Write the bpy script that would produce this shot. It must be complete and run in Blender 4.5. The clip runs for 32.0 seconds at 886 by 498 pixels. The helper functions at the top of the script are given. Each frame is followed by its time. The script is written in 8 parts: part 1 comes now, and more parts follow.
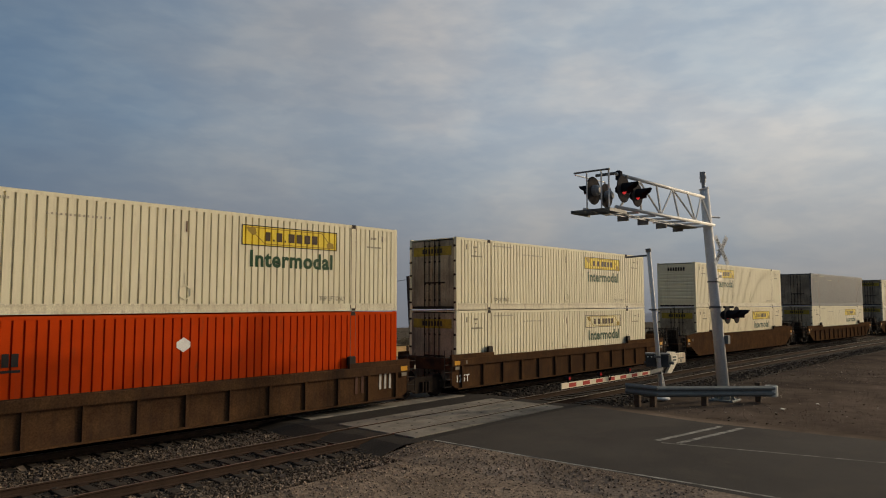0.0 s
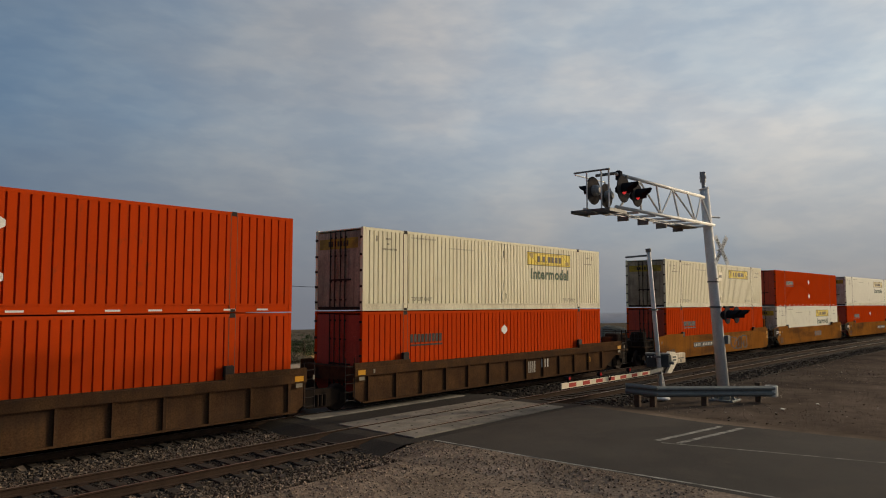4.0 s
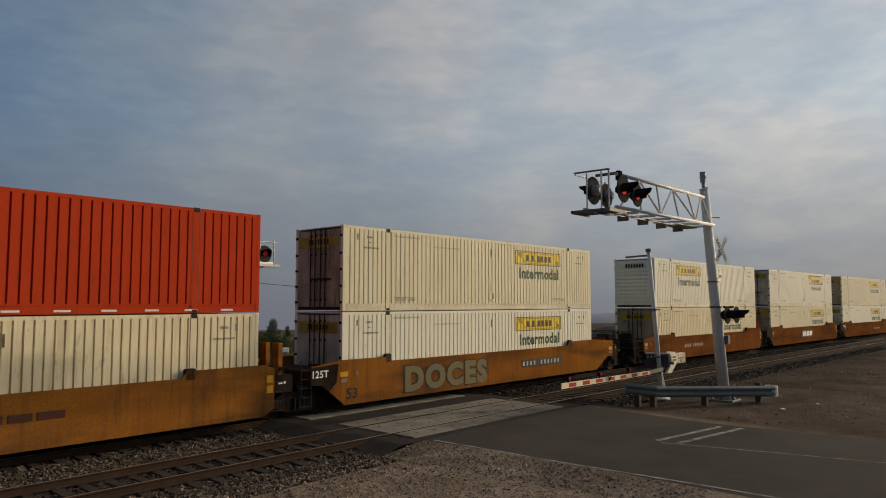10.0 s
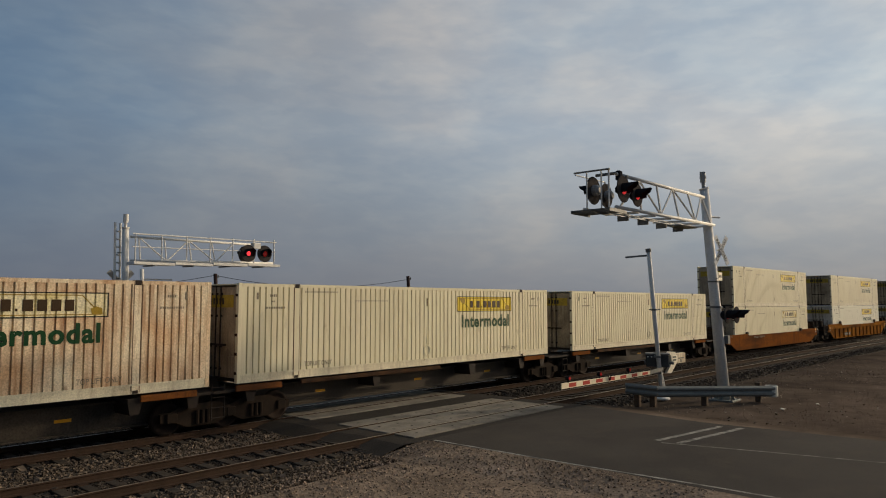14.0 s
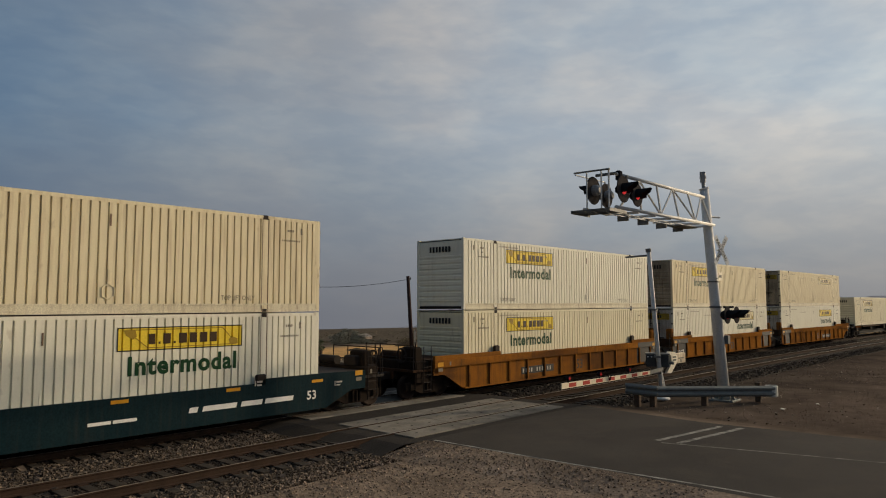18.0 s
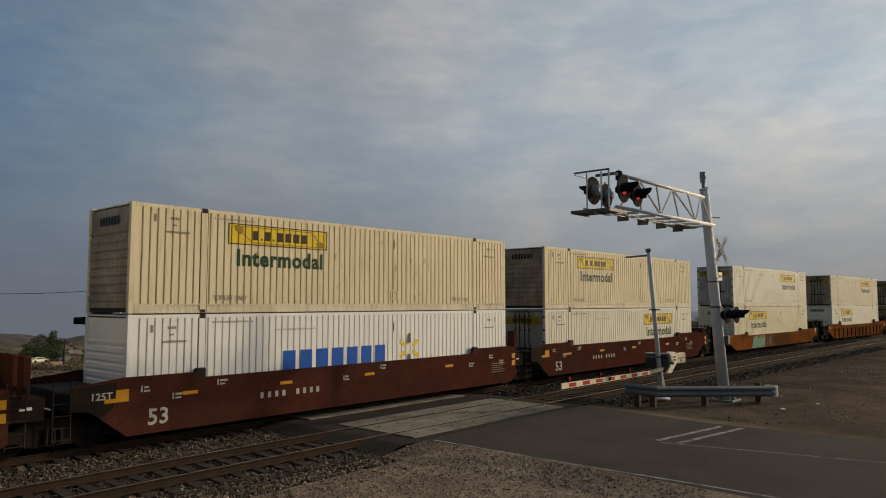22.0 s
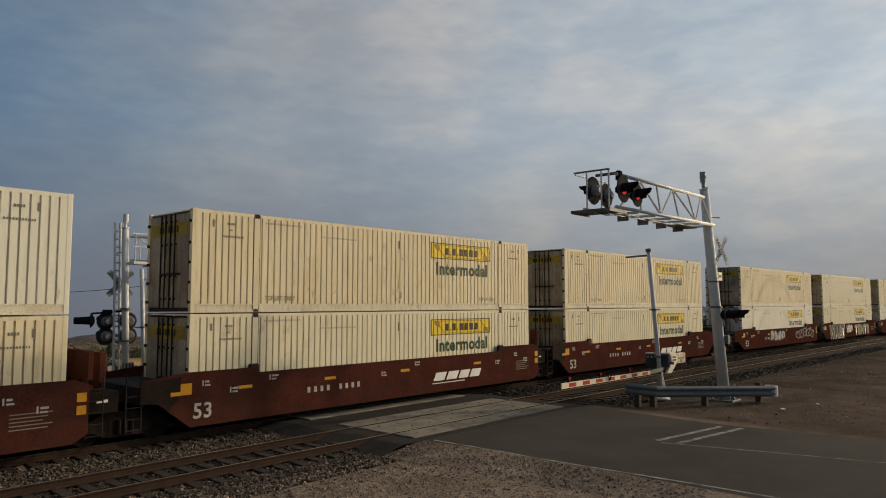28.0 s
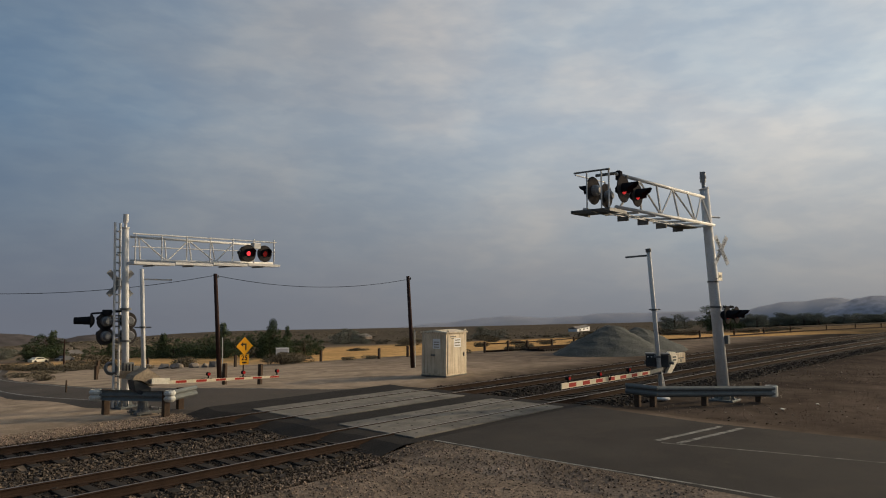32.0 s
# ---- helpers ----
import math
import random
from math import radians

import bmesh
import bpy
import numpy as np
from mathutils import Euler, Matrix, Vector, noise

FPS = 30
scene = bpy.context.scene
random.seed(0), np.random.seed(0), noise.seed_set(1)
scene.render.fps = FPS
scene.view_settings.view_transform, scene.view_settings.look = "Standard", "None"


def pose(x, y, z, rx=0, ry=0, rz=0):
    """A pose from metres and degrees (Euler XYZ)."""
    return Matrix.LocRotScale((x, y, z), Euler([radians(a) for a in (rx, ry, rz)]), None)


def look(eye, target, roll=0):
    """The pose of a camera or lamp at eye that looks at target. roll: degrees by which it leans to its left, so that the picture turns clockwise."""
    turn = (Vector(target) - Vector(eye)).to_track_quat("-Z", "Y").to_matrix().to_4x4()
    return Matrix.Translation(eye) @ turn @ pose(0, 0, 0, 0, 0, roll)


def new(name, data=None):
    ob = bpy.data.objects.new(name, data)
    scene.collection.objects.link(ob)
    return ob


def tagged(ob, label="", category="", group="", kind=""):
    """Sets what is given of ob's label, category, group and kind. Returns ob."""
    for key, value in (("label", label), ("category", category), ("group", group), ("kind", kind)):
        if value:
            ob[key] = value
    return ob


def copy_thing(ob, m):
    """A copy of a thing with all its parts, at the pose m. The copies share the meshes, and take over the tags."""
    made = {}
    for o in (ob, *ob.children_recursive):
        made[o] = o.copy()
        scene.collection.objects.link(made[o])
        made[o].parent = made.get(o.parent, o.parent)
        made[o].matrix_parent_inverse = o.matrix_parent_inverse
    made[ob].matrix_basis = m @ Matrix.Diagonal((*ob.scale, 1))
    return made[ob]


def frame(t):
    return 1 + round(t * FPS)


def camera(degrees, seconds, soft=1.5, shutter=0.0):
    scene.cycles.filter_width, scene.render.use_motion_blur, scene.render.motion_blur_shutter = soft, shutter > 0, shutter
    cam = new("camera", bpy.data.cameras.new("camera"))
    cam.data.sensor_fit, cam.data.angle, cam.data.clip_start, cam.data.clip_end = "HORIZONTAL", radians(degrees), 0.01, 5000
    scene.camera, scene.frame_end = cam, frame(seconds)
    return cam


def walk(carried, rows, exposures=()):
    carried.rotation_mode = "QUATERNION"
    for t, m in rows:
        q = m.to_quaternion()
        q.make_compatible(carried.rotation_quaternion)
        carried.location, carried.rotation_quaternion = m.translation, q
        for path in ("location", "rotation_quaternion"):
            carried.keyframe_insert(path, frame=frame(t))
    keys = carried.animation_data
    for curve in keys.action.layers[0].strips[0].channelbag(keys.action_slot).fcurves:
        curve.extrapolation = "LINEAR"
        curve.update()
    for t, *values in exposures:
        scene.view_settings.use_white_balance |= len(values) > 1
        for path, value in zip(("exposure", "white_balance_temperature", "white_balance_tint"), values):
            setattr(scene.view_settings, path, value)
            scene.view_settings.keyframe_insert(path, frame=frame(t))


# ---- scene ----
# ---------------------------------------------------------------- camera, path
YC, SPACING, CURVE, X_CURVE = 19.01, 4.41, 0.00097, 6.0
cam = camera(64.8, 32.0, soft=1.05)
EYE = (0.0, 0.0, 3.567)
walk(cam, [(0.0, pose(*EYE, 94.407, 0.0, -49.128)), (32.0, pose(*EYE, 94.407, 0.0, -49.128))],
     exposures=[(0.0, -0.03), (3.0, 0.04), (6.0, 0.04), (8.0, -0.10), (13.0, -0.03), (17.0, -0.08), (19.0, -0.04), (22.0, -0.10), (25.0, -0.02), (29.0, -0.02), (32.0, 0.05)])

# ---------------------------------------------------------------- world, sun
def rgba(c):
    return (c[0], c[1], c[2], 1.0)


SUN_ELEV, SUN_ROT = radians(18.0), radians(115.9)
world = bpy.data.worlds.new("world")
scene.world = world
world.use_nodes = True


def build_world():
    nt = world.node_tree
    nt.nodes.clear()
    N, K = nt.nodes.new, nt.links.new
    out, bg = N("ShaderNodeOutputWorld"), N("ShaderNodeBackground")
    sky = N("ShaderNodeTexSky")
    sky.sky_type, sky.sun_disc = "NISHITA", False
    sky.sun_elevation, sky.sun_rotation = SUN_ELEV, SUN_ROT
    sky.air_density, sky.dust_density, sky.ozone_density = 1.0, 2.5, 1.5
    tc = N("ShaderNodeTexCoord")

    def noise_layer(size, stretch, turn, detail, warp, lo, hi):
        mp, n, r = N("ShaderNodeMapping"), N("ShaderNodeTexNoise"), N("ShaderNodeMapRange")
        mp.inputs["Scale"].default_value, mp.inputs["Rotation"].default_value = stretch, turn
        K(tc.outputs["Generated"], mp.inputs["Vector"])
        K(mp.outputs["Vector"], n.inputs["Vector"])
        n.inputs["Scale"].default_value, n.inputs["Detail"].default_value, n.inputs["Distortion"].default_value = size, detail, warp
        r.interpolation_type = "SMOOTHSTEP"
        r.inputs["From Min"].default_value, r.inputs["From Max"].default_value = lo, hi
        K(n.outputs["Fac"], r.inputs["Value"])
        return r.outputs["Result"]

    def mixed(fac, a, b):
        m = N("ShaderNodeMix")
        m.data_type = "RGBA"
        for v, k in ((fac, "Factor"), (a, "A"), (b, "B")):
            if isinstance(v, (float, tuple)):
                m.inputs[k].default_value = v if isinstance(v, float) else rgba(v)
            else:
                K(v, m.inputs[k])
        return m.outputs["Result"]

    def ranged(src, lo, hi, a, b):
        r = N("ShaderNodeMapRange")
        for v, k in ((lo, "From Min"), (hi, "From Max"), (a, "To Min"), (b, "To Max")):
            r.inputs[k].default_value = v
        K(src, r.inputs["Value"])
        return r.outputs["Result"]

    def along(way):
        d = N("ShaderNodeVectorMath")
        d.operation = "DOT_PRODUCT"
        d.inputs[1].default_value = way
        K(tc.outputs["Generated"], d.inputs[0])
        return d.outputs["Value"]

    def times(src, by):
        v = N("ShaderNodeVectorMath")
        v.operation = "MULTIPLY"
        v.inputs[1].default_value = by
        K(src, v.inputs[0])
        return v.outputs["Vector"]

    clear = N("ShaderNodeVectorMath")
    clear.operation = "SCALE"
    clear.inputs["Scale"].default_value = 0.05
    K(sky.outputs["Color"], clear.inputs[0])
    # thin cloud: blue away from the sun, whiter and brighter towards it
    way = along((0.96, -0.15, 0.25))
    tone = N("ShaderNodeValToRGB")
    stops = ((0.0, (0.095, 0.140, 0.205)), (0.58, (0.155, 0.222, 0.310)), (0.655, (0.212, 0.270, 0.345)), (0.775, (0.355, 0.375, 0.408)),
             (0.86, (0.488, 0.500, 0.522)), (0.955, (0.558, 0.580, 0.605)), (1.0, (0.62, 0.64, 0.66)))
    ramp = tone.color_ramp
    while len(ramp.elements) < len(stops):
        ramp.elements.new(0.5)
    for e, (p, c) in zip(ramp.elements, stops):
        e.position, e.color = p, rgba(c)
    K(ranged(way, -1.0, 1.0, 0.0, 1.0), tone.inputs["Fac"])
    base = times(mixed(0.12, tone.outputs["Color"], clear.outputs["Vector"]), (1.03, 1.0, 0.97))
    sheet = noise_layer(2.6, (1.0, 1.0, 2.0), (0.15, 0.25, 0.9), 5.0, 0.15, 0.34, 0.66)
    puffs = noise_layer(9.0, (1.0, 1.0, 2.4), (0.3, 0.1, 0.2), 4.0, 0.2, 0.40, 0.68)
    broad = noise_layer(1.4, (1.0, 1.0, 1.6), (0.6, 0.1, 0.4), 3.0, 0.1, 0.35, 0.65)
    veil = mixed(sheet, times(base, (0.84, 0.94, 1.02)), times(base, (1.06, 1.04, 1.015)))
    half = N("ShaderNodeMath")
    half.operation = "MULTIPLY"
    half.inputs[1].default_value = 0.65
    K(puffs, half.inputs[0])
    veil = mixed(half.outputs["Value"], times(veil, (0.93, 0.96, 0.99)), times(veil, (1.15, 1.13, 1.09)))
    veil = mixed(broad, times(veil, (0.96, 0.96, 0.97)), times(veil, (1.03, 1.03, 1.02)))
    wisps = noise_layer(19.0, (1.0, 1.0, 3.2), (0.5, 0.35, 0.1), 4.0, 0.3, 0.38, 0.66)
    veil = mixed(wisps, times(veil, (0.955, 0.97, 0.985)), times(veil, (1.04, 1.03, 1.015)))
    # dull haze low down
    up = N("ShaderNodeSeparateXYZ")
    K(tc.outputs["Generated"], up.inputs["Vector"])
    haze = mixed(ranged(way, 0.2, 0.95, 0.0, 1.0), (0.142, 0.150, 0.180), (0.192, 0.197, 0.213))
    veil = mixed(ranged(up.outputs["Z"], -0.02, 0.24, 0.90, 0.0), veil, haze)
    # the broad warm glow of thin cloud round the sun
    near_sun = ranged(along((0.855, -0.4166, 0.309)), 0.88, 1.0, 0.0, 1.0)
    square = N("ShaderNodeMath")
    square.operation, square.use_clamp = "MULTIPLY", True
    K(near_sun, square.inputs[0])
    K(near_sun, square.inputs[1])
    glare = N("ShaderNodeVectorMath")
    glare.operation = "SCALE"
    glare.inputs[0].default_value = (8.0, 6.4, 4.4)
    K(square.outputs["Value"], glare.inputs["Scale"])
    total = N("ShaderNodeVectorMath")
    total.operation = "ADD"
    K(veil, total.inputs[0])
    K(glare.outputs["Vector"], total.inputs[1])
    K(total.outputs["Vector"], bg.inputs["Color"])
    bg.inputs["Strength"].default_value = 1.0
    K(bg.outputs["Background"], out.inputs["Surface"])


build_world()
sun = new("sun", bpy.data.lights.new("sun", "SUN"))
sun.data.energy, sun.data.angle, sun.data.color = 2.4, radians(1.2), (1.0, 0.80, 0.55)
sun.matrix_basis = look((60.0 * 0.899, -60.0 * 0.438, 60.0 * math.tan(SUN_ELEV)), (0, 0, 0))


# ---------------------------------------------------------------- materials
def mat(name, base, other=None, rough=0.6, metal=0.0, scale=6.0, fine=60.0, amount=0.5, bump=0.1, streak=0.0,
        dirt=(0.12, 0.09, 0.06), dirt_amount=0.0, dist=0.01, island=0.0, spec=0.14, specks=0.0, smear=0.0, grain=1.0):
    """A painted or natural surface: base and other colour mixed by coarse noise, fine grain, streaks of dirt, bump."""
    m = bpy.data.materials.new(name)
    m.use_nodes = True
    nt = m.node_tree
    N, K = nt.nodes.new, nt.links.new
    bs = nt.nodes["Principled BSDF"]
    bs.inputs["Roughness"].default_value, bs.inputs["Metallic"].default_value = rough, metal
    bs.inputs["Specular IOR Level"].default_value = spec
    tc, info = N("ShaderNodeTexCoord"), N("ShaderNodeObjectInfo")
    add = N("ShaderNodeVectorMath")
    add.operation = "MULTIPLY_ADD"
    add.inputs[1].default_value = (1, 1, 1)
    mul = N("ShaderNodeVectorMath")
    mul.operation = "SCALE"
    mul.inputs[0].default_value = (37.0, 11.0, 5.0)
    K(info.outputs["Random"], mul.inputs["Scale"])
    K(tc.outputs["Object"], add.inputs[0])
    K(mul.outputs["Vector"], add.inputs[2])
    n1, n2 = N("ShaderNodeTexNoise"), N("ShaderNodeTexNoise")
    n1.inputs["Scale"].default_value, n1.inputs["Detail"].default_value = scale, 4.0
    n2.inputs["Scale"].default_value, n2.inputs["Detail"].default_value = fine, 3.0
    K(add.outputs["Vector"], n1.inputs["Vector"])
    K(add.outputs["Vector"], n2.inputs["Vector"])
    other = other or tuple(0.72 * c for c in base)
    ramp = N("ShaderNodeMapRange")
    ramp.inputs["From Min"].default_value, ramp.inputs["From Max"].default_value = 0.35, 0.68
    ramp.inputs["To Max"].default_value = amount
    K(n1.outputs["Fac"], ramp.inputs["Value"])
    mx = N("ShaderNodeMix")
    mx.data_type = "RGBA"
    mx.inputs["A"].default_value, mx.inputs["B"].default_value = rgba(base), rgba(other)
    K(ramp.outputs["Result"], mx.inputs["Factor"])
    r2 = N("ShaderNodeMapRange")
    r2.inputs["From Min"].default_value, r2.inputs["From Max"].default_value = 0.3, 0.7
    r2.inputs["To Min"].default_value, r2.inputs["To Max"].default_value = 1 - 0.35 * amount * grain, 1 + 0.25 * amount * grain
    K(n2.outputs["Fac"], r2.inputs["Value"])
    gr = N("ShaderNodeVectorMath")
    gr.operation = "SCALE"
    K(mx.outputs["Result"], gr.inputs[0])
    K(r2.outputs["Result"], gr.inputs["Scale"])
    last = gr.outputs["Vector"]
    if island:
        geo = N("ShaderNodeNewGeometry")
        r3 = N("ShaderNodeMapRange")
        r3.inputs["To Min"].default_value, r3.inputs["To Max"].default_value = 1 - island, 1 + island
        K(geo.outputs["Random Per Island"], r3.inputs["Value"])
        g2 = N("ShaderNodeVectorMath")
        g2.operation = "SCALE"
        K(last, g2.inputs[0])
        K(r3.outputs["Result"], g2.inputs["Scale"])
        last = g2.outputs["Vector"]
    if dirt_amount:
        mp = N("ShaderNodeMapping")
        mp.inputs["Scale"].default_value = (9.0, 9.0, 0.6) if streak else (1.3, 1.3, 1.3)
        K(add.outputs["Vector"], mp.inputs["Vector"])
        n3 = N("ShaderNodeTexNoise")
        n3.inputs["Scale"].default_value, n3.inputs["Detail"].default_value = 1.0, 5.0
        K(mp.outputs["Vector"], n3.inputs["Vector"])
        r4 = N("ShaderNodeMapRange")
        r4.inputs["From Min"].default_value, r4.inputs["From Max"].default_value = 0.5, 0.8
        r4.inputs["To Max"].default_value = dirt_amount
        K(n3.outputs["Fac"], r4.inputs["Value"])
        m2 = N("ShaderNodeMix")
        m2.data_type = "RGBA"
        m2.inputs["B"].default_value = rgba(dirt)
        K(r4.outputs["Result"], m2.inputs["Factor"])
        K(last, m2.inputs["A"])
        last = m2.outputs["Result"]
    if smear:
        # long sooty smears and faded patches along the side
        for size, lo, hi, tone, amt in (((0.22, 0.22, 1.1), 0.47, 0.66, (0.030, 0.022, 0.018), smear), ((1.4, 1.4, 0.5), 0.54, 0.72, (0.045, 0.030, 0.022), 0.7 * smear)):
            mp, q, r, x = N("ShaderNodeMapping"), N("ShaderNodeTexNoise"), N("ShaderNodeMapRange"), N("ShaderNodeMix")
            mp.inputs["Scale"].default_value = size
            K(add.outputs["Vector"], mp.inputs["Vector"])
            q.inputs["Scale"].default_value, q.inputs["Detail"].default_value = 1.0, 6.0
            K(mp.outputs["Vector"], q.inputs["Vector"])
            r.inputs["From Min"].default_value, r.inputs["From Max"].default_value, r.inputs["To Max"].default_value = lo, hi, amt
            K(q.outputs["Fac"], r.inputs["Value"])
            x.data_type = "RGBA"
            x.inputs["B"].default_value = rgba(tone)
            K(r.outputs["Result"], x.inputs["Factor"])
            K(last, x.inputs["A"])
            last = x.outputs["Result"]
    if specks:
        # clustered rust spots and scrapes
        a, b, r5, r6, mm, m3 = (N("ShaderNodeTexNoise"), N("ShaderNodeTexNoise"), N("ShaderNodeMapRange"), N("ShaderNodeMapRange"), N("ShaderNodeMath"), N("ShaderNodeMix"))
        a.inputs["Scale"].default_value, a.inputs["Detail"].default_value = 5.5, 4.0
        b.inputs["Scale"].default_value, b.inputs["Detail"].default_value = 0.45, 2.0
        drip = N("ShaderNodeMapping")
        drip.inputs["Scale"].default_value = (1.0, 1.0, 0.4)
        K(add.outputs["Vector"], drip.inputs["Vector"])
        K(drip.outputs["Vector"], a.inputs["Vector"])
        K(add.outputs["Vector"], b.inputs["Vector"])
        for q, r, lo, hi in ((a, r5, 0.61, 0.72), (b, r6, 0.44, 0.62)):
            r.inputs["From Min"].default_value, r.inputs["From Max"].default_value = lo, hi
            K(q.outputs["Fac"], r.inputs["Value"])
        mm.operation = "MULTIPLY"
        K(r5.outputs["Result"], mm.inputs[0])
        K(r6.outputs["Result"], mm.inputs[1])
        mul2 = N("ShaderNodeMath")
        mul2.operation, mul2.inputs[1].default_value = "MULTIPLY", specks
        K(mm.outputs["Value"], mul2.inputs[0])
        m3.data_type = "RGBA"
        m3.inputs["B"].default_value = rgba((0.12, 0.050, 0.020))
        K(mul2.outputs["Value"], m3.inputs["Factor"])
        K(last, m3.inputs["A"])
        last = m3.outputs["Result"]
    K(last, bs.inputs["Base Color"])
    if bump:
        bp = N("ShaderNodeBump")
        bp.inputs["Strength"].default_value, bp.inputs["Distance"].default_value = bump, dist
        K(n2.outputs["Fac"], bp.inputs["Height"])
        K(bp.outputs["Normal"], bs.inputs["Normal"])
    return m


def glow(name, colour, strength, base=(0.2, 0.01, 0.01)):
    m = bpy.data.materials.new(name)
    m.use_nodes = True
    bs = m.node_tree.nodes["Principled BSDF"]
    bs.inputs["Base Color"].default_value = rgba(base)
    bs.inputs["Emission Color"].default_value = rgba(colour)
    bs.inputs["Emission Strength"].default_value = strength
    bs.inputs["Roughness"].default_value = 0.2
    return m


CREAM = mat("cream_paint", (0.690, 0.640, 0.462), (0.62, 0.562, 0.39), 0.5, spec=0.07, scale=0.5, fine=30, amount=0.35, bump=0.03, streak=1, dirt=(0.34, 0.26, 0.16), dirt_amount=0.36, specks=0.32, grain=0.3)
WHITE = mat("white_paint", (0.725, 0.703, 0.580), (0.66, 0.63, 0.505), 0.45, spec=0.07, scale=0.5, fine=30, amount=0.3, bump=0.03, streak=1, dirt=(0.40, 0.36, 0.30), dirt_amount=0.25, specks=0.25, grain=0.3)
BUFF = mat("buff_paint", (0.71, 0.635, 0.435), (0.62, 0.530, 0.348), 0.55, spec=0.07, scale=0.5, fine=30, amount=0.4, bump=0.03, streak=1, dirt=(0.28, 0.18, 0.09), dirt_amount=0.45, specks=0.4, grain=0.3)
SNOW = mat("bright_white_paint", (0.79, 0.785, 0.755), (0.73, 0.725, 0.70), 0.4, scale=0.5, fine=30, amount=0.25, bump=0.03, streak=1, dirt=(0.45, 0.45, 0.45), dirt_amount=0.2, grain=0.3)
RUSTY = mat("rust_streaked_paint", (0.72, 0.63, 0.46), (0.50, 0.27, 0.12), 0.6, scale=0.6, fine=30, amount=0.8, bump=0.04, streak=1, dirt=(0.25, 0.10, 0.04), dirt_amount=0.9, specks=0.95)
ORANGE = mat("orange_paint", (0.45, 0.046, 0.006), (0.37, 0.037, 0.006), 0.5, spec=0.0, scale=0.5, fine=30, amount=0.35, bump=0.03, streak=1, dirt=(0.30, 0.05, 0.02), dirt_amount=0.35, specks=0.5, grain=0.3)
RED = mat("faded_red_paint", (0.43, 0.048, 0.016), (0.35, 0.038, 0.014), 0.5, spec=0.0, scale=0.5, fine=30, amount=0.35, bump=0.03, streak=1, dirt=(0.2, 0.04, 0.025), dirt_amount=0.35, specks=0.6, grain=0.3)
GREYC = mat("dark_grey_paint", (0.10, 0.11, 0.12), None, 0.5, scale=0.5, fine=30, amount=0.3, bump=0.03, streak=1, dirt_amount=0.3)
DOORC = mat("dark_end_paint", (0.35, 0.30, 0.215), (0.14, 0.108, 0.075), 0.38, spec=0.22, scale=1.1, fine=20, amount=0.85, bump=0.03, streak=1, dirt=(0.07, 0.055, 0.045), dirt_amount=0.8, specks=0.5)
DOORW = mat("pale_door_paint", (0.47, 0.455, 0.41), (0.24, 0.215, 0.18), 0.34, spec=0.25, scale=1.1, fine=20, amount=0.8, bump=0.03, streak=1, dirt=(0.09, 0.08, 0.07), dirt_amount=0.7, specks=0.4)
DOORR = mat("red_door_paint", (0.38, 0.06, 0.035), (0.25, 0.04, 0.03), 0.5, scale=0.8, fine=20, amount=0.6, bump=0.05, streak=1, dirt=(0.06, 0.03, 0.025), dirt_amount=0.5)
GRIMY = mat("grimy_rail_paint", (0.68, 0.63, 0.47), (0.50, 0.43, 0.30), 0.6, scale=1.2, fine=30, amount=0.6, bump=0.04, streak=1, dirt=(0.22, 0.15, 0.09), dirt_amount=0.5, specks=0.6)
SEAM = mat("rusty_seam", (0.17, 0.11, 0.07), (0.09, 0.05, 0.03), 0.8, scale=3, fine=30, amount=0.8, bump=0.0)
OCHRE = mat("dull_ochre_ink", (0.30, 0.20, 0.025), None, 0.5, scale=3, fine=30, amount=0.4, bump=0.0)
YELLOW = mat("yellow_vinyl", (0.72, 0.54, 0.045), (0.64, 0.47, 0.06), 0.4, scale=1.2, fine=25, amount=0.3, bump=0.0)
FADED = mat("faded_yellow_vinyl", (0.70, 0.60, 0.30), (0.72, 0.66, 0.48), 0.5, scale=1.2, fine=25, amount=0.9, bump=0.0)
PALEINK = mat("pale_faded_ink", (0.37, 0.33, 0.25), None, 0.6, scale=3, fine=40, amount=0.4, bump=0.0)
FAINT = mat("faded_ink", (0.20, 0.175, 0.13), None, 0.6, scale=3, fine=40, amount=0.4, bump=0.0)
# end panel yellow: dirty, and darkened for the shade on the container ends
ENDSIGN = mat("shade_dimmed_dirty_yellow_vinyl", (0.38, 0.28, 0.03), (0.19, 0.14, 0.03), 0.5, scale=2, fine=25, amount=0.8, bump=0.0, dirt=(0.03, 0.025, 0.02), dirt_amount=0.8)
INK = mat("black_ink", (0.025, 0.024, 0.022), None, 0.5, scale=3, fine=40, amount=0.3, bump=0.0)
GREENINK = mat("green_ink", (0.008, 0.046, 0.016), None, 0.5, scale=3, fine=40, amount=0.3, bump=0.0)
GREENINK2 = mat("bright_green_ink", (0.022, 0.125, 0.036), None, 0.5, scale=3, fine=40, amount=0.3, bump=0.0)
BROWNISH = mat("dark_brown_ink", (0.045, 0.026, 0.012), None, 0.5, scale=3, fine=40, amount=0.5, bump=0.0)
BLUEINK = mat("blue_ink", (0.02, 0.10, 0.42), None, 0.4, scale=3, fine=40, amount=0.2, bump=0.0)
WHITEINK = mat("white_ink", (0.72, 0.71, 0.67), None, 0.5, scale=3, fine=40, amount=0.4, bump=0.0)
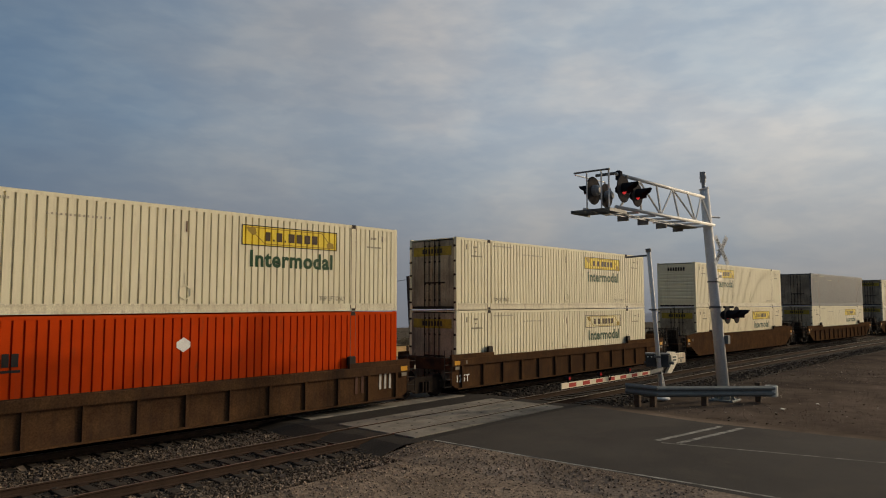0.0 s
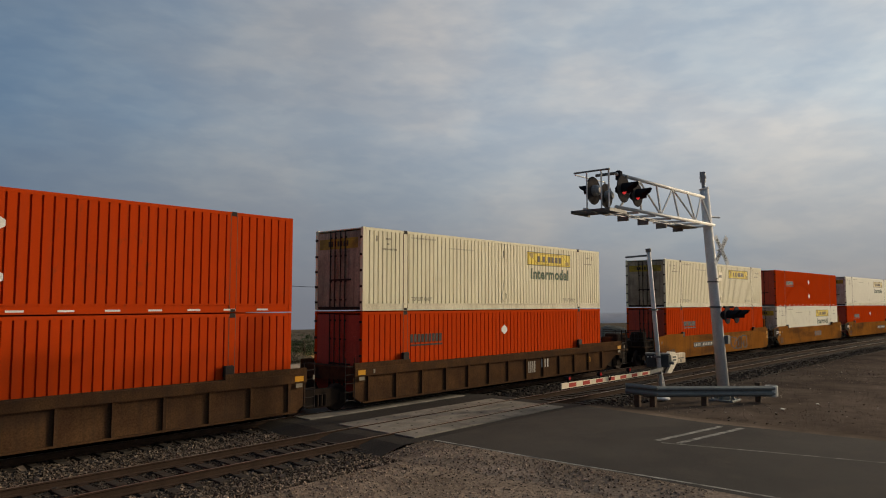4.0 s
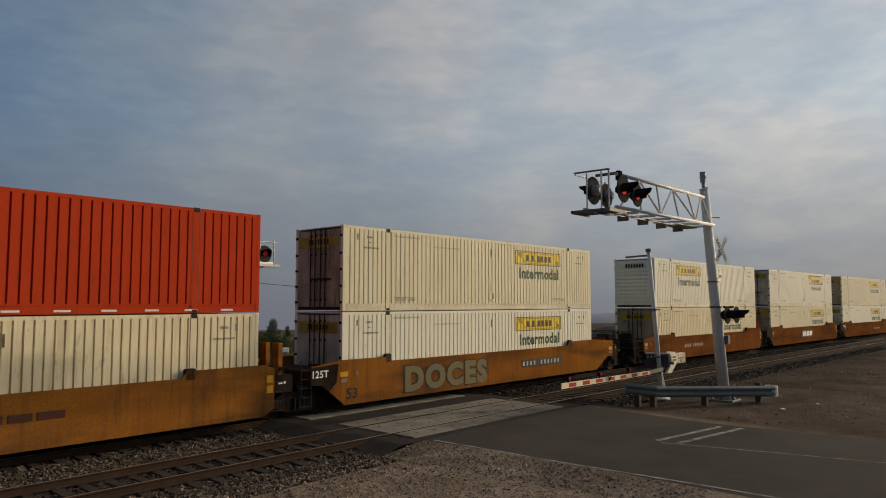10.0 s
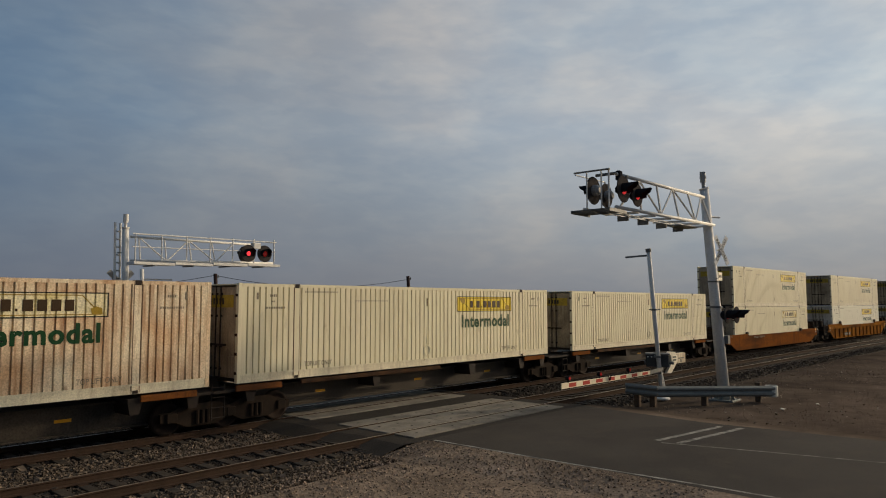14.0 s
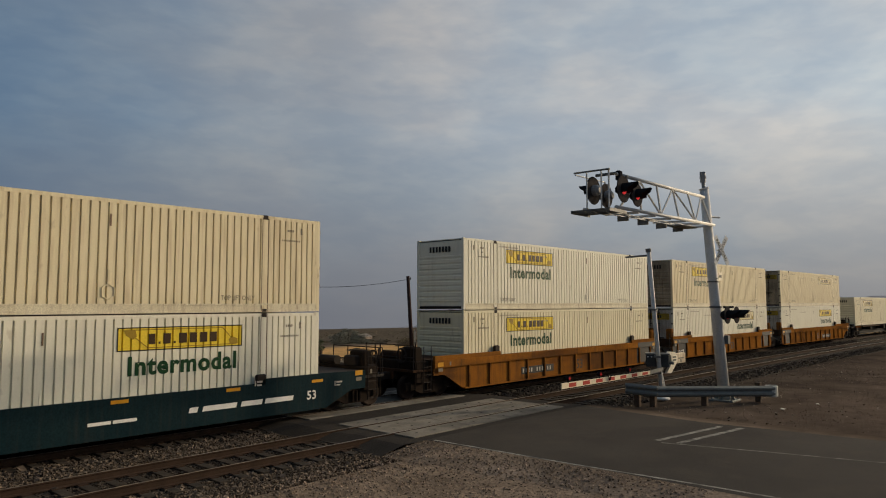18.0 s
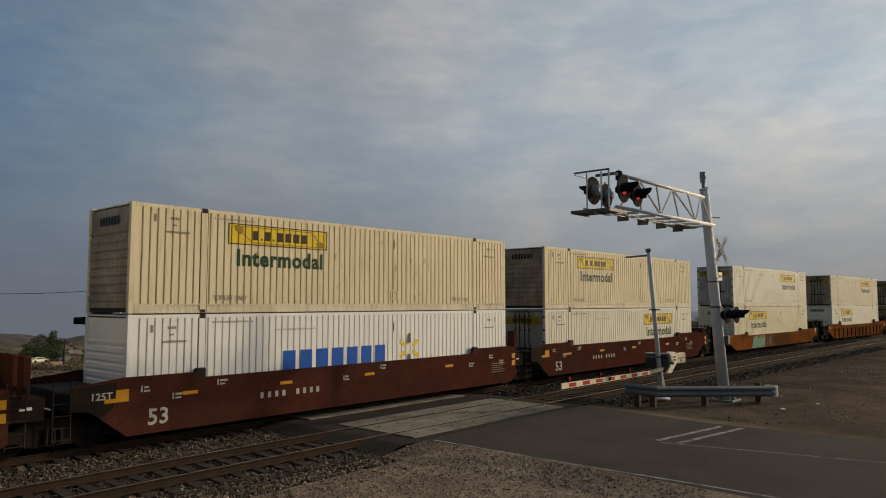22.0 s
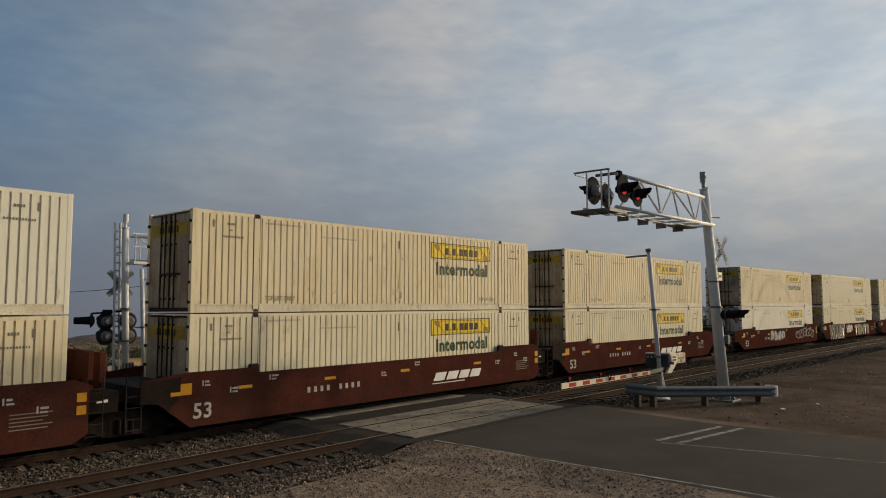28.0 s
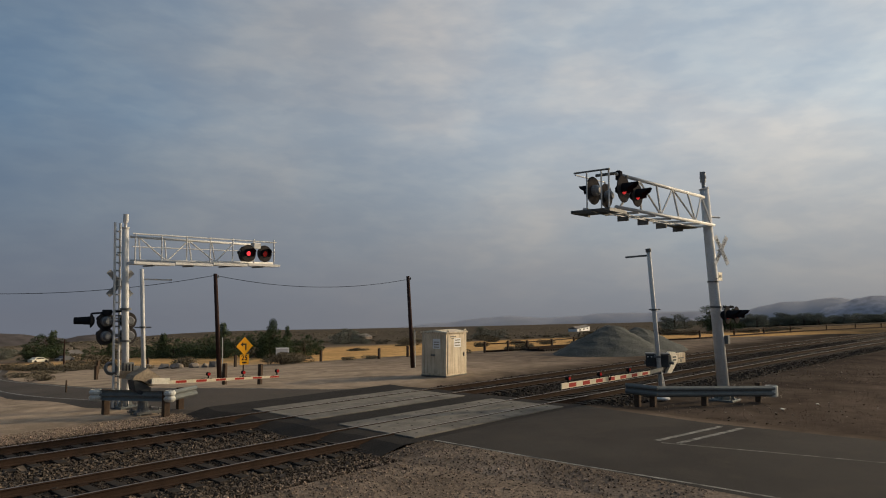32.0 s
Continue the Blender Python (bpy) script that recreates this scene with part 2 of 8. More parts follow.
BROWN_CAR = mat("brown_car_paint", (0.054, 0.029, 0.016), (0.088, 0.048, 0.023), 0.7, spec=0.0, scale=1.5, fine=25, amount=0.9, bump=0.08, streak=1, dirt=(0.03, 0.022, 0.016), dirt_amount=0.7, smear=0.4)
OXIDE_CAR = mat("oxide_red_car_paint", (0.074, 0.025, 0.018), (0.046, 0.017, 0.012), 0.7, spec=0.0, scale=1.5, fine=25, amount=0.8, bump=0.06, streak=1, dirt=(0.04, 0.022, 0.016), dirt_amount=0.5, smear=0.4)
TAN_CAR = mat("ochre_car_paint", (0.26, 0.106, 0.020), (0.175, 0.066, 0.014), 0.65, spec=0.0, scale=0.5, fine=25, amount=0.65, bump=0.06, streak=1, dirt=(0.08, 0.04, 0.02), dirt_amount=0.6, specks=0.6, smear=0.62)
RUST_CAR = mat("rusty_orange_car_paint", (0.195, 0.070, 0.019), (0.125, 0.046, 0.015), 0.65, spec=0.0, scale=0.5, fine=25, amount=0.6, bump=0.06, streak=1, dirt=(0.06, 0.03, 0.018), dirt_amount=0.6, specks=0.6, smear=0.62)
GREEN_CAR = mat("dark_green_car_paint", (0.007, 0.019, 0.024), (0.011, 0.025, 0.029), 0.45, scale=1.2, fine=25, amount=0.6, bump=0.05, streak=1, dirt=(0.04, 0.035, 0.03), dirt_amount=0.4, spec=0.03)
SOOT = mat("sooty_steel", (0.020, 0.017, 0.015), (0.036, 0.024, 0.018), 0.75, scale=4, fine=40, amount=0.7, bump=0.2)
DECK = mat("grimy_rusty_deck", (0.070, 0.036, 0.018), (0.026, 0.017, 0.013), 0.8, spec=0.03, scale=2.5, fine=30, amount=0.95, bump=0.15, streak=1, dirt=(0.02, 0.016, 0.013), dirt_amount=0.7)
WHEEL = mat("worn_wheel_steel", (0.034, 0.024, 0.019), (0.020, 0.015, 0.012), 0.75, 0.0, spec=0.04, scale=5, fine=40, amount=0.7, bump=0.1)
RAIL = mat("rusty_rail", (0.047, 0.031, 0.023), (0.029, 0.021, 0.016), 0.8, 0.0, spec=0.02, scale=3, fine=50, amount=0.7, bump=0.1)
SHINE = mat("polished_rail_head", (0.36, 0.31, 0.26), (0.20, 0.16, 0.13), 0.36, 0.85, scale=2, fine=40, amount=0.4, bump=0.02)
TIE = mat("creosoted_tie", (0.024, 0.020, 0.017), (0.045, 0.037, 0.030), 0.9, scale=3, fine=35, amount=0.8, bump=0.4, dist=0.02)
GALV = mat("galvanised_steel", (0.64, 0.63, 0.60), (0.50, 0.49, 0.46), 0.6, 0.0, scale=5, fine=30, amount=0.5, bump=0.03)
GUARD = mat("guardrail_steel", (0.17, 0.183, 0.175), (0.11, 0.12, 0.116), 0.65, 0.15, scale=4, fine=30, amount=0.5, bump=0.03)
BLACKP = mat("black_signal_paint", (0.018, 0.019, 0.022), None, 0.75, spec=0.0, scale=4, fine=30, amount=0.4, bump=0.03)
WOODP = mat("weathered_post_wood", (0.085, 0.058, 0.040), (0.05, 0.034, 0.025), 0.9, scale=4, fine=40, amount=0.7, bump=0.4, streak=1, dirt_amount=0.3)
POLEW = mat("dark_pole_wood", (0.045, 0.026, 0.022), (0.03, 0.02, 0.018), 0.9, scale=4, fine=40, amount=0.7, bump=0.4)
REDTAPE = mat("red_reflective_tape", (0.36, 0.036, 0.022), None, 0.4, scale=5, fine=30, amount=0.4, bump=0.0)
WHITETAPE = mat("white_reflective_tape", (0.70, 0.62, 0.45), None, 0.4, scale=5, fine=30, amount=0.4, bump=0.0)
SIGNY = mat("yellow_sign_face", (0.86, 0.40, 0.015), None, 0.4, scale=3, fine=30, amount=0.2, bump=0.0)
CONCRETE = mat("crossing_concrete", (0.205, 0.187, 0.157), (0.120, 0.110, 0.094), 0.9, spec=0.06, scale=1.5, fine=40, amount=0.8, bump=0.2, dirt=(0.05, 0.048, 0.045), dirt_amount=0.6)
ASPHALT = mat("asphalt", (0.051, 0.0455, 0.040), (0.030, 0.027, 0.0245), 0.92, spec=0.06, scale=0.35, fine=90, amount=0.8, bump=0.5, dirt=(0.062, 0.051, 0.041), dirt_amount=0.6)
DUSTY = mat("dusty_asphalt", (0.085, 0.073, 0.062), (0.055, 0.048, 0.042), 0.92, spec=0.06, scale=0.2, fine=60, amount=0.8, bump=0.4, dirt=(0.11, 0.086, 0.064), dirt_amount=0.5)
PATCH = mat("fresh_asphalt", (0.025, 0.0225, 0.0205), (0.041, 0.036, 0.031), 0.92, spec=0.06, scale=0.8, fine=90, amount=0.6, bump=0.5)
PAINTW = mat("worn_road_paint", (0.27, 0.26, 0.235), (0.05, 0.048, 0.045), 0.8, scale=4, fine=60, amount=0.9, bump=0.1)
BALLAST = mat("ballast_bed", (0.040, 0.033, 0.027), (0.024, 0.020, 0.017), 0.95, spec=0.05, scale=1.2, fine=30, amount=0.9, bump=1.0, dist=0.05)
STONE = mat("ballast_stone", (0.118, 0.093, 0.071), (0.056, 0.044, 0.034), 0.95, spec=0.05, scale=0.9, fine=40, amount=0.8, bump=0.3, island=0.6)
DARKSTONE = mat("sooty_ballast_stone", (0.058, 0.048, 0.040), (0.032, 0.027, 0.022), 0.95, spec=0.05, scale=0.9, fine=40, amount=0.8, bump=0.3, island=0.55)
BLACKSTONE = mat("darkest_ballast_stone", (0.034, 0.029, 0.025), (0.020, 0.017, 0.015), 0.9, spec=0.08, scale=0.9, fine=40, amount=0.8, bump=0.3, island=0.6)
GRIT2 = mat("dark_brown_grit", (0.17, 0.125, 0.095), (0.105, 0.078, 0.060), 0.95, spec=0.05, scale=0.9, fine=40, amount=0.8, bump=0.3, island=0.6)
GRIT = mat("brown_grit", (0.32, 0.245, 0.185), (0.22, 0.168, 0.127), 0.95, spec=0.0, scale=0.9, fine=40, amount=0.8, bump=0.3, island=0.35)


# ---------------------------------------------------------------- mesh helpers
class Geo:
    """Collects vertices and faces for one mesh."""

    def __init__(self):
        self.v, self.f = [], []

    def add(self, verts, faces):
        b = len(self.v)
        self.v += [tuple(p) for p in verts]
        self.f += [tuple(b + i for i in q) for q in faces]
        return self

    def box(self, x0, x1, y0, y1, z0, z1, m=None):
        p = [(x, y, z) for z in (z0, z1) for y in (y0, y1) for x in (x0, x1)]
        if m is not None:
            p = [m @ Vector(q) for q in p]
        return self.add(p, [(0, 2, 3, 1), (4, 5, 7, 6), (0, 1, 5, 4), (2, 6, 7, 3), (0, 4, 6, 2), (1, 3, 7, 5)])

    def bevel_box(self, x0, x1, y0, y1, z0, z1, c):
        """A box with its upright and top edges chamfered by c."""
        ring = lambda d: [(x0 + c + d, y0 + d), (x1 - c - d, y0 + d), (x1 - d, y0 + c + d), (x1 - d, y1 - c - d),
                          (x1 - c - d, y1 - d), (x0 + c + d, y1 - d), (x0 + d, y1 - c - d), (x0 + d, y0 + c + d)]
        p = [(x, y, z0) for x, y in ring(0)] + [(x, y, z1 - c) for x, y in ring(0)] + [(x, y, z1) for x, y in ring(c)]
        q = [tuple(range(7, -1, -1)), tuple(range(16, 24))]
        for k in (0, 8):
            q += [(k + i, k + (i + 1) % 8, k + 8 + (i + 1) % 8, k + 8 + i) for i in range(8)]
        return self.add(p, q)

    def tube(self, a, b, r, n=10, r2=None, cap=True):
        a, b = Vector(a), Vector(b)
        r2 = r if r2 is None else r2
        w = (b - a).normalized()
        u = w.orthogonal().normalized()
        t = w.cross(u)
        ring = lambda c, k: [c + k * (math.cos(2 * math.pi * i / n) * u + math.sin(2 * math.pi * i / n) * t) for i in range(n)]
        p = ring(a, r) + ring(b, r2)
        q = [(i, (i + 1) % n, n + (i + 1) % n, n + i) for i in range(n)]
        if cap:
            q += [tuple(range(n - 1, -1, -1)), tuple(range(n, 2 * n))]
        return self.add(p, q)

    def bar(self, a, b, w, h):
        """A straight bar of rectangular section."""
        a, b = Vector(a), Vector(b)
        d = (b - a).normalized()
        s = d.cross(Vector((0, 0, 1)))
        s = s.normalized() if s.length > 1e-4 else Vector((1, 0, 0))
        t = s.cross(d)
        p = [c + s * i * w / 2 + t * j * h / 2 for c in (a, b) for i, j in ((-1, -1), (1, -1), (1, 1), (-1, 1))]
        return self.add(p, [(3, 2, 1, 0), (4, 5, 6, 7), (0, 1, 5, 4), (1, 2, 6, 5), (2, 3, 7, 6), (3, 0, 4, 7)])

    def prism(self, poly, y0, y1):
        """Polygon in x and z, drawn out along y."""
        n = len(poly)
        p = [(x, y0, z) for x, z in poly] + [(x, y1, z) for x, z in poly]
        return self.add(p, [tuple(range(n - 1, -1, -1)), tuple(range(n, 2 * n))] + [(i, (i + 1) % n, n + (i + 1) % n, n + i) for i in range(n)])

    def lathe(self, prof, m, n=16):
        """Profile of (radius, height) turned round the z axis, placed by m."""
        p = [m @ Vector((r * math.cos(2 * math.pi * i / n), r * math.sin(2 * math.pi * i / n), z)) for r, z in prof for i in range(n)]
        q = [(k * n + i, k * n + (i + 1) % n, (k + 1) * n + (i + 1) % n, (k + 1) * n + i) for k in range(len(prof) - 1) for i in range(n)]
        return self.add(p, q)

    def mesh(self, name, material, smooth=False):
        me = bpy.data.meshes.new(name)
        me.from_pydata(self.v, [], self.f)
        bm = bmesh.new()
        bm.from_mesh(me)
        bmesh.ops.recalc_face_normals(bm, faces=bm.faces)
        bm.to_mesh(me)
        bm.free()
        me.materials.append(material)
        if smooth:
            me.shade_smooth()
        return me


def thing(name, label, category, m=None, group="", kind=""):
    e = new(name)
    e.empty_display_size = 0.2
    if m is not None:
        e.matrix_basis = m
    return tagged(e, label, category, group, kind)


def part(name, geo, material, parent, label="", m=None, smooth=False, kind=""):
    """One mesh object under a thing or a part; geo is a Geo or a mesh to share."""
    me = geo.mesh(name, material, smooth) if isinstance(geo, Geo) else geo
    ob = new(name, me)
    ob.parent = parent
    if m is not None:
        ob.matrix_basis = m
    return tagged(ob, label, kind=kind)


TEXTS = {}


def text_mesh(body, size, material, bold=0.0, shear=0.0, width=None):
    """Lettering as a mesh in the x-z plane, its lower left corner at the origin, size high in capitals."""
    key = (body, size, material.name, bold, shear, width)
    if key not in TEXTS:
        cu = bpy.data.curves.new("lettering", "FONT")
        cu.body, cu.size, cu.offset, cu.shear, cu.resolution_u = body, 1.0, bold, shear, 3
        cu.space_character = 1.0 + 3.0 * bold
        ob = bpy.data.objects.new("lettering", cu)
        scene.collection.objects.link(ob)
        dg = bpy.context.evaluated_depsgraph_get()
        me = bpy.data.meshes.new_from_object(ob.evaluated_get(dg))
        bpy.data.objects.remove(ob)
        co = np.zeros(len(me.vertices) * 3)
        me.vertices.foreach_get("co", co)
        co = co.reshape(-1, 3)
        lo, hi = co.min(0), co.max(0)
        kz = size / 0.70
        kx = width / (hi[0] - lo[0]) if width else kz
        out = np.stack([(co[:, 0] - lo[0]) * kx, np.zeros(len(co)), co[:, 1] * kz], 1)
        me.vertices.foreach_set("co", out.ravel())
        me.update()
        me.materials.clear()
        me.materials.append(material)
        TEXTS[key] = me
    return TEXTS[key]


# ---------------------------------------------------------------- the lie of the land
def soft_step(v, w):
    return (math.sqrt(v * v + w * w) + v) / 2


def land(x, y):
    return -0.17 - 0.062 * soft_step(y - 29, 4) + 0.024 * soft_step(y - 130, 20) - 0.011 * soft_step(x - 80, 15) - 0.025 * soft_step(y - 1.6 * x - 120, 20)


X_END = 140.0


def track_y(x, off=0.0):
    e = min(max(x - X_CURVE, 0.0), X_END - X_CURVE)
    y = YC - CURVE / 2 * e * e
    if x > X_END:
        y -= CURVE * e * (x - X_END)
    return y + off


def track_turn(x):
    return -math.atan(CURVE * min(max(x - X_CURVE, 0.0), X_END - X_CURVE))


def track_pose(x, off=0.0, z=0.0):
    return Matrix.Translation((x, track_y(x, off), z)) @ Matrix.Rotation(track_turn(x), 4, "Z")


# ---------------------------------------------------------------- ground
def build_ground():
    def ax(lo, hi, near0, near1, step, growth):
        a = list(np.arange(near0, near1, step))
        d, x = step, near1
        while x < hi:
            a.append(x)
            d *= growth
            x += d
        a.append(hi)
        d, x, b = step, near0, []
        while x > lo:
            d *= growth
            x -= d
            b.append(max(x, lo))
        return np.array(b[::-1] + a)
    xs, ys = ax(-3000, 4800, -10, 80, 1.0, 1.18), ax(-1500, 4800, -4, 60, 1.0, 1.18)
    v = []
    for y in ys:
        for x in xs:
            r = math.hypot(x, y)
            z = land(x, y)
            if y < 10 or y > 23:
                z += 0.05 * noise.noise(Vector((x * 0.35, y * 0.35, 0))) * min(1, max(abs(y - 16.5) - 6, 0) / 3)
            if -60 < x < 200:
                d = abs(y - track_y(x, -SPACING / 2))
                z -= 0.34 * min(1, max(0, 4.9 - d))
            if y > 40:
                z += 0.0012 * r * noise.noise(Vector((x * 0.004, y * 0.004, 3.0))) * min(1, (y - 40) / 200)
            v.append((x, y, z))
    nx = len(xs)
    f = [(j * nx + i, j * nx + i + 1, (j + 1) * nx + i + 1, (j + 1) * nx + i) for j in range(len(ys) - 1) for i in range(nx - 1)]
    me = bpy.data.meshes.new("ground")
    me.from_pydata(v, [], f)
    me.shade_smooth()
    me.materials.append(GROUND)
    tagged(new("ground", me), "dry sandy desert ground with gravel and scrub", "ground", kind="structure")


def ground_material():
    m = mat("desert_ground", (0.260, 0.200, 0.150), (0.165, 0.127, 0.096), 0.95, spec=0.0, scale=0.25, fine=12, amount=0.9, bump=0.7, dist=0.05, dirt=(0.16, 0.122, 0.09), dirt_amount=0.6)
    nt = m.node_tree
    N, K = nt.nodes.new, nt.links.new
    bs = nt.nodes["Principled BSDF"]
    src = bs.inputs["Base Color"].links[0].from_socket
    tc, sep = N("ShaderNodeTexCoord"), N("ShaderNodeSeparateXYZ")
    K(tc.outputs["Object"], sep.inputs["Vector"])
    n = N("ShaderNodeTexNoise")
    n.inputs["Scale"].default_value, n.inputs["Detail"].default_value = 0.12, 5.0
    K(tc.outputs["Object"], n.inputs["Vector"])

    def wobbled(src, amount):
        w = N("ShaderNodeMath")
        w.operation = "MULTIPLY_ADD"
        w.inputs[1].default_value = amount
        K(n.outputs["Fac"], w.inputs[0])
        K(src, w.inputs[2])
        return w.outputs["Value"]

    def zone(src, lo, hi, under, colour, top=1.0):
        r, x = N("ShaderNodeMapRange"), N("ShaderNodeMix")
        r.inputs["From Min"].default_value, r.inputs["From Max"].default_value, r.inputs["To Max"].default_value = lo, hi, top
        K(src, r.inputs["Value"])
        x.data_type = "RGBA"
        if isinstance(colour, tuple):
            x.inputs["B"].default_value = rgba(colour)
        else:
            K(colour, x.inputs["B"])
        K(r.outputs["Result"], x.inputs["Factor"])
        K(under, x.inputs["A"])
        return x.outputs["Result"]

    slope = N("ShaderNodeVectorMath")
    slope.operation = "DOT_PRODUCT"
    slope.inputs[1].default_value = (0.40, 1.0, 0.0)
    K(tc.outputs["Object"], slope.inputs[0])
    y, w = wobbled(sep.outputs["Y"], 5.0), wobbled(slope.outputs["Value"], 10.0)
    # darker brown dirt past the road, grey grit along the rails
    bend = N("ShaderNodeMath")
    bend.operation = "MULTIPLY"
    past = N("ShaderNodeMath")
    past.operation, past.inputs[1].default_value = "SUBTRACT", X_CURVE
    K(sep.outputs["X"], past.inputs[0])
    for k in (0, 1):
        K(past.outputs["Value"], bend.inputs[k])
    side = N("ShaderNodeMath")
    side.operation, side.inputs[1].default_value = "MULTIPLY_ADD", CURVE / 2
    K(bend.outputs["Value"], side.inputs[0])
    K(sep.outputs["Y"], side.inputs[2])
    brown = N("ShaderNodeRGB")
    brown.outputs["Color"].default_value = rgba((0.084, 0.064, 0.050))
    dark_dirt = zone(wobbled(side.outputs["Value"], 3.0), 8.5, 13.5, brown.outputs["Color"], (0.042, 0.035, 0.029), 0.8)
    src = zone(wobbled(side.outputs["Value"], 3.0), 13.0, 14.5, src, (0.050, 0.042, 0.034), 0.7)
    src = zone(wobbled(sep.outputs["X"], 4.0), 21.5, 24.5, src, dark_dirt, 0.92)
    # bare dirt lot across the tracks, browner further along
    pale = N("ShaderNodeRGB")
    pale.outputs["Color"].default_value = rgba((0.345, 0.268, 0.195))
    dirt = zone(wobbled(sep.outputs["X"], 9.0), 34.0, 46.0, pale.outputs["Color"], (0.155, 0.120, 0.094), 0.8)
    c = zone(y, 23.0, 26.5, src, dirt, 0.9)
    lot = c
    c = zone(w, 65.5, 66.5, c, (0.54, 0.325, 0.13), 0.9)        # dry grass field
    c = zone(w, 118.0, 150.0, c, (0.135, 0.112, 0.090), 0.92)      # scrub
    back = N("ShaderNodeMath")
    back.operation, back.inputs[1].default_value = "MULTIPLY", -1.0
    K(sep.outputs["X"], back.inputs[0])
    grass = zone(w, 84.0, 90.0, lot, (0.30, 0.205, 0.115), 0.9)
    grass = zone(w, 128.0, 150.0, grass, (0.135, 0.112, 0.090), 0.92)
    pick, side_mix = N("ShaderNodeMapRange"), N("ShaderNodeMix")
    pick.inputs["From Min"].default_value, pick.inputs["From Max"].default_value, pick.inputs["To Max"].default_value = -40.0, -34.0, 1.0
    K(wobbled(back.outputs["Value"], -6.0), pick.inputs["Value"])
    side_mix.data_type = "RGBA"
    K(pick.outputs["Result"], side_mix.inputs["Factor"])
    K(c, side_mix.inputs["A"])
    K(grass, side_mix.inputs["B"])
    c = side_mix.outputs["Result"]
    c = zone(wobbled(sep.outputs["X"], 14.0), 105.0, 130.0, c, (0.080, 0.068, 0.053), 0.8)
    # tyre tracks, scuffs and patches
    for size, warp, lo, hi in ((0.30, 1.5, 0.74, 1.22), (1.6, 0.6, 0.82, 1.14)):
        q, r, v = N("ShaderNodeTexNoise"), N("ShaderNodeMapRange"), N("ShaderNodeVectorMath")
        q.inputs["Scale"].default_value, q.inputs["Detail"].default_value, q.inputs["Distortion"].default_value = size, 5.0, warp
        K(tc.outputs["Object"], q.inputs["Vector"])
        r.inputs["From Min"].default_value, r.inputs["From Max"].default_value = 0.32, 0.68
        r.inputs["To Min"].default_value, r.inputs["To Max"].default_value = lo, hi
        K(q.outputs["Fac"], r.inputs["Value"])
        v.operation = "SCALE"
        K(c, v.inputs[0])
        K(r.outputs["Result"], v.inputs["Scale"])
        c = v.outputs["Vector"]
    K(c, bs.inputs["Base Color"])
    return m


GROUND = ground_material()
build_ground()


def strip(name, pts_a, pts_b, material, label, category, lift=0.0, drop=0.0):
    """A sheet between two edge lines that lies on the land, with a skirt of depth drop."""
    g = Geo()
    n = len(pts_a)
    top = [(x, y, z + lift) for x, y, z in pts_a] + [(x, y, z + lift) for x, y, z in pts_b]
    g.add(top, [(i, i + 1, n + i + 1, n + i) for i in range(n - 1)])
    if drop:
        for row, s in ((pts_a, -1), (pts_b, 1)):
            g.add([(x, y, z + lift) for x, y, z in row] + [(x + 0.8 * s, y, z + lift - drop) for x, y, z in row], [(i, i + 1, n + i + 1, n + i) for i in range(n - 1)])
    return tagged(new(name, g.mesh(name, material)), label, category, kind="structure")


ROAD_Z = -0.035
X_ROAD0, X_ROAD1 = 13.85, 21.35


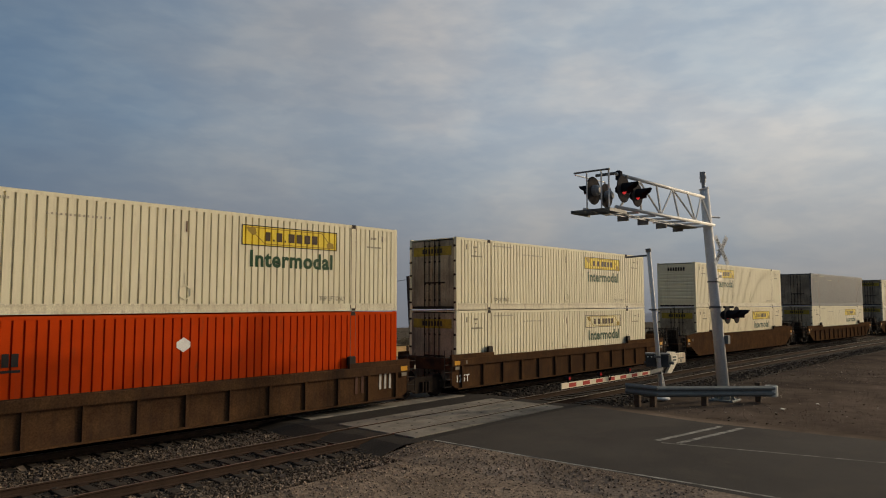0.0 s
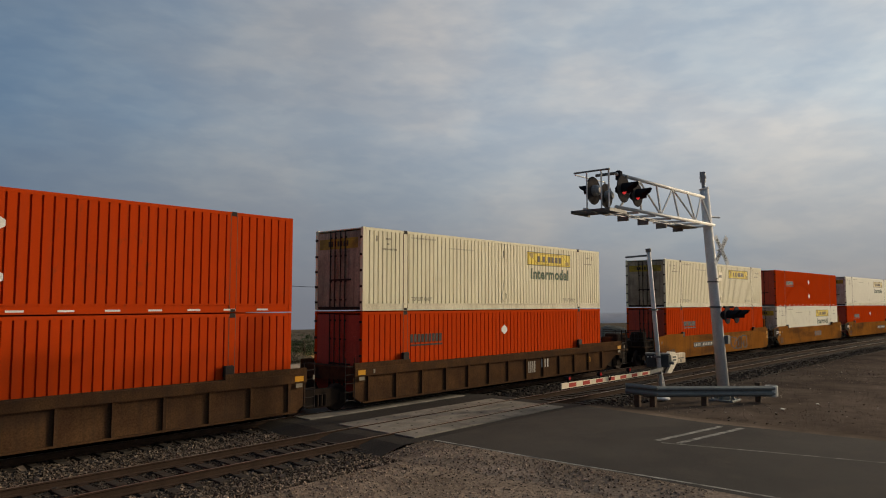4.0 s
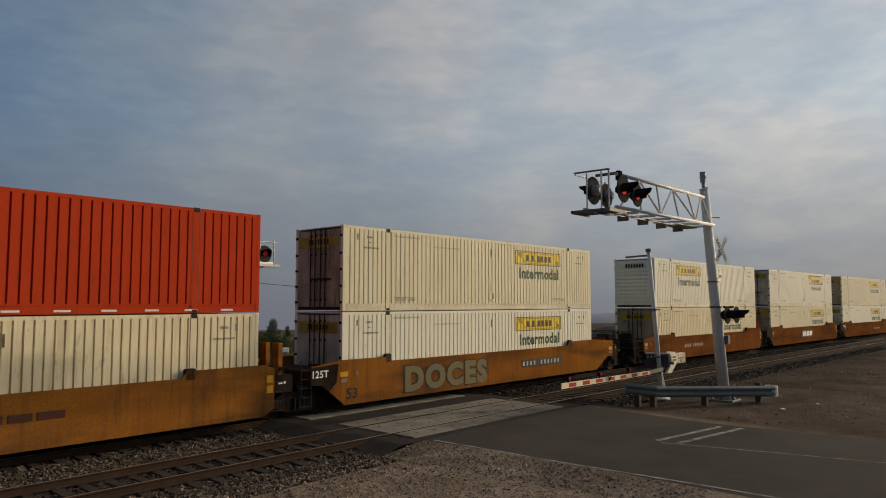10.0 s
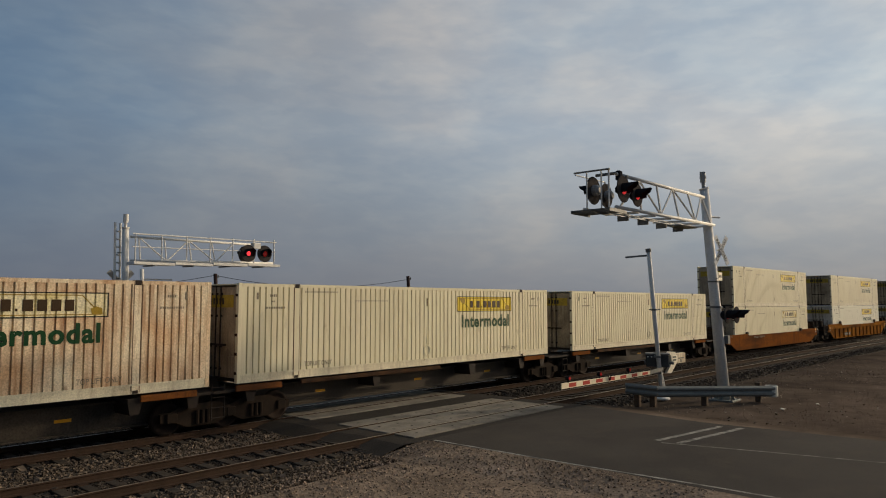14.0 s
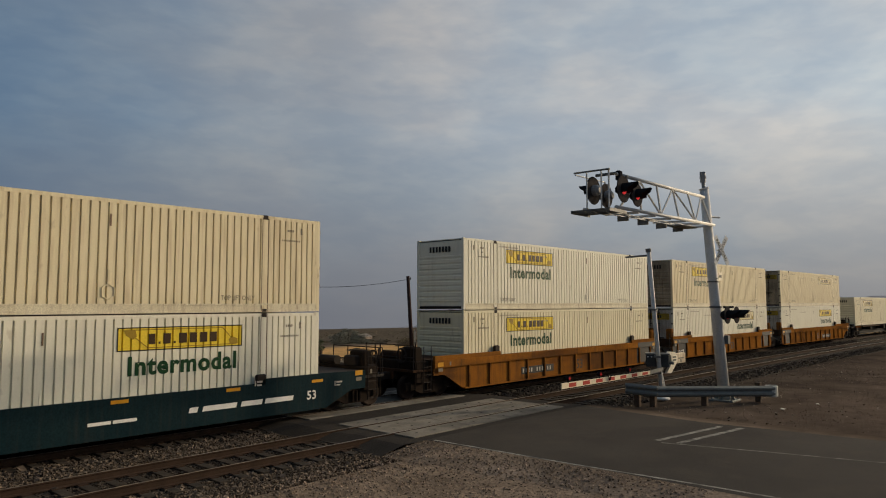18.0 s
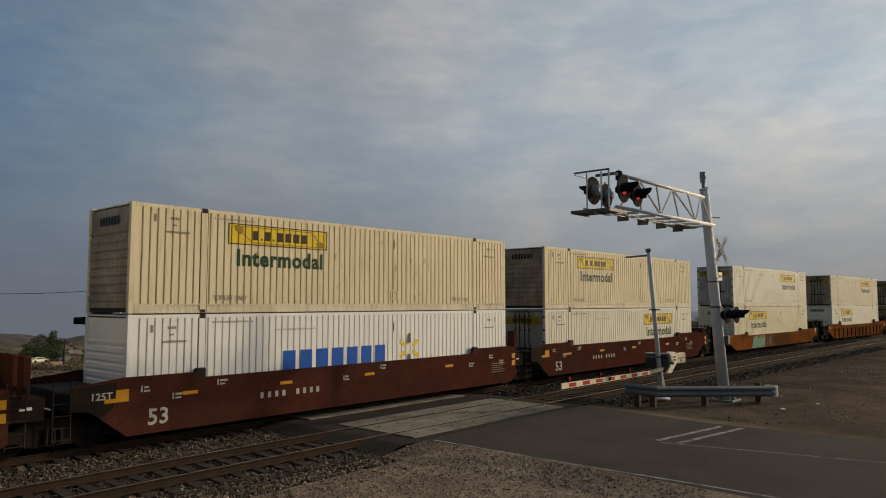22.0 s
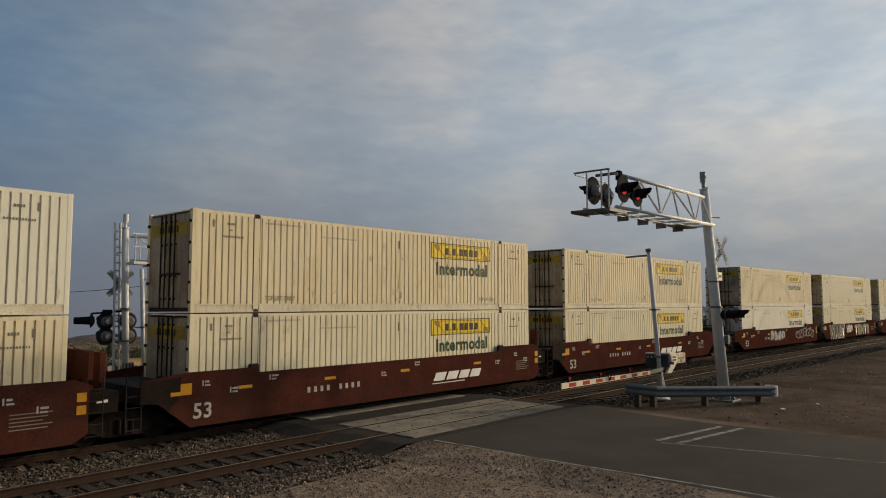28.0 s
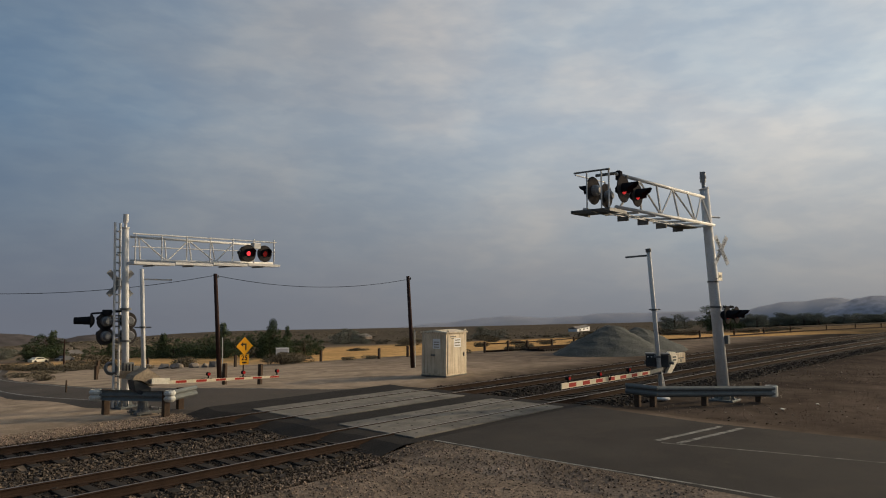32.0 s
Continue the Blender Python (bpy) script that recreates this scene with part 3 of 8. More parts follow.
def build_road():
    ys = [-60, -30, -10, 0, 4, 8, 12.6]
    strip("road", [(X_ROAD0 + 0.12 * math.sin(y), y, ROAD_Z) for y in ys], [(X_ROAD1 + (0.05 * (8 - y) if y < 8 else 0.15 * (y - 8)), y, ROAD_Z) for y in ys],
          ASPHALT, "worn dark asphalt road leading up to the railway crossing", "road")
    for nm, xe, s, w in (("road_shoulder", X_ROAD0, -1, 1.6), ("road_shoulder", X_ROAD1, 1, 1.8)):
        edge = [(xe + (0.12 * math.sin(y) if s < 0 else (0.05 * (8 - y) if y < 8 else 0.15 * (y - 8))), y, ROAD_Z) for y in ys]
        rows = [[(x + s * f * w, y, ROAD_Z - 0.004 - 0.17 * f ** 1.5) for x, y, z in edge] for f in (0.0, 0.1, 0.35, 0.7, 1.0)]
        g = Geo()
        for a, b in zip(rows, rows[1:]):
            g.add(a + b, [(i, i + 1, len(a) + i + 1, len(a) + i) for i in range(len(a) - 1)])
        tagged(new(nm, g.mesh(nm, GROUND, True)), "gravel shoulder sloping off the asphalt", "road shoulder", kind="structure")
    # between and round the tracks
    ys = [12.6 + 0.97 * i for i in range(11)]
    strip("road", [(13.1 + 0.15 * math.sin(2.3 * y), y, ROAD_Z - 0.008) for y in ys], [(22.15 + 0.12 * math.sin(1.7 * y), y, ROAD_Z - 0.008) for y in ys], PATCH,
          "dark asphalt patches between the crossing panels", "road", drop=0.16)
    # beyond the crossing the road narrows and runs down off the embankment
    left = [(13.0, 22.3), (12.45, 23.6), (12.15, 25.2), (11.75, 28.2), (11.2, 32.0), (11.7, 38.2), (13.6, 47.0), (16.4, 58.0), (20.5, 72.0), (27.0, 92.0)]
    right = [(22.6, 21.0), (20.8, 22.7), (19.4, 24.3), (17.9, 27.0), (16.5, 29.4), (14.8, 34.6), (15.2, 41.3), (16.8, 54.0), (20.8, 68.0), (28.0, 90.0)]
    far = [[(x, y, land_road(x, y)) for x, y in smooth_line(row)] for row in (left, right)]
    strip("road", far[0], far[1], DUSTY, "dusty asphalt road running down beyond the crossing", "road", drop=0.10)
    for row, s in ((far[0], 1), (far[1], -1)):
        g = Geo()
        n = len(row)
        g.add([(x + s * 0.10, y, z + 0.006) for x, y, z in row] + [(x + s * 0.22, y, z + 0.006) for x, y, z in row], [(i, i + 1, n + i + 1, n + i) for i in range(4, n - 1)])
        tagged(new("edge_line", g.mesh("edge_line", PAINTW)), "worn pale edge line beside the sand", "road marking", kind="structure")


def land_road(x, y):
    return min(ROAD_Z, land(x, y) + 0.07)


def smooth_line(row, steps=4):
    """A curve through the points of a line, eased between them."""
    p = [row[0]] + row + [row[-1]]
    out = []
    for k in range(1, len(p) - 2):
        for j in range(steps):
            t = j / steps
            out.append(tuple(0.5 * (2 * b + (c - a) * t + (2 * a - 5 * b + 4 * c - d) * t * t + (3 * b - a - 3 * c + d) * t ** 3)
                             for a, b, c, d in zip(p[k - 1], p[k], p[k + 1], p[k + 2])))
    return out + [row[-1]]


build_road()


def paint_line(name, pts, w, label):
    g = Geo()
    for (x0, y0), (x1, y1) in zip(pts, pts[1:]):
        d = Vector((x1 - x0, y1 - y0, 0)).normalized()
        s = Vector((-d.y, d.x, 0)) * w / 2
        a, b = Vector((x0, y0, ROAD_Z + 0.006)), Vector((x1, y1, ROAD_Z + 0.006))
        g.add([a - s, b - s, b + s, a + s], [(0, 1, 2, 3)])
    tagged(new(name, g.mesh(name, PAINTW)), label, "road marking", kind="structure")


paint_line("stop_line", [(17.75, 7.95), (20.95, 7.42)], 0.16, "worn white stop line across the lane")
paint_line("stop_line", [(17.8, 7.38), (21.1, 6.85)], 0.16, "worn white stop line across the lane")
paint_line("edge_line", [(13.98, 12.4), (13.95, 8.2), (14.05, 5.4), (14.0, -20)], 0.09, "worn white edge line along the road")
paint_line("center_line", [(17.55, 7.75), (18.13, 5.41), (18.41, 4.14), (18.67, 2.96), (20.9, -12)], 0.055, "faded centre line on the asphalt")


# ---------------------------------------------------------------- tracks
RAIL_PROFILE = [(-0.075, -0.17), (0.075, -0.17), (0.075, -0.155), (0.012, -0.135), (0.012, -0.045), (0.036, -0.03), (0.036, -0.006), (0.028, -0.001),
                (-0.028, -0.001), (-0.036, -0.006), (-0.036, -0.03), (-0.012, -0.045), (-0.012, -0.135), (-0.075, -0.155)]
RAIL_XS = [-950, -300, -100] + [-40 + 6 * i for i in range(8)] + [6 + 4 * i for i in range(34)] + [150, 250, 500, 1000]


def sweep(profile, off, xs, closed=True):
    g = Geo()
    n = len(profile)
    for x in xs:
        a = track_turn(x)
        y = track_y(x)
        for d, z in profile:
            g.v.append((x - (d + off) * math.sin(a), y + (d + off) * math.cos(a), z))
    for k in range(len(xs) - 1):
        for i in range(n if closed else n - 1):
            j = (i + 1) % n
            g.f.append((k * n + i, k * n + j, (k + 1) * n + j, (k + 1) * n + i))
    return g


def build_track(off, label):
    e = thing("railway_track", label, "railway track", kind="structure")
    for s in (-1, 1):
        r = part("rail", sweep(RAIL_PROFILE, off + s * 0.7525, RAIL_XS), RAIL, e)
        part("rail_head", sweep([(-0.020, 0.0), (0.022, 0.0), (0.022, -0.004), (-0.020, -0.004)], off + s * 0.7525, RAIL_XS), SHINE, r, "polished running surface")
    part("ballast", sweep([(-2.6, -0.42), (-2.25, -0.25), (-1.75, -0.24), (-0.7, -0.235), (0.7, -0.235), (1.75, -0.24), (2.25, -0.25), (2.6, -0.42)], off, RAIL_XS, False), BALLAST, e, "crushed stone ballast")
    return e


TRACK_FAR = build_track(0.0, "far railway track of rusty rails on dark ties")
TRACK_NEAR = build_track(-SPACING, "near railway track of rusty rails on dark ties")


# ---------------------------------------------------------------- containers
HALF, LENGTH, HEIGHT = 8.077, 16.154, 2.896
MESHES = {}


def shared(key, make, material, smooth=False):
    k = (key, material.name)
    if k not in MESHES:
        MESHES[k] = make().mesh(key[0] if isinstance(key, tuple) else key, material, smooth)
    return MESHES[k]


GROOVE = 0.05
# grooves of a side: close ones in the end bays, wider between the lift posts; the carrier's boxes have fewer
FROM_END = [0.31 + 0.2085 * i for i in range(8)] + [1.972]
GROOVES = sorted([-HALF + d for d in FROM_END] + [HALF - d for d in FROM_END] + [-HALF + 2.25 + 0.2241 * i for i in range(53)])
GROOVES_WIDE = [-HALF + 0.30 + 0.2551 * i for i in range(62)]


def rib_line(x0, x1, lift=0.0, grooves=GROOVES):
    """The corrugated section of a side between x0 and x1, as points (x, depth)."""
    h = GROOVE / 2
    line = {x0: 1.296, x1: 1.296}
    for c in grooves:
        for x, d in ((c - h, 1.296), (c - h + 0.01, 1.238), (c + h - 0.01, 1.238), (c + h, 1.296)):
            if x0 < x < x1:
                line[x] = d
        for e in (x0, x1):
            if abs(e - c) < h - 0.01:
                line[e] = 1.238
    return [(x, line[x] + lift) for x in sorted(line)]


def side_panel(grooves=GROOVES):
    g = Geo()
    line = rib_line(-HALF + 0.1, HALF - 0.1, 0.0, grooves)
    n = len(line)
    g.v = [(x, -y, z) for z in (0.23, 2.80) for x, y in line]
    g.f = [(i, i + 1, n + i + 1, n + i) for i in range(n - 1)]
    return g


def decal(x0, x1, z0, z1, lift=0.004):
    """A painted field that follows the ribs."""
    g = Geo()
    line = rib_line(x0, x1, lift)
    n = len(line)
    g.v = [(x, -y, z) for z in (z0, z1) for x, y in line]
    g.f = [(i, i + 1, n + i + 1, n + i) for i in range(n - 1)]
    return g


def brand_bars(x0, z0, w, h):
    """Plain upright blocks in place of a maker's wordmark."""
    g = Geo()
    for a, b in ((0.0, 0.085), (0.135, 0.16), (0.20, 0.30), (0.345, 0.37), (0.42, 0.53), (0.575, 0.68), (0.725, 0.835), (0.875, 0.98)):
        g.box(x0 + a * w, x0 + b * w, -1.308, -1.301, z0, z0 + (0.06 if b - a < 0.05 else h))
    return g


def outline(x0, x1, z0, z1, w):
    g = Geo()
    for a, b, c, d in ((x0, x1, z0, z0 + w), (x0, x1, z1 - w, z1), (x0, x0 + w, z0 + w, z1 - w), (x1 - w, x1, z0 + w, z1 - w)):
        g.box(a, b, -1.307, -1.3, c, d)
    return g


def scroll_marks(x, s, z0, z1):
    """Half of a thin slanted frame with a small curled patch at its end."""
    g = Geo()
    y = -1.303
    top, foot = z1 - 0.07, z0 + 0.07
    if s > 0:
        g.bar((x + 0.2, y, top), (x + 1.8, y, top), 0.006, 0.022).bar((x + 0.78, y, foot), (x + 1.8, y, foot), 0.006, 0.022).bar((x + 0.22, y, top), (x + 0.80, y, foot), 0.006, 0.024)
        g.prism([(x + 0.16, top), (x + 0.46, top + 0.01), (x + 0.50, top - 0.16), (x + 0.40, top - 0.24), (x + 0.22, top - 0.13)], y - 0.002, y + 0.002)
    else:
        g.bar((x - 0.64, y, top), (x - 1.8, y, top), 0.006, 0.022).bar((x - 0.18, y, foot), (x - 1.8, y, foot), 0.006, 0.022).bar((x - 0.64, y, top), (x - 0.18, y, foot), 0.006, 0.024)
        g.prism([(x - 0.14, foot), (x - 0.40, foot), (x - 0.44, foot + 0.14), (x - 0.30, foot + 0.20), (x - 0.16, foot + 0.15)], y - 0.002, y + 0.002)
    return g


def lettering(name, body, x, z, size, material, parent, width=None, bold=0.012, y=-1.303, label="", shear=0.0, turn=0.0):
    me = text_mesh(body, size, material, bold, shear, width)
    return part(name, me, material, parent, label, Matrix.Translation((x, y, z)) @ Matrix.Rotation(turn, 4, "Y"))


def bars(x0, z0, n, w, h, gap=0.35, y=1.303):
    """Unreadable small writing: n blocks."""
    g = Geo()
    u = w / n
    for i in range(n):
        g.box(x0 + i * u, x0 + (i + 1 - gap) * u, -y - 0.003, -y + 0.002, z0, z0 + h)
    return g


def end_doors(e, paint, sign, x):
    """Two doors with lock bars at the end x of the container."""
    s = -1 if x < 0 else 1
    for k, (y0, y1) in enumerate(((-1.17, -0.01), (0.01, 1.17))):
        g = Geo().box(min(x - s * 0.06, x - s * 0.02), max(x - s * 0.06, x - s * 0.02), y0, y1, 0.14, 2.78)
        for j in range(4):
            g.box(min(x - s * 0.02, x - s * 0.008), max(x - s * 0.02, x - s * 0.008), y0 + 0.05, y1 - 0.05, 0.2 + j * 0.64, 0.2 + j * 0.64 + 0.56)
        d = part("door", shared(("door", k, s), lambda: g, paint), paint, e)
        for b, yb in enumerate(((-0.40, -0.15) if y0 < -0.5 else (0.15, 0.40))):
            def lock():
                q = Geo().tube((x + s * 0.03, yb, 0.1), (x + s * 0.03, yb, 2.8), 0.022, 6)
                for z in (0.35, 1.0, 1.9, 2.55):
                    q.box(x + s * 0.0 - 0.02, x + s * 0.0 + 0.05 * s if s > 0 else x + 0.02, yb - 0.05, yb + 0.05, z, z + 0.06)
                q.box(min(x, x + s * 0.05), max(x, x + s * 0.05), yb - 0.3, yb + 0.02, 1.05, 1.11)
                return q
            part("lock_bar", shared(("lock_bar", k, b, s), lock, SOOT), SOOT, d)
    def hinges():
        q = Geo()
        for yb in (-1.225, 1.225):
            for z in (0.25, 0.8, 1.35, 1.9, 2.5):
                q.box(min(x - s * 0.03, x + s * 0.025), max(x - s * 0.03, x + s * 0.025), yb - 0.055, yb + 0.055, z, z + 0.08)
        return q
    part("hinge_set", shared(("hinge_set", s), hinges, RAIL), RAIL, e, kind="stuff")
    if sign is not None:
        f = part("end_sign", shared(("end_sign", s), lambda: Geo().box(min(x, x + s * 0.008), max(x, x + s * 0.008), -1.05, 1.05, 2.18, 2.55), ENDSIGN), ENDSIGN, e, "yellow maker's panel with dark bars")
        def marks():
            q = Geo()
            for i in range(7):
                yy = -0.55 + i * 0.165
                q.box(min(x + s * 0.008, x + s * 0.012), max(x + s * 0.008, x + s * 0.012), yy, yy + 0.1, 2.27, 2.46)
            return q
        part("sign_border", shared(("sign_bars", s), marks, INK), INK, f, kind="stuff")


def end_wall(e, paint, x, sign):
    s = -1 if x < 0 else 1
    def wall():
        prof = [(0.14, 0.035)]
        for j in range(8):
            z = 0.3 + j * 0.225
            prof += [(z, 0.035), (z + 0.03, 0.006), (z + 0.15, 0.006), (z + 0.18, 0.035)]
        prof += [(2.12, 0.035), (2.13, 0.002), (2.19, 0.002), (2.2, 0.035), (2.8, 0.035)]
        n = len(prof)
        g = Geo()
        g.v = [(x - s * d, y, z) for y in (-1.17, 1.17) for z, d in prof]
        g.f = [(i, i + 1, n + i + 1, n + i) for i in range(n - 1)]
        return g
    part("front_wall", shared(("front_wall", s), wall, paint), paint, e)
    if sign:
        def marks():
            q = Geo()
            for i in range(7):
                yy = -0.6 + i * 0.175
                q.box(min(x, x + s * 0.004), max(x, x + s * 0.004), yy, yy + 0.11, 2.35, 2.58)
            return q
        part("end_lettering", shared(("end_lettering", s), marks, INK), INK, e, "dark bars of worn lettering", kind="stuff")


NAMES = {"cream": (CREAM, "cream"), "white": (WHITE, "off-white"), "buff": (BUFF, "buff"), "snow": (SNOW, "clean white"), "rusty": (RUSTY, "rust-streaked buff"),
         "orange": (ORANGE, "bright orange"), "red": (RED, "faded red"), "grey": (GREYC, "dark grey")}
PROTOS = {}


def build_container(paint, logo, rear):
    """rear: 'doors' or 'wall', the end that points backwards along the train. Local origin at the middle of the base."""
    pm, word = NAMES[paint]
    label = f"{word} corrugated steel freight container" + {"doors": " with barred rear doors", "wall": " with its ribbed blank end backwards"}[rear]
    e = thing("freight_container", label, "container", group="containers on the train")
    wide = logo == "carrier"
    near = part("side_panel", shared(("side_panel", wide), lambda: side_panel(GROOVES_WIDE if wide else GROOVES), pm), pm, e)
    part("side_panel", near.data, pm, e, m=Matrix.Rotation(math.pi, 4, "Z"))
    part("roof_panel", shared("roof_panel", lambda: Geo().box(-HALF + 0.05, HALF - 0.05, -1.22, 1.22, 2.84, 2.875), pm), pm, e)
    part("floor", shared("floor", lambda: Geo().box(-HALF + 0.05, HALF - 0.05, -1.22, 1.22, 0.03, 0.13), SOOT), SOOT, e)
    low = pm if paint in ("orange", "red", "grey") else GRIMY
    for s in (0, math.pi):
        r = Matrix.Rotation(s, 4, "Z")
        part("top_rail", shared("top_rail", lambda: Geo().box(-HALF + 0.13, HALF - 0.13, -1.30, -1.22, 2.79, HEIGHT - 0.01), pm), pm, e, m=r)
        part("bottom_rail", shared("bottom_rail", lambda: Geo().box(-HALF + 0.13, HALF - 0.13, -1.30, -1.22, 0.0, 0.085).box(-HALF + 0.13, HALF - 0.13, -1.285, -1.22, 0.085, 0.205).box(-HALF + 0.13, HALF - 0.13, -1.302, -1.22, 0.205, 0.25), low), low, e, m=r)
        part("post_seam", shared("post_seam", seams, SEAM), SEAM, e, m=r, kind="stuff")
        for x in (-HALF, HALF - 0.13):
            part("corner_post", shared(("corner_post", x), lambda: Geo().bevel_box(x, x + 0.13, -1.30, -1.17, 0.0, HEIGHT, 0.012), pm), pm, e, m=r)
        for x in (-6.0, 6.0):
            q = part("lift_post", shared(("lift_post", x), lambda: Geo().box(x - 0.09, x + 0.09, -1.299, -1.25, 0.02, HEIGHT - 0.02), pm), pm, e, m=r)
            part("lift_fitting", shared(("lift_fitting", x), lambda: Geo().bevel_box(x - 0.09, x + 0.09, -1.305, -1.14, HEIGHT - 0.125, HEIGHT + 0.004, 0.008), SOOT), SOOT, q)
            part("base_fitting", shared(("base_fitting", x), lambda: Geo().box(x - 0.075, x + 0.075, -1.306, -1.2, 0.01, 0.09), SOOT), SOOT, q)
    # end colours, mostly darker than the side paint of the box
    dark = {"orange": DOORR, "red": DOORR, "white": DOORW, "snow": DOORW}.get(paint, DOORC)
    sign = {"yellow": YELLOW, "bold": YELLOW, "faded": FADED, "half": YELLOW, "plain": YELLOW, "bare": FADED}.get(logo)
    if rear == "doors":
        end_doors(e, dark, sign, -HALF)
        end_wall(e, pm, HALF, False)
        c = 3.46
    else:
        # buff and rusty boxes take the darker end colour on their backward wall
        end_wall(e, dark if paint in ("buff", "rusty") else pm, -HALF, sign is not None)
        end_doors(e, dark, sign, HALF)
        c = -3.46
    if logo in ("yellow", "faded", "bold", "half", "plain", "bare"):
        w, z0, z1 = (1.80, 1.965, 2.57) if logo != "bold" else (1.95, 1.90, 2.68)
        ym = FADED if logo in ("faded", "bare") else YELLOW
        p = part("sign_panel", shared(("sign_panel", c, w), lambda: decal(c - w, c + w, z0, z1), ym), ym, e, "yellow maker's panel with a dark outline")
        part("sign_outline", shared(("sign_outline", c, w), lambda: outline(c - w, c + w, z0, z1, 0.028 if w < 1.9 else 0.06), INK), INK, p)
        part("wordmark", shared(("brand_bars", c, w), lambda: brand_bars(c - 0.98, z0 + 0.16, 2.0, 0.27), BROWNISH), BROWNISH, p, "dark bars in place of a wordmark", kind="stuff")
        for k in (1, -1):
            part("sign_scroll", shared(("scroll", c, w, k), lambda: scroll_marks(c - k * w, k, z0, z1), OCHRE), OCHRE, p, "dull slanted ornament")
        gm = GREENINK2 if paint == "buff" and logo == "faded" else GREENINK
        if logo == "half":
            lettering("lettering", "In", c - 1.51, 1.36, 0.46, gm, e, 0.5, 0.030)
            lettering("lettering", "modal", c - 0.08, 1.36, 0.46, gm, e, 1.72, 0.030)
        elif logo == "bold":
            lettering("lettering", "Intermodal", c - 1.31, 1.38, 0.39, GREENINK, e, 2.62, 0.024, label="green lettering that reads Intermodal")
        elif logo not in ("plain", "bare"):
            lettering("lettering", "Intermodal", c - 1.51, 1.36, 0.46, gm, e, 3.13, 0.034, label="green lettering that reads Intermodal")
    if logo == "carrier":
        part("wordmark", shared("wordmark_bars", lambda: bars(-5.75, 1.75, 9, 1.75, 0.3, 0.25).box(-5.75, -4.0, -1.306, -1.3, 1.62, 1.68), INK), INK, e, "black bars in place of a wordmark", kind="stuff")
        for z in (2.07, 0.85):
            part("placard", shared(("placard", z), lambda: Geo().add([(-0.06 + dx, -1.305, z + dz) for dx, dz in ((0, -0.2), (0.2, -0.07), (0.2, 0.07), (0, 0.2), (-0.2, 0.07), (-0.2, -0.07))] +
                 [(-0.06 + dx, -1.3, z + dz) for dx, dz in ((0, -0.2), (0.2, -0.07), (0.2, 0.07), (0, 0.2), (-0.2, 0.07), (-0.2, -0.07))],
                 [(0, 1, 2, 3, 4, 5)] + [(i, 6 + i, 6 + (i + 1) % 6, (i + 1) % 6) for i in range(6)]), WHITEINK), WHITEINK, e, "white placard holder")
    else:
        part("placard_frame", shared(("placard_frame", c), lambda: ring_mark(-0.06 if c > 0 else 1.4, 0.55), pm), pm, e)
        part("placard_strap", shared(("placard_strap", c), lambda: Geo().box((-0.06 if c > 0 else 1.4) - 0.02, (-0.06 if c > 0 else 1.4) + 0.02, -1.31, -1.3, 2.2, 2.5), SEAM), SEAM, e)
    if logo == "store":
        part("wordmark", shared("wordmark", lambda: bars(-3.3, 1.12, 7, 4.45, 0.62, 0.28), BLUEINK), BLUEINK, e, "blue blocks in place of a wordmark", kind="stuff")
        g = lambda: spark(2.2, 1.55)
        part("spark", shared("spark", g, YELLOW), YELLOW, e, "yellow burst of six rays", kind="stuff")
    if logo != "carrier":
        tagged(lettering("lettering", "TOP LIFT ONLY", -5.70, 0.345, 0.14, FAINT, e, 1.10, 0.008), "small black lettering that reads TOP LIFT ONLY", kind="stuff")
        part("unit_mark", shared("unit_mark", lambda: bars(-5.7, 2.63, 17, 1.35, 0.06, 0.5), PALEINK), PALEINK, e, "unreadable small unit marks", kind="stuff")
        tagged(lettering("lettering", "TOP LIFT ONLY", 4.55, 0.345, 0.14, FAINT, e, 1.10, 0.006), "small faded lettering that reads TOP LIFT ONLY", kind="stuff")
        part("unit_mark", shared("unit_mark_b", lambda: bars(-3.6, 2.36, 15, 1.55, 0.055, 0.6), PALEINK), PALEINK, e, "unreadable small unit marks", kind="stuff")
        part("unit_mark", shared("unit_mark_d", lambda: bars(6.8, 2.46, 4, 0.26, 0.07, 0.4).add(bars(6.6, 2.16, 11, 0.7, 0.055, 0.5).v, bars(0, 0, 11, 1, 1).f).box(7.3, 7.36, -1.306, -1.3, 2.4, 2.6).box(-7.46, -7.4, -1.306, -1.3, 2.42, 2.62), FAINT), FAINT, e, "unreadable small unit marks", kind="stuff")
        part("unit_mark", shared("unit_mark_c", lambda: bars(-7.0, 2.50, 4, 0.26, 0.07, 0.4).add(bars(-6.93, 2.33, 2, 0.12, 0.05).v, bars(0, 0, 2, 1, 1).f).add(bars(-7.15, 2.14, 12, 0.72, 0.06, 0.5).v, bars(0, 0, 12, 1, 1).f), FAINT), FAINT, e, "unreadable small unit marks", kind="stuff")
    else:
        def strips():
            g = Geo()
            for i in range(14):
                g.box(-7.49 + i * 1.1, -7.11 + i * 1.1, -1.304, -1.299, 0.05, 0.10)
            return g
        part("reflective_strip", shared("strips", strips, WHITEINK), WHITEINK, e, "dashed white reflective strip", kind="stuff")
    return e


def seams():
    g = Geo()
    for x in (-6.0, 6.0):
        for d in (-0.105, 0.105):
            g.box(x + d - 0.008, x + d + 0.008, -1.301, -1.24, 0.02, HEIGHT - 0.03)
    return g


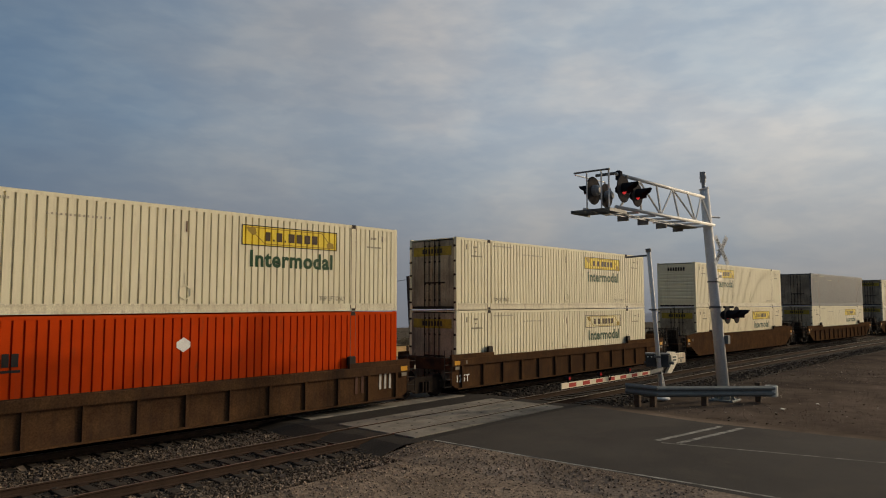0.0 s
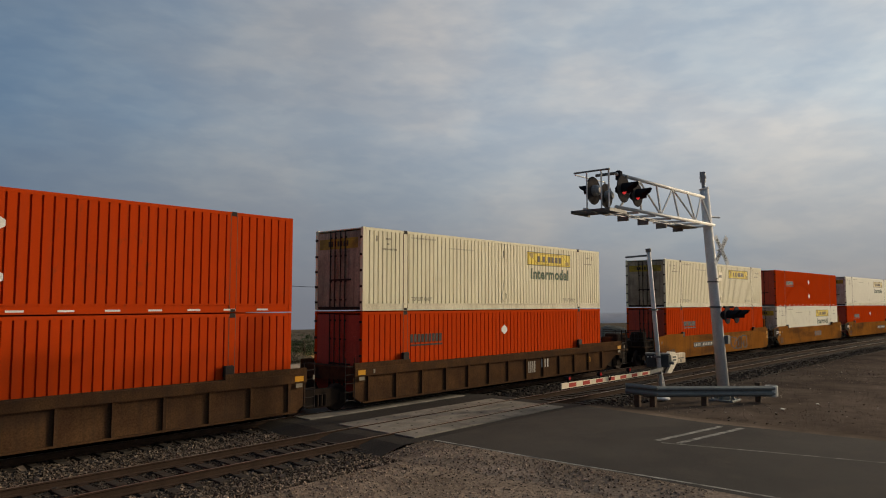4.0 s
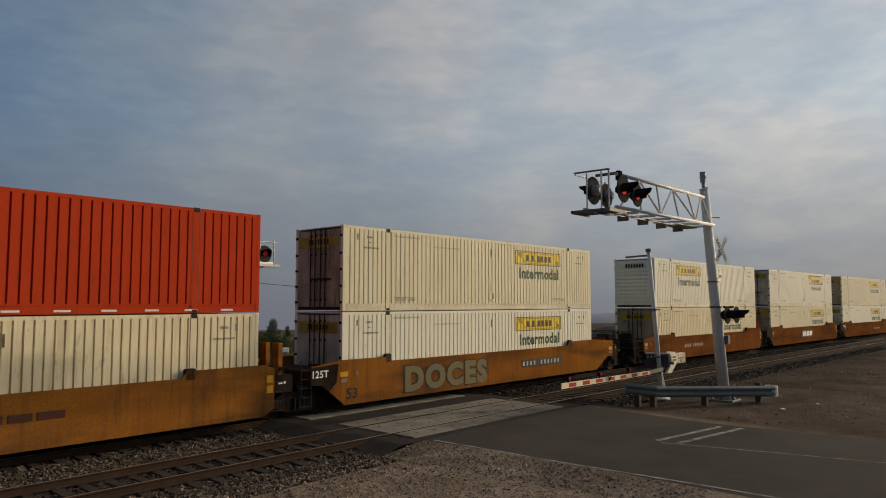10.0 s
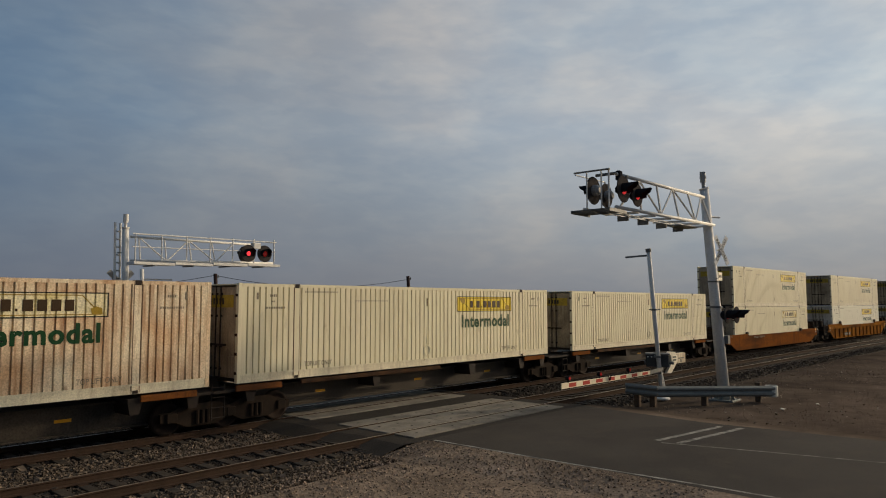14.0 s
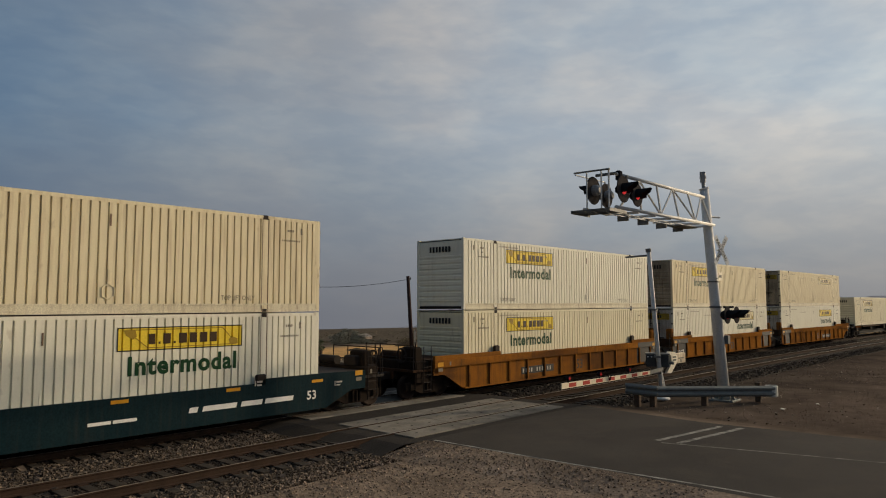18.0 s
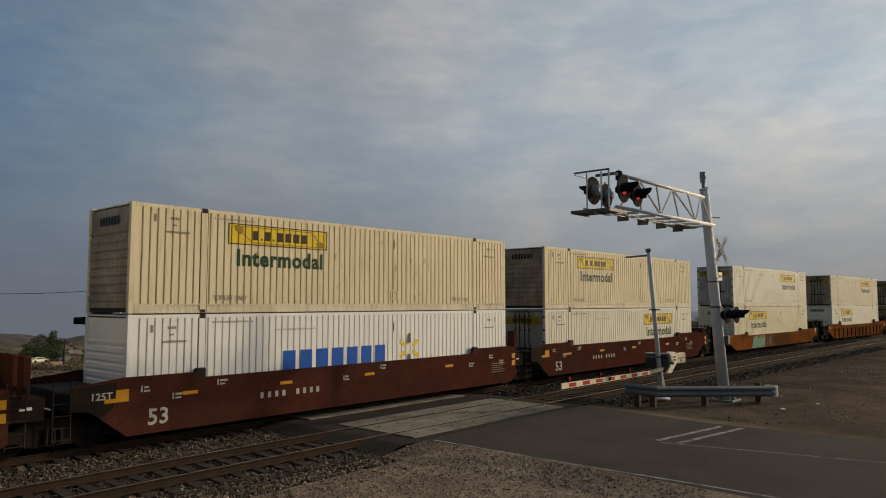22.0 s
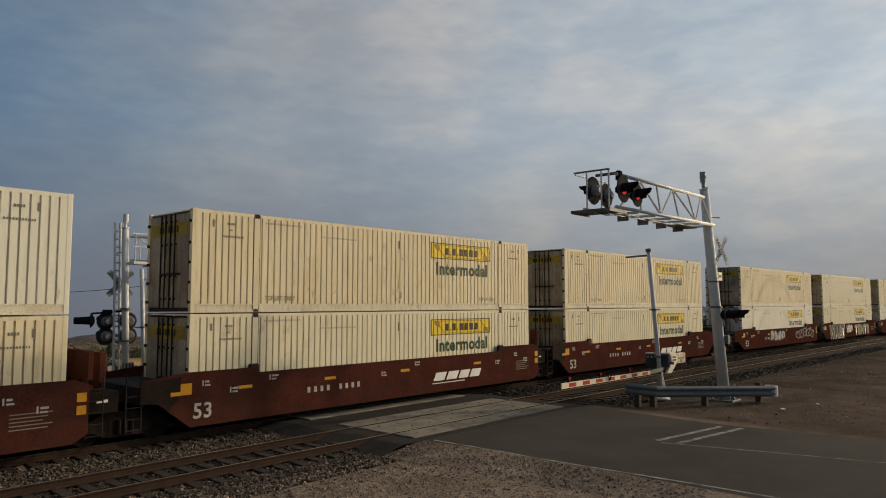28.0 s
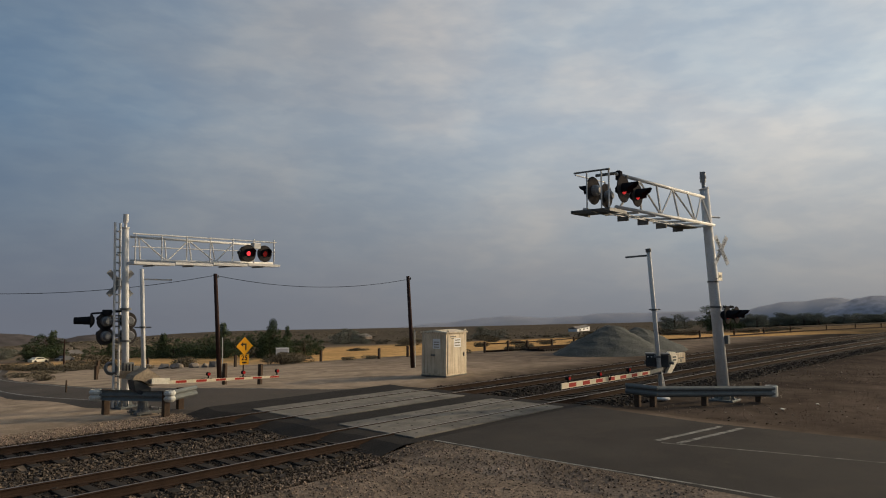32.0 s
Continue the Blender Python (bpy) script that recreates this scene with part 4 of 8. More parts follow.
def ring_mark(x, z):
    g = Geo()
    p = [(x + 0.18 * math.sin(a), z + 0.2 * math.cos(a)) for a in (k * math.pi / 3 for k in range(6))]
    for (x0, z0), (x1, z1) in zip(p, p[1:] + p[:1]):
        g.bar((x0, -1.305, z0), (x1, -1.305, z1), 0.02, 0.028)
    return g.box(x - 0.02, x + 0.02, -1.31, -1.3, z + 0.25, z + 0.55)


def spark(x, z):
    g = Geo()
    for k in range(6):
        a = k * math.pi / 3 + math.pi / 6
        c, s = math.cos(a), math.sin(a)
        g.bar((x + 0.2 * c, -1.303, z + 0.2 * s), (x + 0.55 * c, -1.303, z + 0.55 * s), 0.006, 0.13)
    return g


# ---------------------------------------------------------------- rail cars
TRUCKM = mat("sooty_truck_casting", (0.017, 0.0135, 0.011), (0.030, 0.020, 0.014), 0.85, spec=0.03, scale=4, fine=40, amount=0.7, bump=0.2)
BEAM = mat("dusty_black_beam", (0.060, 0.050, 0.040), (0.036, 0.031, 0.026), 0.7, spec=0.1, scale=0.8, fine=25, amount=0.9, bump=0.05, streak=1, dirt=(0.07, 0.055, 0.042), dirt_amount=0.6)
CHALK = mat("amber_reflector", (0.55, 0.27, 0.02), None, 0.4, scale=5, fine=30, amount=0.3, bump=0.0)


def truck(parent, x, wheels=0.43):
    """A two-axle truck under a car, at x along it."""
    t = part("truck", shared("truck_bolster", lambda: Geo().bevel_box(-0.25, 0.25, -1.05, 1.05, 0.42, 0.72, 0.03), TRUCKM), TRUCKM, parent, "sooty two-axle truck", m=Matrix.Translation((x, 0, 0)))
    def frame_side():
        g = Geo()
        g.prism([(-1.2, 0.36), (-1.2, 0.60), (-0.85, 0.66), (-0.5, 0.80), (0.5, 0.80), (0.85, 0.66), (1.2, 0.60), (1.2, 0.36), (0.8, 0.36), (0.45, 0.20), (-0.45, 0.20), (-0.8, 0.36)], -1.10, -0.98)
        for k in (-0.9, 0.9):
            g.bevel_box(k - 0.16, k + 0.16, -1.16, -1.10, 0.36, 0.62, 0.03)
        for k in (-0.16, 0, 0.16):
            g.tube((k, -1.12, 0.26), (k, -1.12, 0.62), 0.06, 8)
        return g
    for r in (0, math.pi):
        part("side_frame", shared("side_frame", frame_side, TRUCKM), TRUCKM, t, m=Matrix.Rotation(r, 4, "Z"))
        for k in (-0.89, 0.89):
            w = lambda: Geo().lathe([(0.0, 0.03), (0.1, 0.05), (0.16, 0.0), (0.33, -0.01), (0.36, 0.03), (wheels, 0.03), (wheels + 0.01, -0.07), (wheels + 0.03, -0.10), (wheels - 0.09, -0.10), (0.12, -0.06)],
                                    Matrix.Translation((k, -0.82, wheels)) @ Matrix.Rotation(math.pi / 2, 4, "X"), 20)
            part("wheel", shared(("wheel", k), w, WHEEL, True), WHEEL, t, m=Matrix.Rotation(r, 4, "Z"))
    return t


def ladder(parent, x, y, z0=0.35, z1=1.9, material=None):
    def make():
        g = Geo()
        for k in (-0.2, 0.2):
            g.tube((k, 0, z0), (k, 0, z1), 0.018, 6)
        z = z0 + 0.05
        while z < z1:
            g.tube((-0.2, 0, z), (0.2, 0, z), 0.014, 6)
            z += 0.28
        return g
    mt = material or SOOT
    part("ladder", shared(("ladder", z0, z1), make, mt), mt, parent, m=Matrix.Translation((x, y, 0)))


CAR_WORD = {"brown_car_paint": "weathered brown", "oxide_red_car_paint": "oxide red", "ochre_car_paint": "dirty ochre yellow", "rusty_orange_car_paint": "rusty orange", "dark_green_car_paint": "dark green"}


def build_well(kind, paint, rear, front, span):
    """A well car unit. kind: 'smooth' or 'ribbed'; rear, front: 'car' (coupler end) or 'joint' (shared truck)."""
    words = {"smooth": "smooth deep sides", "ribbed": "ribbed side sills", "low": "smooth low sides"}[kind]
    e = thing("well_car", f"{CAR_WORD[paint.name]} intermodal well car with {words}", "rail car", group="cars of the train")
    deep = kind == "smooth"       # long rear ends that hang over the shared truck
    xr = -9.95 if rear == "car" else -9.45 if deep else -8.55
    deck_paint = SOOT if paint in (GREEN_CAR, OXIDE_CAR) else DECK
    xf = 9.95 if front == "car" else 8.55
    def sill():
        g = Geo()
        low = []
        if rear == "car":
            low += [(xr, 0.84), (-9.35, 0.84), (-8.25, 0.24)]
        else:
            low += [(xr, 0.98), (-9.0, 0.94), (-8.08, 0.24)] if deep else [(xr, 0.45), (-8.2, 0.24)]
        if front == "car":
            low += [(8.25, 0.24), (9.35, 0.84), (xf, 0.84)]
        else:
            low += [(8.2, 0.24), (xf, 0.45)]
        if kind == "low":
            low = [(x, 0.72 if z == 0.84 else z) for x, z in low]
            top = [(xf, 1.30), (8.2, 1.34), (5.95, 1.34), (5.80, 1.22), (-5.9, 1.22), (-6.05, 1.34), (-8.2, 1.34), (xr, 1.33)]
            g.prism(low + top, -1.47, -1.43)
            g.prism([(xr + 0.05, 1.12), (xf - 0.05, 1.12), (xf - 0.05, 1.20), (xr + 0.05, 1.20)], -1.43, -1.34)
        elif kind == "smooth":
            top = [(xf, 1.62), (8.2, 1.74), (5.75, 1.74), (5.6, 1.55), (-6.0, 1.55), (-6.15, 1.70), (-8.2, 1.70), (xr, 1.55)]
            g.prism(low + top, -1.47, -1.43)
            g.prism([(xr + 0.05, 1.42), (xf - 0.05, 1.42), (xf - 0.05, 1.52), (xr + 0.05, 1.52)], -1.43, -1.34)
        else:
            top = [(xf, 1.42), (8.2, 1.42), (-8.2, 1.42), (xr, 1.42)]
            g.prism(low + top, -1.42, -1.38)
        return g
    near = part("side_sill", shared(("side_sill", kind, rear, front, deep), sill, paint), paint, e)
    other = shared(("side_sill", kind, front, rear, deep), sill, paint) if rear == front and not deep else None
    if other is None:
        q = Geo()
        q.v = [(x, -y, z) for x, y, z in [tuple(v.co) for v in near.data.vertices]]
        q.f = [tuple(p.vertices) for p in near.data.polygons]
        part("side_sill", shared(("side_sill_far", kind, rear, front, deep), lambda: q, paint), paint, e)
    else:
        part("side_sill", near.data, paint, e, m=Matrix.Rotation(math.pi, 4, "Z"))
    for s in (1, -1):
        if kind == "ribbed":
            r = Matrix.Diagonal((1, s, 1, 1))
            part("top_chord", shared(("top_chord", xr, xf, s), lambda: Geo().bevel_box(xr, xf, min(-1.5 * s, -1.36 * s), max(-1.5 * s, -1.36 * s), 1.12, 1.40, 0.015), paint), paint, e)
            part("bottom_flange", shared(("bottom_flange", s), lambda: Geo().box(-8.2, 8.2, min(-1.5 * s, -1.38 * s), max(-1.5 * s, -1.38 * s), 0.22, 0.27), paint), paint, e)
            for i in range(13):
                x = -7.9 + i * 15.8 / 12
                part("side_rib", shared(("side_rib", s), lambda: Geo().prism([(-0.045, 0.27), (0.045, 0.27), (0.045, 1.12), (-0.045, 1.12)], min(-1.49 * s, -1.42 * s), max(-1.49 * s, -1.42 * s)), paint), paint, e, m=Matrix.Translation((x, 0, 0)))
            for x0, x1 in ((xr, -5.9), (5.7, xf)):
                part("end_rail", shared(("end_rail", x0, x1, s), lambda: Geo().bevel_box(x0, x1, min(-1.49 * s, -1.38 * s), max(-1.49 * s, -1.38 * s), 1.40, 1.56, 0.01), paint), paint, e)
        for x in (-6.1, 5.85):
            part("guide_bracket", shared(("guide", s), lambda: Geo().bevel_box(-0.16, 0.16, min(-1.47 * s, -1.33 * s), max(-1.47 * s, -1.33 * s), 1.5, 1.80, 0.03), SOOT), SOOT, e, m=Matrix.Translation((x, 0, -0.33 if kind == "low" else 0.0)))
    part("well_floor", shared("well_floor", lambda: Geo().box(-8.2, 8.2, -1.36, 1.36, 0.27, 0.37), SOOT), SOOT, e)
    for end, x, s in ((rear, xr, -1), (front, xf, 1)):
        a, b = sorted((x, s * 8.2))
        part("end_deck", shared(("end_deck", x, kind), lambda: Geo().bevel_box(a, b, -1.40, 1.40, 0.95, 1.42 if kind != "low" else 1.30, 0.03), deck_paint), deck_paint, e)
        if end == "car":
            a2, b2 = sorted((x, x + s * 1.0))
            part("end_platform", shared(("end_platform", x), lambda: Geo().box(a2, b2, -1.35, 1.35, 1.02, 1.10).box(a2, b2, -0.3, 0.3, 0.72, 1.02), deck_paint), deck_paint, e)
            part("coupler", shared(("coupler", x), lambda: Geo().bevel_box(min(x + s * 0.9, x + s * 1.45), max(x + s * 0.9, x + s * 1.45), -0.12, 0.12, 0.72, 0.98, 0.03).bevel_box(min(x + s * 1.38, x + s * 1.72), max(x + s * 1.38, x + s * 1.72), -0.2, 0.16, 0.7, 1.0, 0.05), SOOT), SOOT, e)
            def rails():
                g = Geo()
                for y in (-1.3, -0.5, 0.5, 1.3):
                    g.tube((x + s * 0.95, y, 1.1), (x + s * 0.95, y, 2.0), 0.02, 6)
                for z in (1.55, 2.0):
                    g.tube((x + s * 0.95, -1.3, z), (x + s * 0.95, 1.3, z), 0.02, 6)
                return g
            part("handrail", shared(("handrail", x), rails, SOOT), SOOT, e)
            part("end_bulkhead", shared(("end_bulkhead", x), lambda: Geo().bevel_box(min(x + s * 0.1, x + s * 0.8), max(x + s * 0.1, x + s * 0.8), -1.28, 1.28, 0.62, 1.40, 0.04).bevel_box(min(x + s * 0.25, x + s * 0.7), max(x + s * 0.25, x + s * 0.7), -1.1, -0.35, 1.4, 1.92, 0.06), TRUCKM), TRUCKM, e)
            part("brake_wheel", shared(("brake_wheel", x), lambda: Geo().lathe([(0.25, -0.02), (0.29, 0.0), (0.25, 0.02), (0.22, 0.0), (0.25, -0.02)], Matrix.Translation((x + s * 1.02, -0.75, 1.62)) @ Matrix.Rotation(math.pi / 2, 4, "Y"), 16)
                 .bar((x + s * 1.02, -1.02, 1.62), (x + s * 1.02, -0.48, 1.62), 0.03, 0.03).bar((x + s * 1.02, -0.75, 1.36), (x + s * 1.02, -0.75, 1.88), 0.03, 0.03), SOOT), SOOT, e)
            def hoses():
                g = Geo()
                for y0, r in ((-0.45, 0.30), (0.4, 0.26)):
                    q = [Vector((x + s * (0.9 + r * math.sin(math.pi * k / 10)), y0, 0.92 - 0.055 * k)) for k in range(11)]
                    for p0, p1 in zip(q, q[1:]):
                        g.tube(p0, p1, 0.028, 6, cap=False)
                for y0 in (-1.3, -1.05):
                    g.tube((x + s * 0.85, y0, 0.35), (x + s * 0.85, y0, 2.12), 0.026, 6)
                return g
            part("hose_set", shared(("hose_set", x), hoses, TRUCKM), TRUCKM, e, kind="stuff")
            part("brake_gear", shared(("brake_gear", x), lambda: Geo().bevel_box(min(x + s * 0.1, x + s * 0.6), max(x + s * 0.1, x + s * 0.6), -0.9, -0.2, 1.42, 1.75, 0.05).tube((x + s * 0.2, 0.2, 1.55), (x + s * 0.2, 1.1, 1.55), 0.16, 10), deck_paint), deck_paint, e)
            ladder(e, x + s * 0.35, -1.44, 0.3, 1.95)
        else:
            ladder(e, x + s * 0.15, -1.42, 0.3, 1.75)
    yf = -1.502 if kind == "ribbed" else -1.476
    for x, s in ((xr + 0.3 if rear == "car" or not deep else -8.12, -1), (xf - 0.3, 1))[:1 if deep and front == "joint" else 2] if paint is not OXIDE_CAR else ():
        part("reflector", shared(("end_reflector", yf), lambda: Geo().box(-0.16, 0.16, yf - 0.006, yf + 0.004, -0.08, 0.08), CHALK), CHALK, e, m=Matrix.Translation((x, 0, 1.24)))
        part("stencil_mark", shared(("end_stencil", yf), lambda: Geo().box(-0.12, 0.12, yf - 0.006, yf + 0.004, -0.26, -0.14).box(0.02 - s * 0.5, 0.1 - s * 0.5, yf - 0.006, yf + 0.004, -0.06, 0.08), FAINT), FAINT, e, m=Matrix.Translation((x, 0, 1.24)), kind="stuff")
    if kind == "ribbed" and paint is TAN_CAR:
        # black painted ends and stout posts at the shared trucks
        for x0, x1, end in ((xr + 0.02, -6.55, rear), (6.35, xf - 0.02, front)):
            if end != "joint":
                continue
            part("end_patch", shared(("black_end", x0), lambda: Geo().box(x0, x1, -1.507, -1.498, 1.125, 1.395), INK), INK, e, "black painted end of the top chord")
            part("end_patch", shared(("black_web", x0), lambda: Geo().box(max(x0, -8.1), min(x1, 8.1), -1.427, -1.419, 0.32, 1.115), INK), INK, e, "black painted end panel")
        for x, end in ((xr + 0.14, rear), (xf - 0.14, front)):
            for y in (-1.2, 0.0, 1.2) if end == "joint" else ():
                part("end_post", shared("end_post", lambda: Geo().bevel_box(-0.12, 0.12, -0.17, 0.17, 1.40, 2.02, 0.02), paint), paint, e, m=Matrix.Translation((x, y, 0)))
    if paint is OXIDE_CAR:
        for x, z, w, h in ((-8.22, 1.26, 0.32, 0.30), (-8.50, 1.155, 0.30, 0.10)):
            part("reflector", Geo().box(x - w / 2, x + w / 2, yf - 0.006, yf + 0.004, z - h / 2, z + h / 2), CHALK, e)
        lines = Geo()
        for k in range(5):
            lines.box(6.85, 7.75 - 0.1 * (k % 3), yf - 0.005, yf + 0.004, 1.06 - 0.085 * k, 1.085 - 0.085 * k)
        part("data_panel", lines, FAINT, e, "faded lines of small unreadable writing", kind="stuff")
    if deep:
        if rear == "joint":
            part("end_patch", shared("smooth_end", lambda: Geo().prism([(xr - 0.004, 0.985), (-9.0, 0.945), (-8.72, 0.735), (-8.42, 1.02), (-8.36, 1.60), (xr - 0.004, 1.53)], yf - 0.003, yf + 0.004), TRUCKM), TRUCKM, e, "sooty black end of the side")
        for z in (1.32, 1.02) if front == "joint" or paint is OXIDE_CAR else ():
            part("reflector", shared(("square_reflector", xf), lambda: Geo().box(xf - 0.28, xf - 0.06, yf - 0.006, yf + 0.004, -0.105, 0.105), CHALK), CHALK, e, m=Matrix.Translation((0, 0, z)))
        if front == "joint":
            # open platform over the shared truck with a row of upright posts
            part("end_platform", shared("joint_platform", lambda: Geo().bevel_box(8.56, 9.34, -1.32, 1.32, 0.86, 1.38, 0.03), TRUCKM), TRUCKM, e)
            for y in (-0.98, -0.33, 0.33, 0.98):
                part("end_post", shared(("slat_post", paint.name), lambda: Geo().bevel_box(-0.09, 0.09, -0.17, 0.17, 1.37, 2.34, 0.02), paint), paint, e, m=Matrix.Translation((8.98, y, 0)))
            part("post_beam", shared("post_beam", lambda: Geo().bevel_box(8.93, 9.03, -1.2, 1.2, 1.5, 1.62, 0.01), TRUCKM), TRUCKM, e)
            part("step_mark", Geo().box(8.8, 9.06, -1.327, -1.318, 1.12, 1.19), WHITEINK, e)
    if rear == "car":
        truck(e, -9.85)
    else:
        truck(e, -HALF - (span - LENGTH) / 2)
    if front == "car":
        truck(e, 9.85)
    return e


def build_spine(paint):
    e = thing("spine_car", "sooty intermodal spine car with a low centre beam", "rail car", group="cars of the train")
    part("center_beam", shared("center_beam", lambda: Geo().bevel_box(-9.0, 9.0, -0.48, 0.48, 0.34, 0.98, 0.03), BEAM), BEAM, e)
    part("beam_flange", shared("top_flange", lambda: Geo().bevel_box(-8.2, 8.2, -0.62, 0.62, 0.98, 1.04, 0.01), BEAM), BEAM, e)
    part("beam_flange", shared("foot_flange", lambda: Geo().bevel_box(-8.2, 8.2, -0.60, 0.60, 0.30, 0.34, 0.01), BEAM), BEAM, e)
    for x in (-4.4, 0.3, 4.6):
        part("reflector", shared("beam_reflector", lambda: Geo().box(-0.2, 0.2, -0.486, -0.478, 0.62, 0.70), CHALK), CHALK, e, m=Matrix.Translation((x, 0, 0)))
    for x in (-7.6, -2.6, 2.6, 6.0, 7.6):
        part("cross_arm", shared("cross_arm", lambda: Geo().prism([(-0.18, 1.0), (-0.12, 0.72), (0.12, 0.72), (0.18, 1.0), (0.18, 1.13), (-0.18, 1.13)], -1.3, 1.3), SOOT), SOOT, e, m=Matrix.Translation((x, 0, 0)))
    for s in (1, -1):
        a, b = sorted((-1.38 * s, -1.30 * s))
        part("side_rail", shared(("spine_rail", s), lambda: Geo().bevel_box(-5.85, 0.6, a, b, 1.08, 1.2, 0.01), DECK), DECK, e)
        for x in (-7.35, 6.9):
            part("corner_bracket", shared(("corner_bracket", s), lambda: Geo().bevel_box(-0.78, 0.78, a, b, 1.04, 1.2, 0.01), paint), paint, e, m=Matrix.Translation((x, 0, 0)))
        ladder(e, -8.6, -1.2 * s, 0.3, 1.3)
    for x in (-8.75, 8.75):
        part("end_platform", shared(("spine_platform", x), lambda: Geo().box(x - 0.5, x + 0.5, -1.25, 1.25, 1.02, 1.09), SOOT), SOOT, e)
        part("hitch", shared(("hitch", x), lambda: Geo().prism([(x - 0.25, 1.09), (x + 0.25, 1.09), (x + 0.1, 1.42), (x - 0.1, 1.42)], -0.35, 0.35), SOOT), SOOT, e)
    truck(e, -7.3)
    truck(e, 8.0)
    part("coupler", shared("spine_coupler", lambda: Geo().bevel_box(-10.4, -9.0, -0.14, 0.14, 0.62, 0.86, 0.03), SOOT), SOOT, e)
    return e


# The consist, front to rear: place of the load's rear end along the train, car kind, paint, rear end, front end,
# upper load, lower load. A load: paint, sign, which end points backwards.
W, C, B = "white", "cream", "buff"
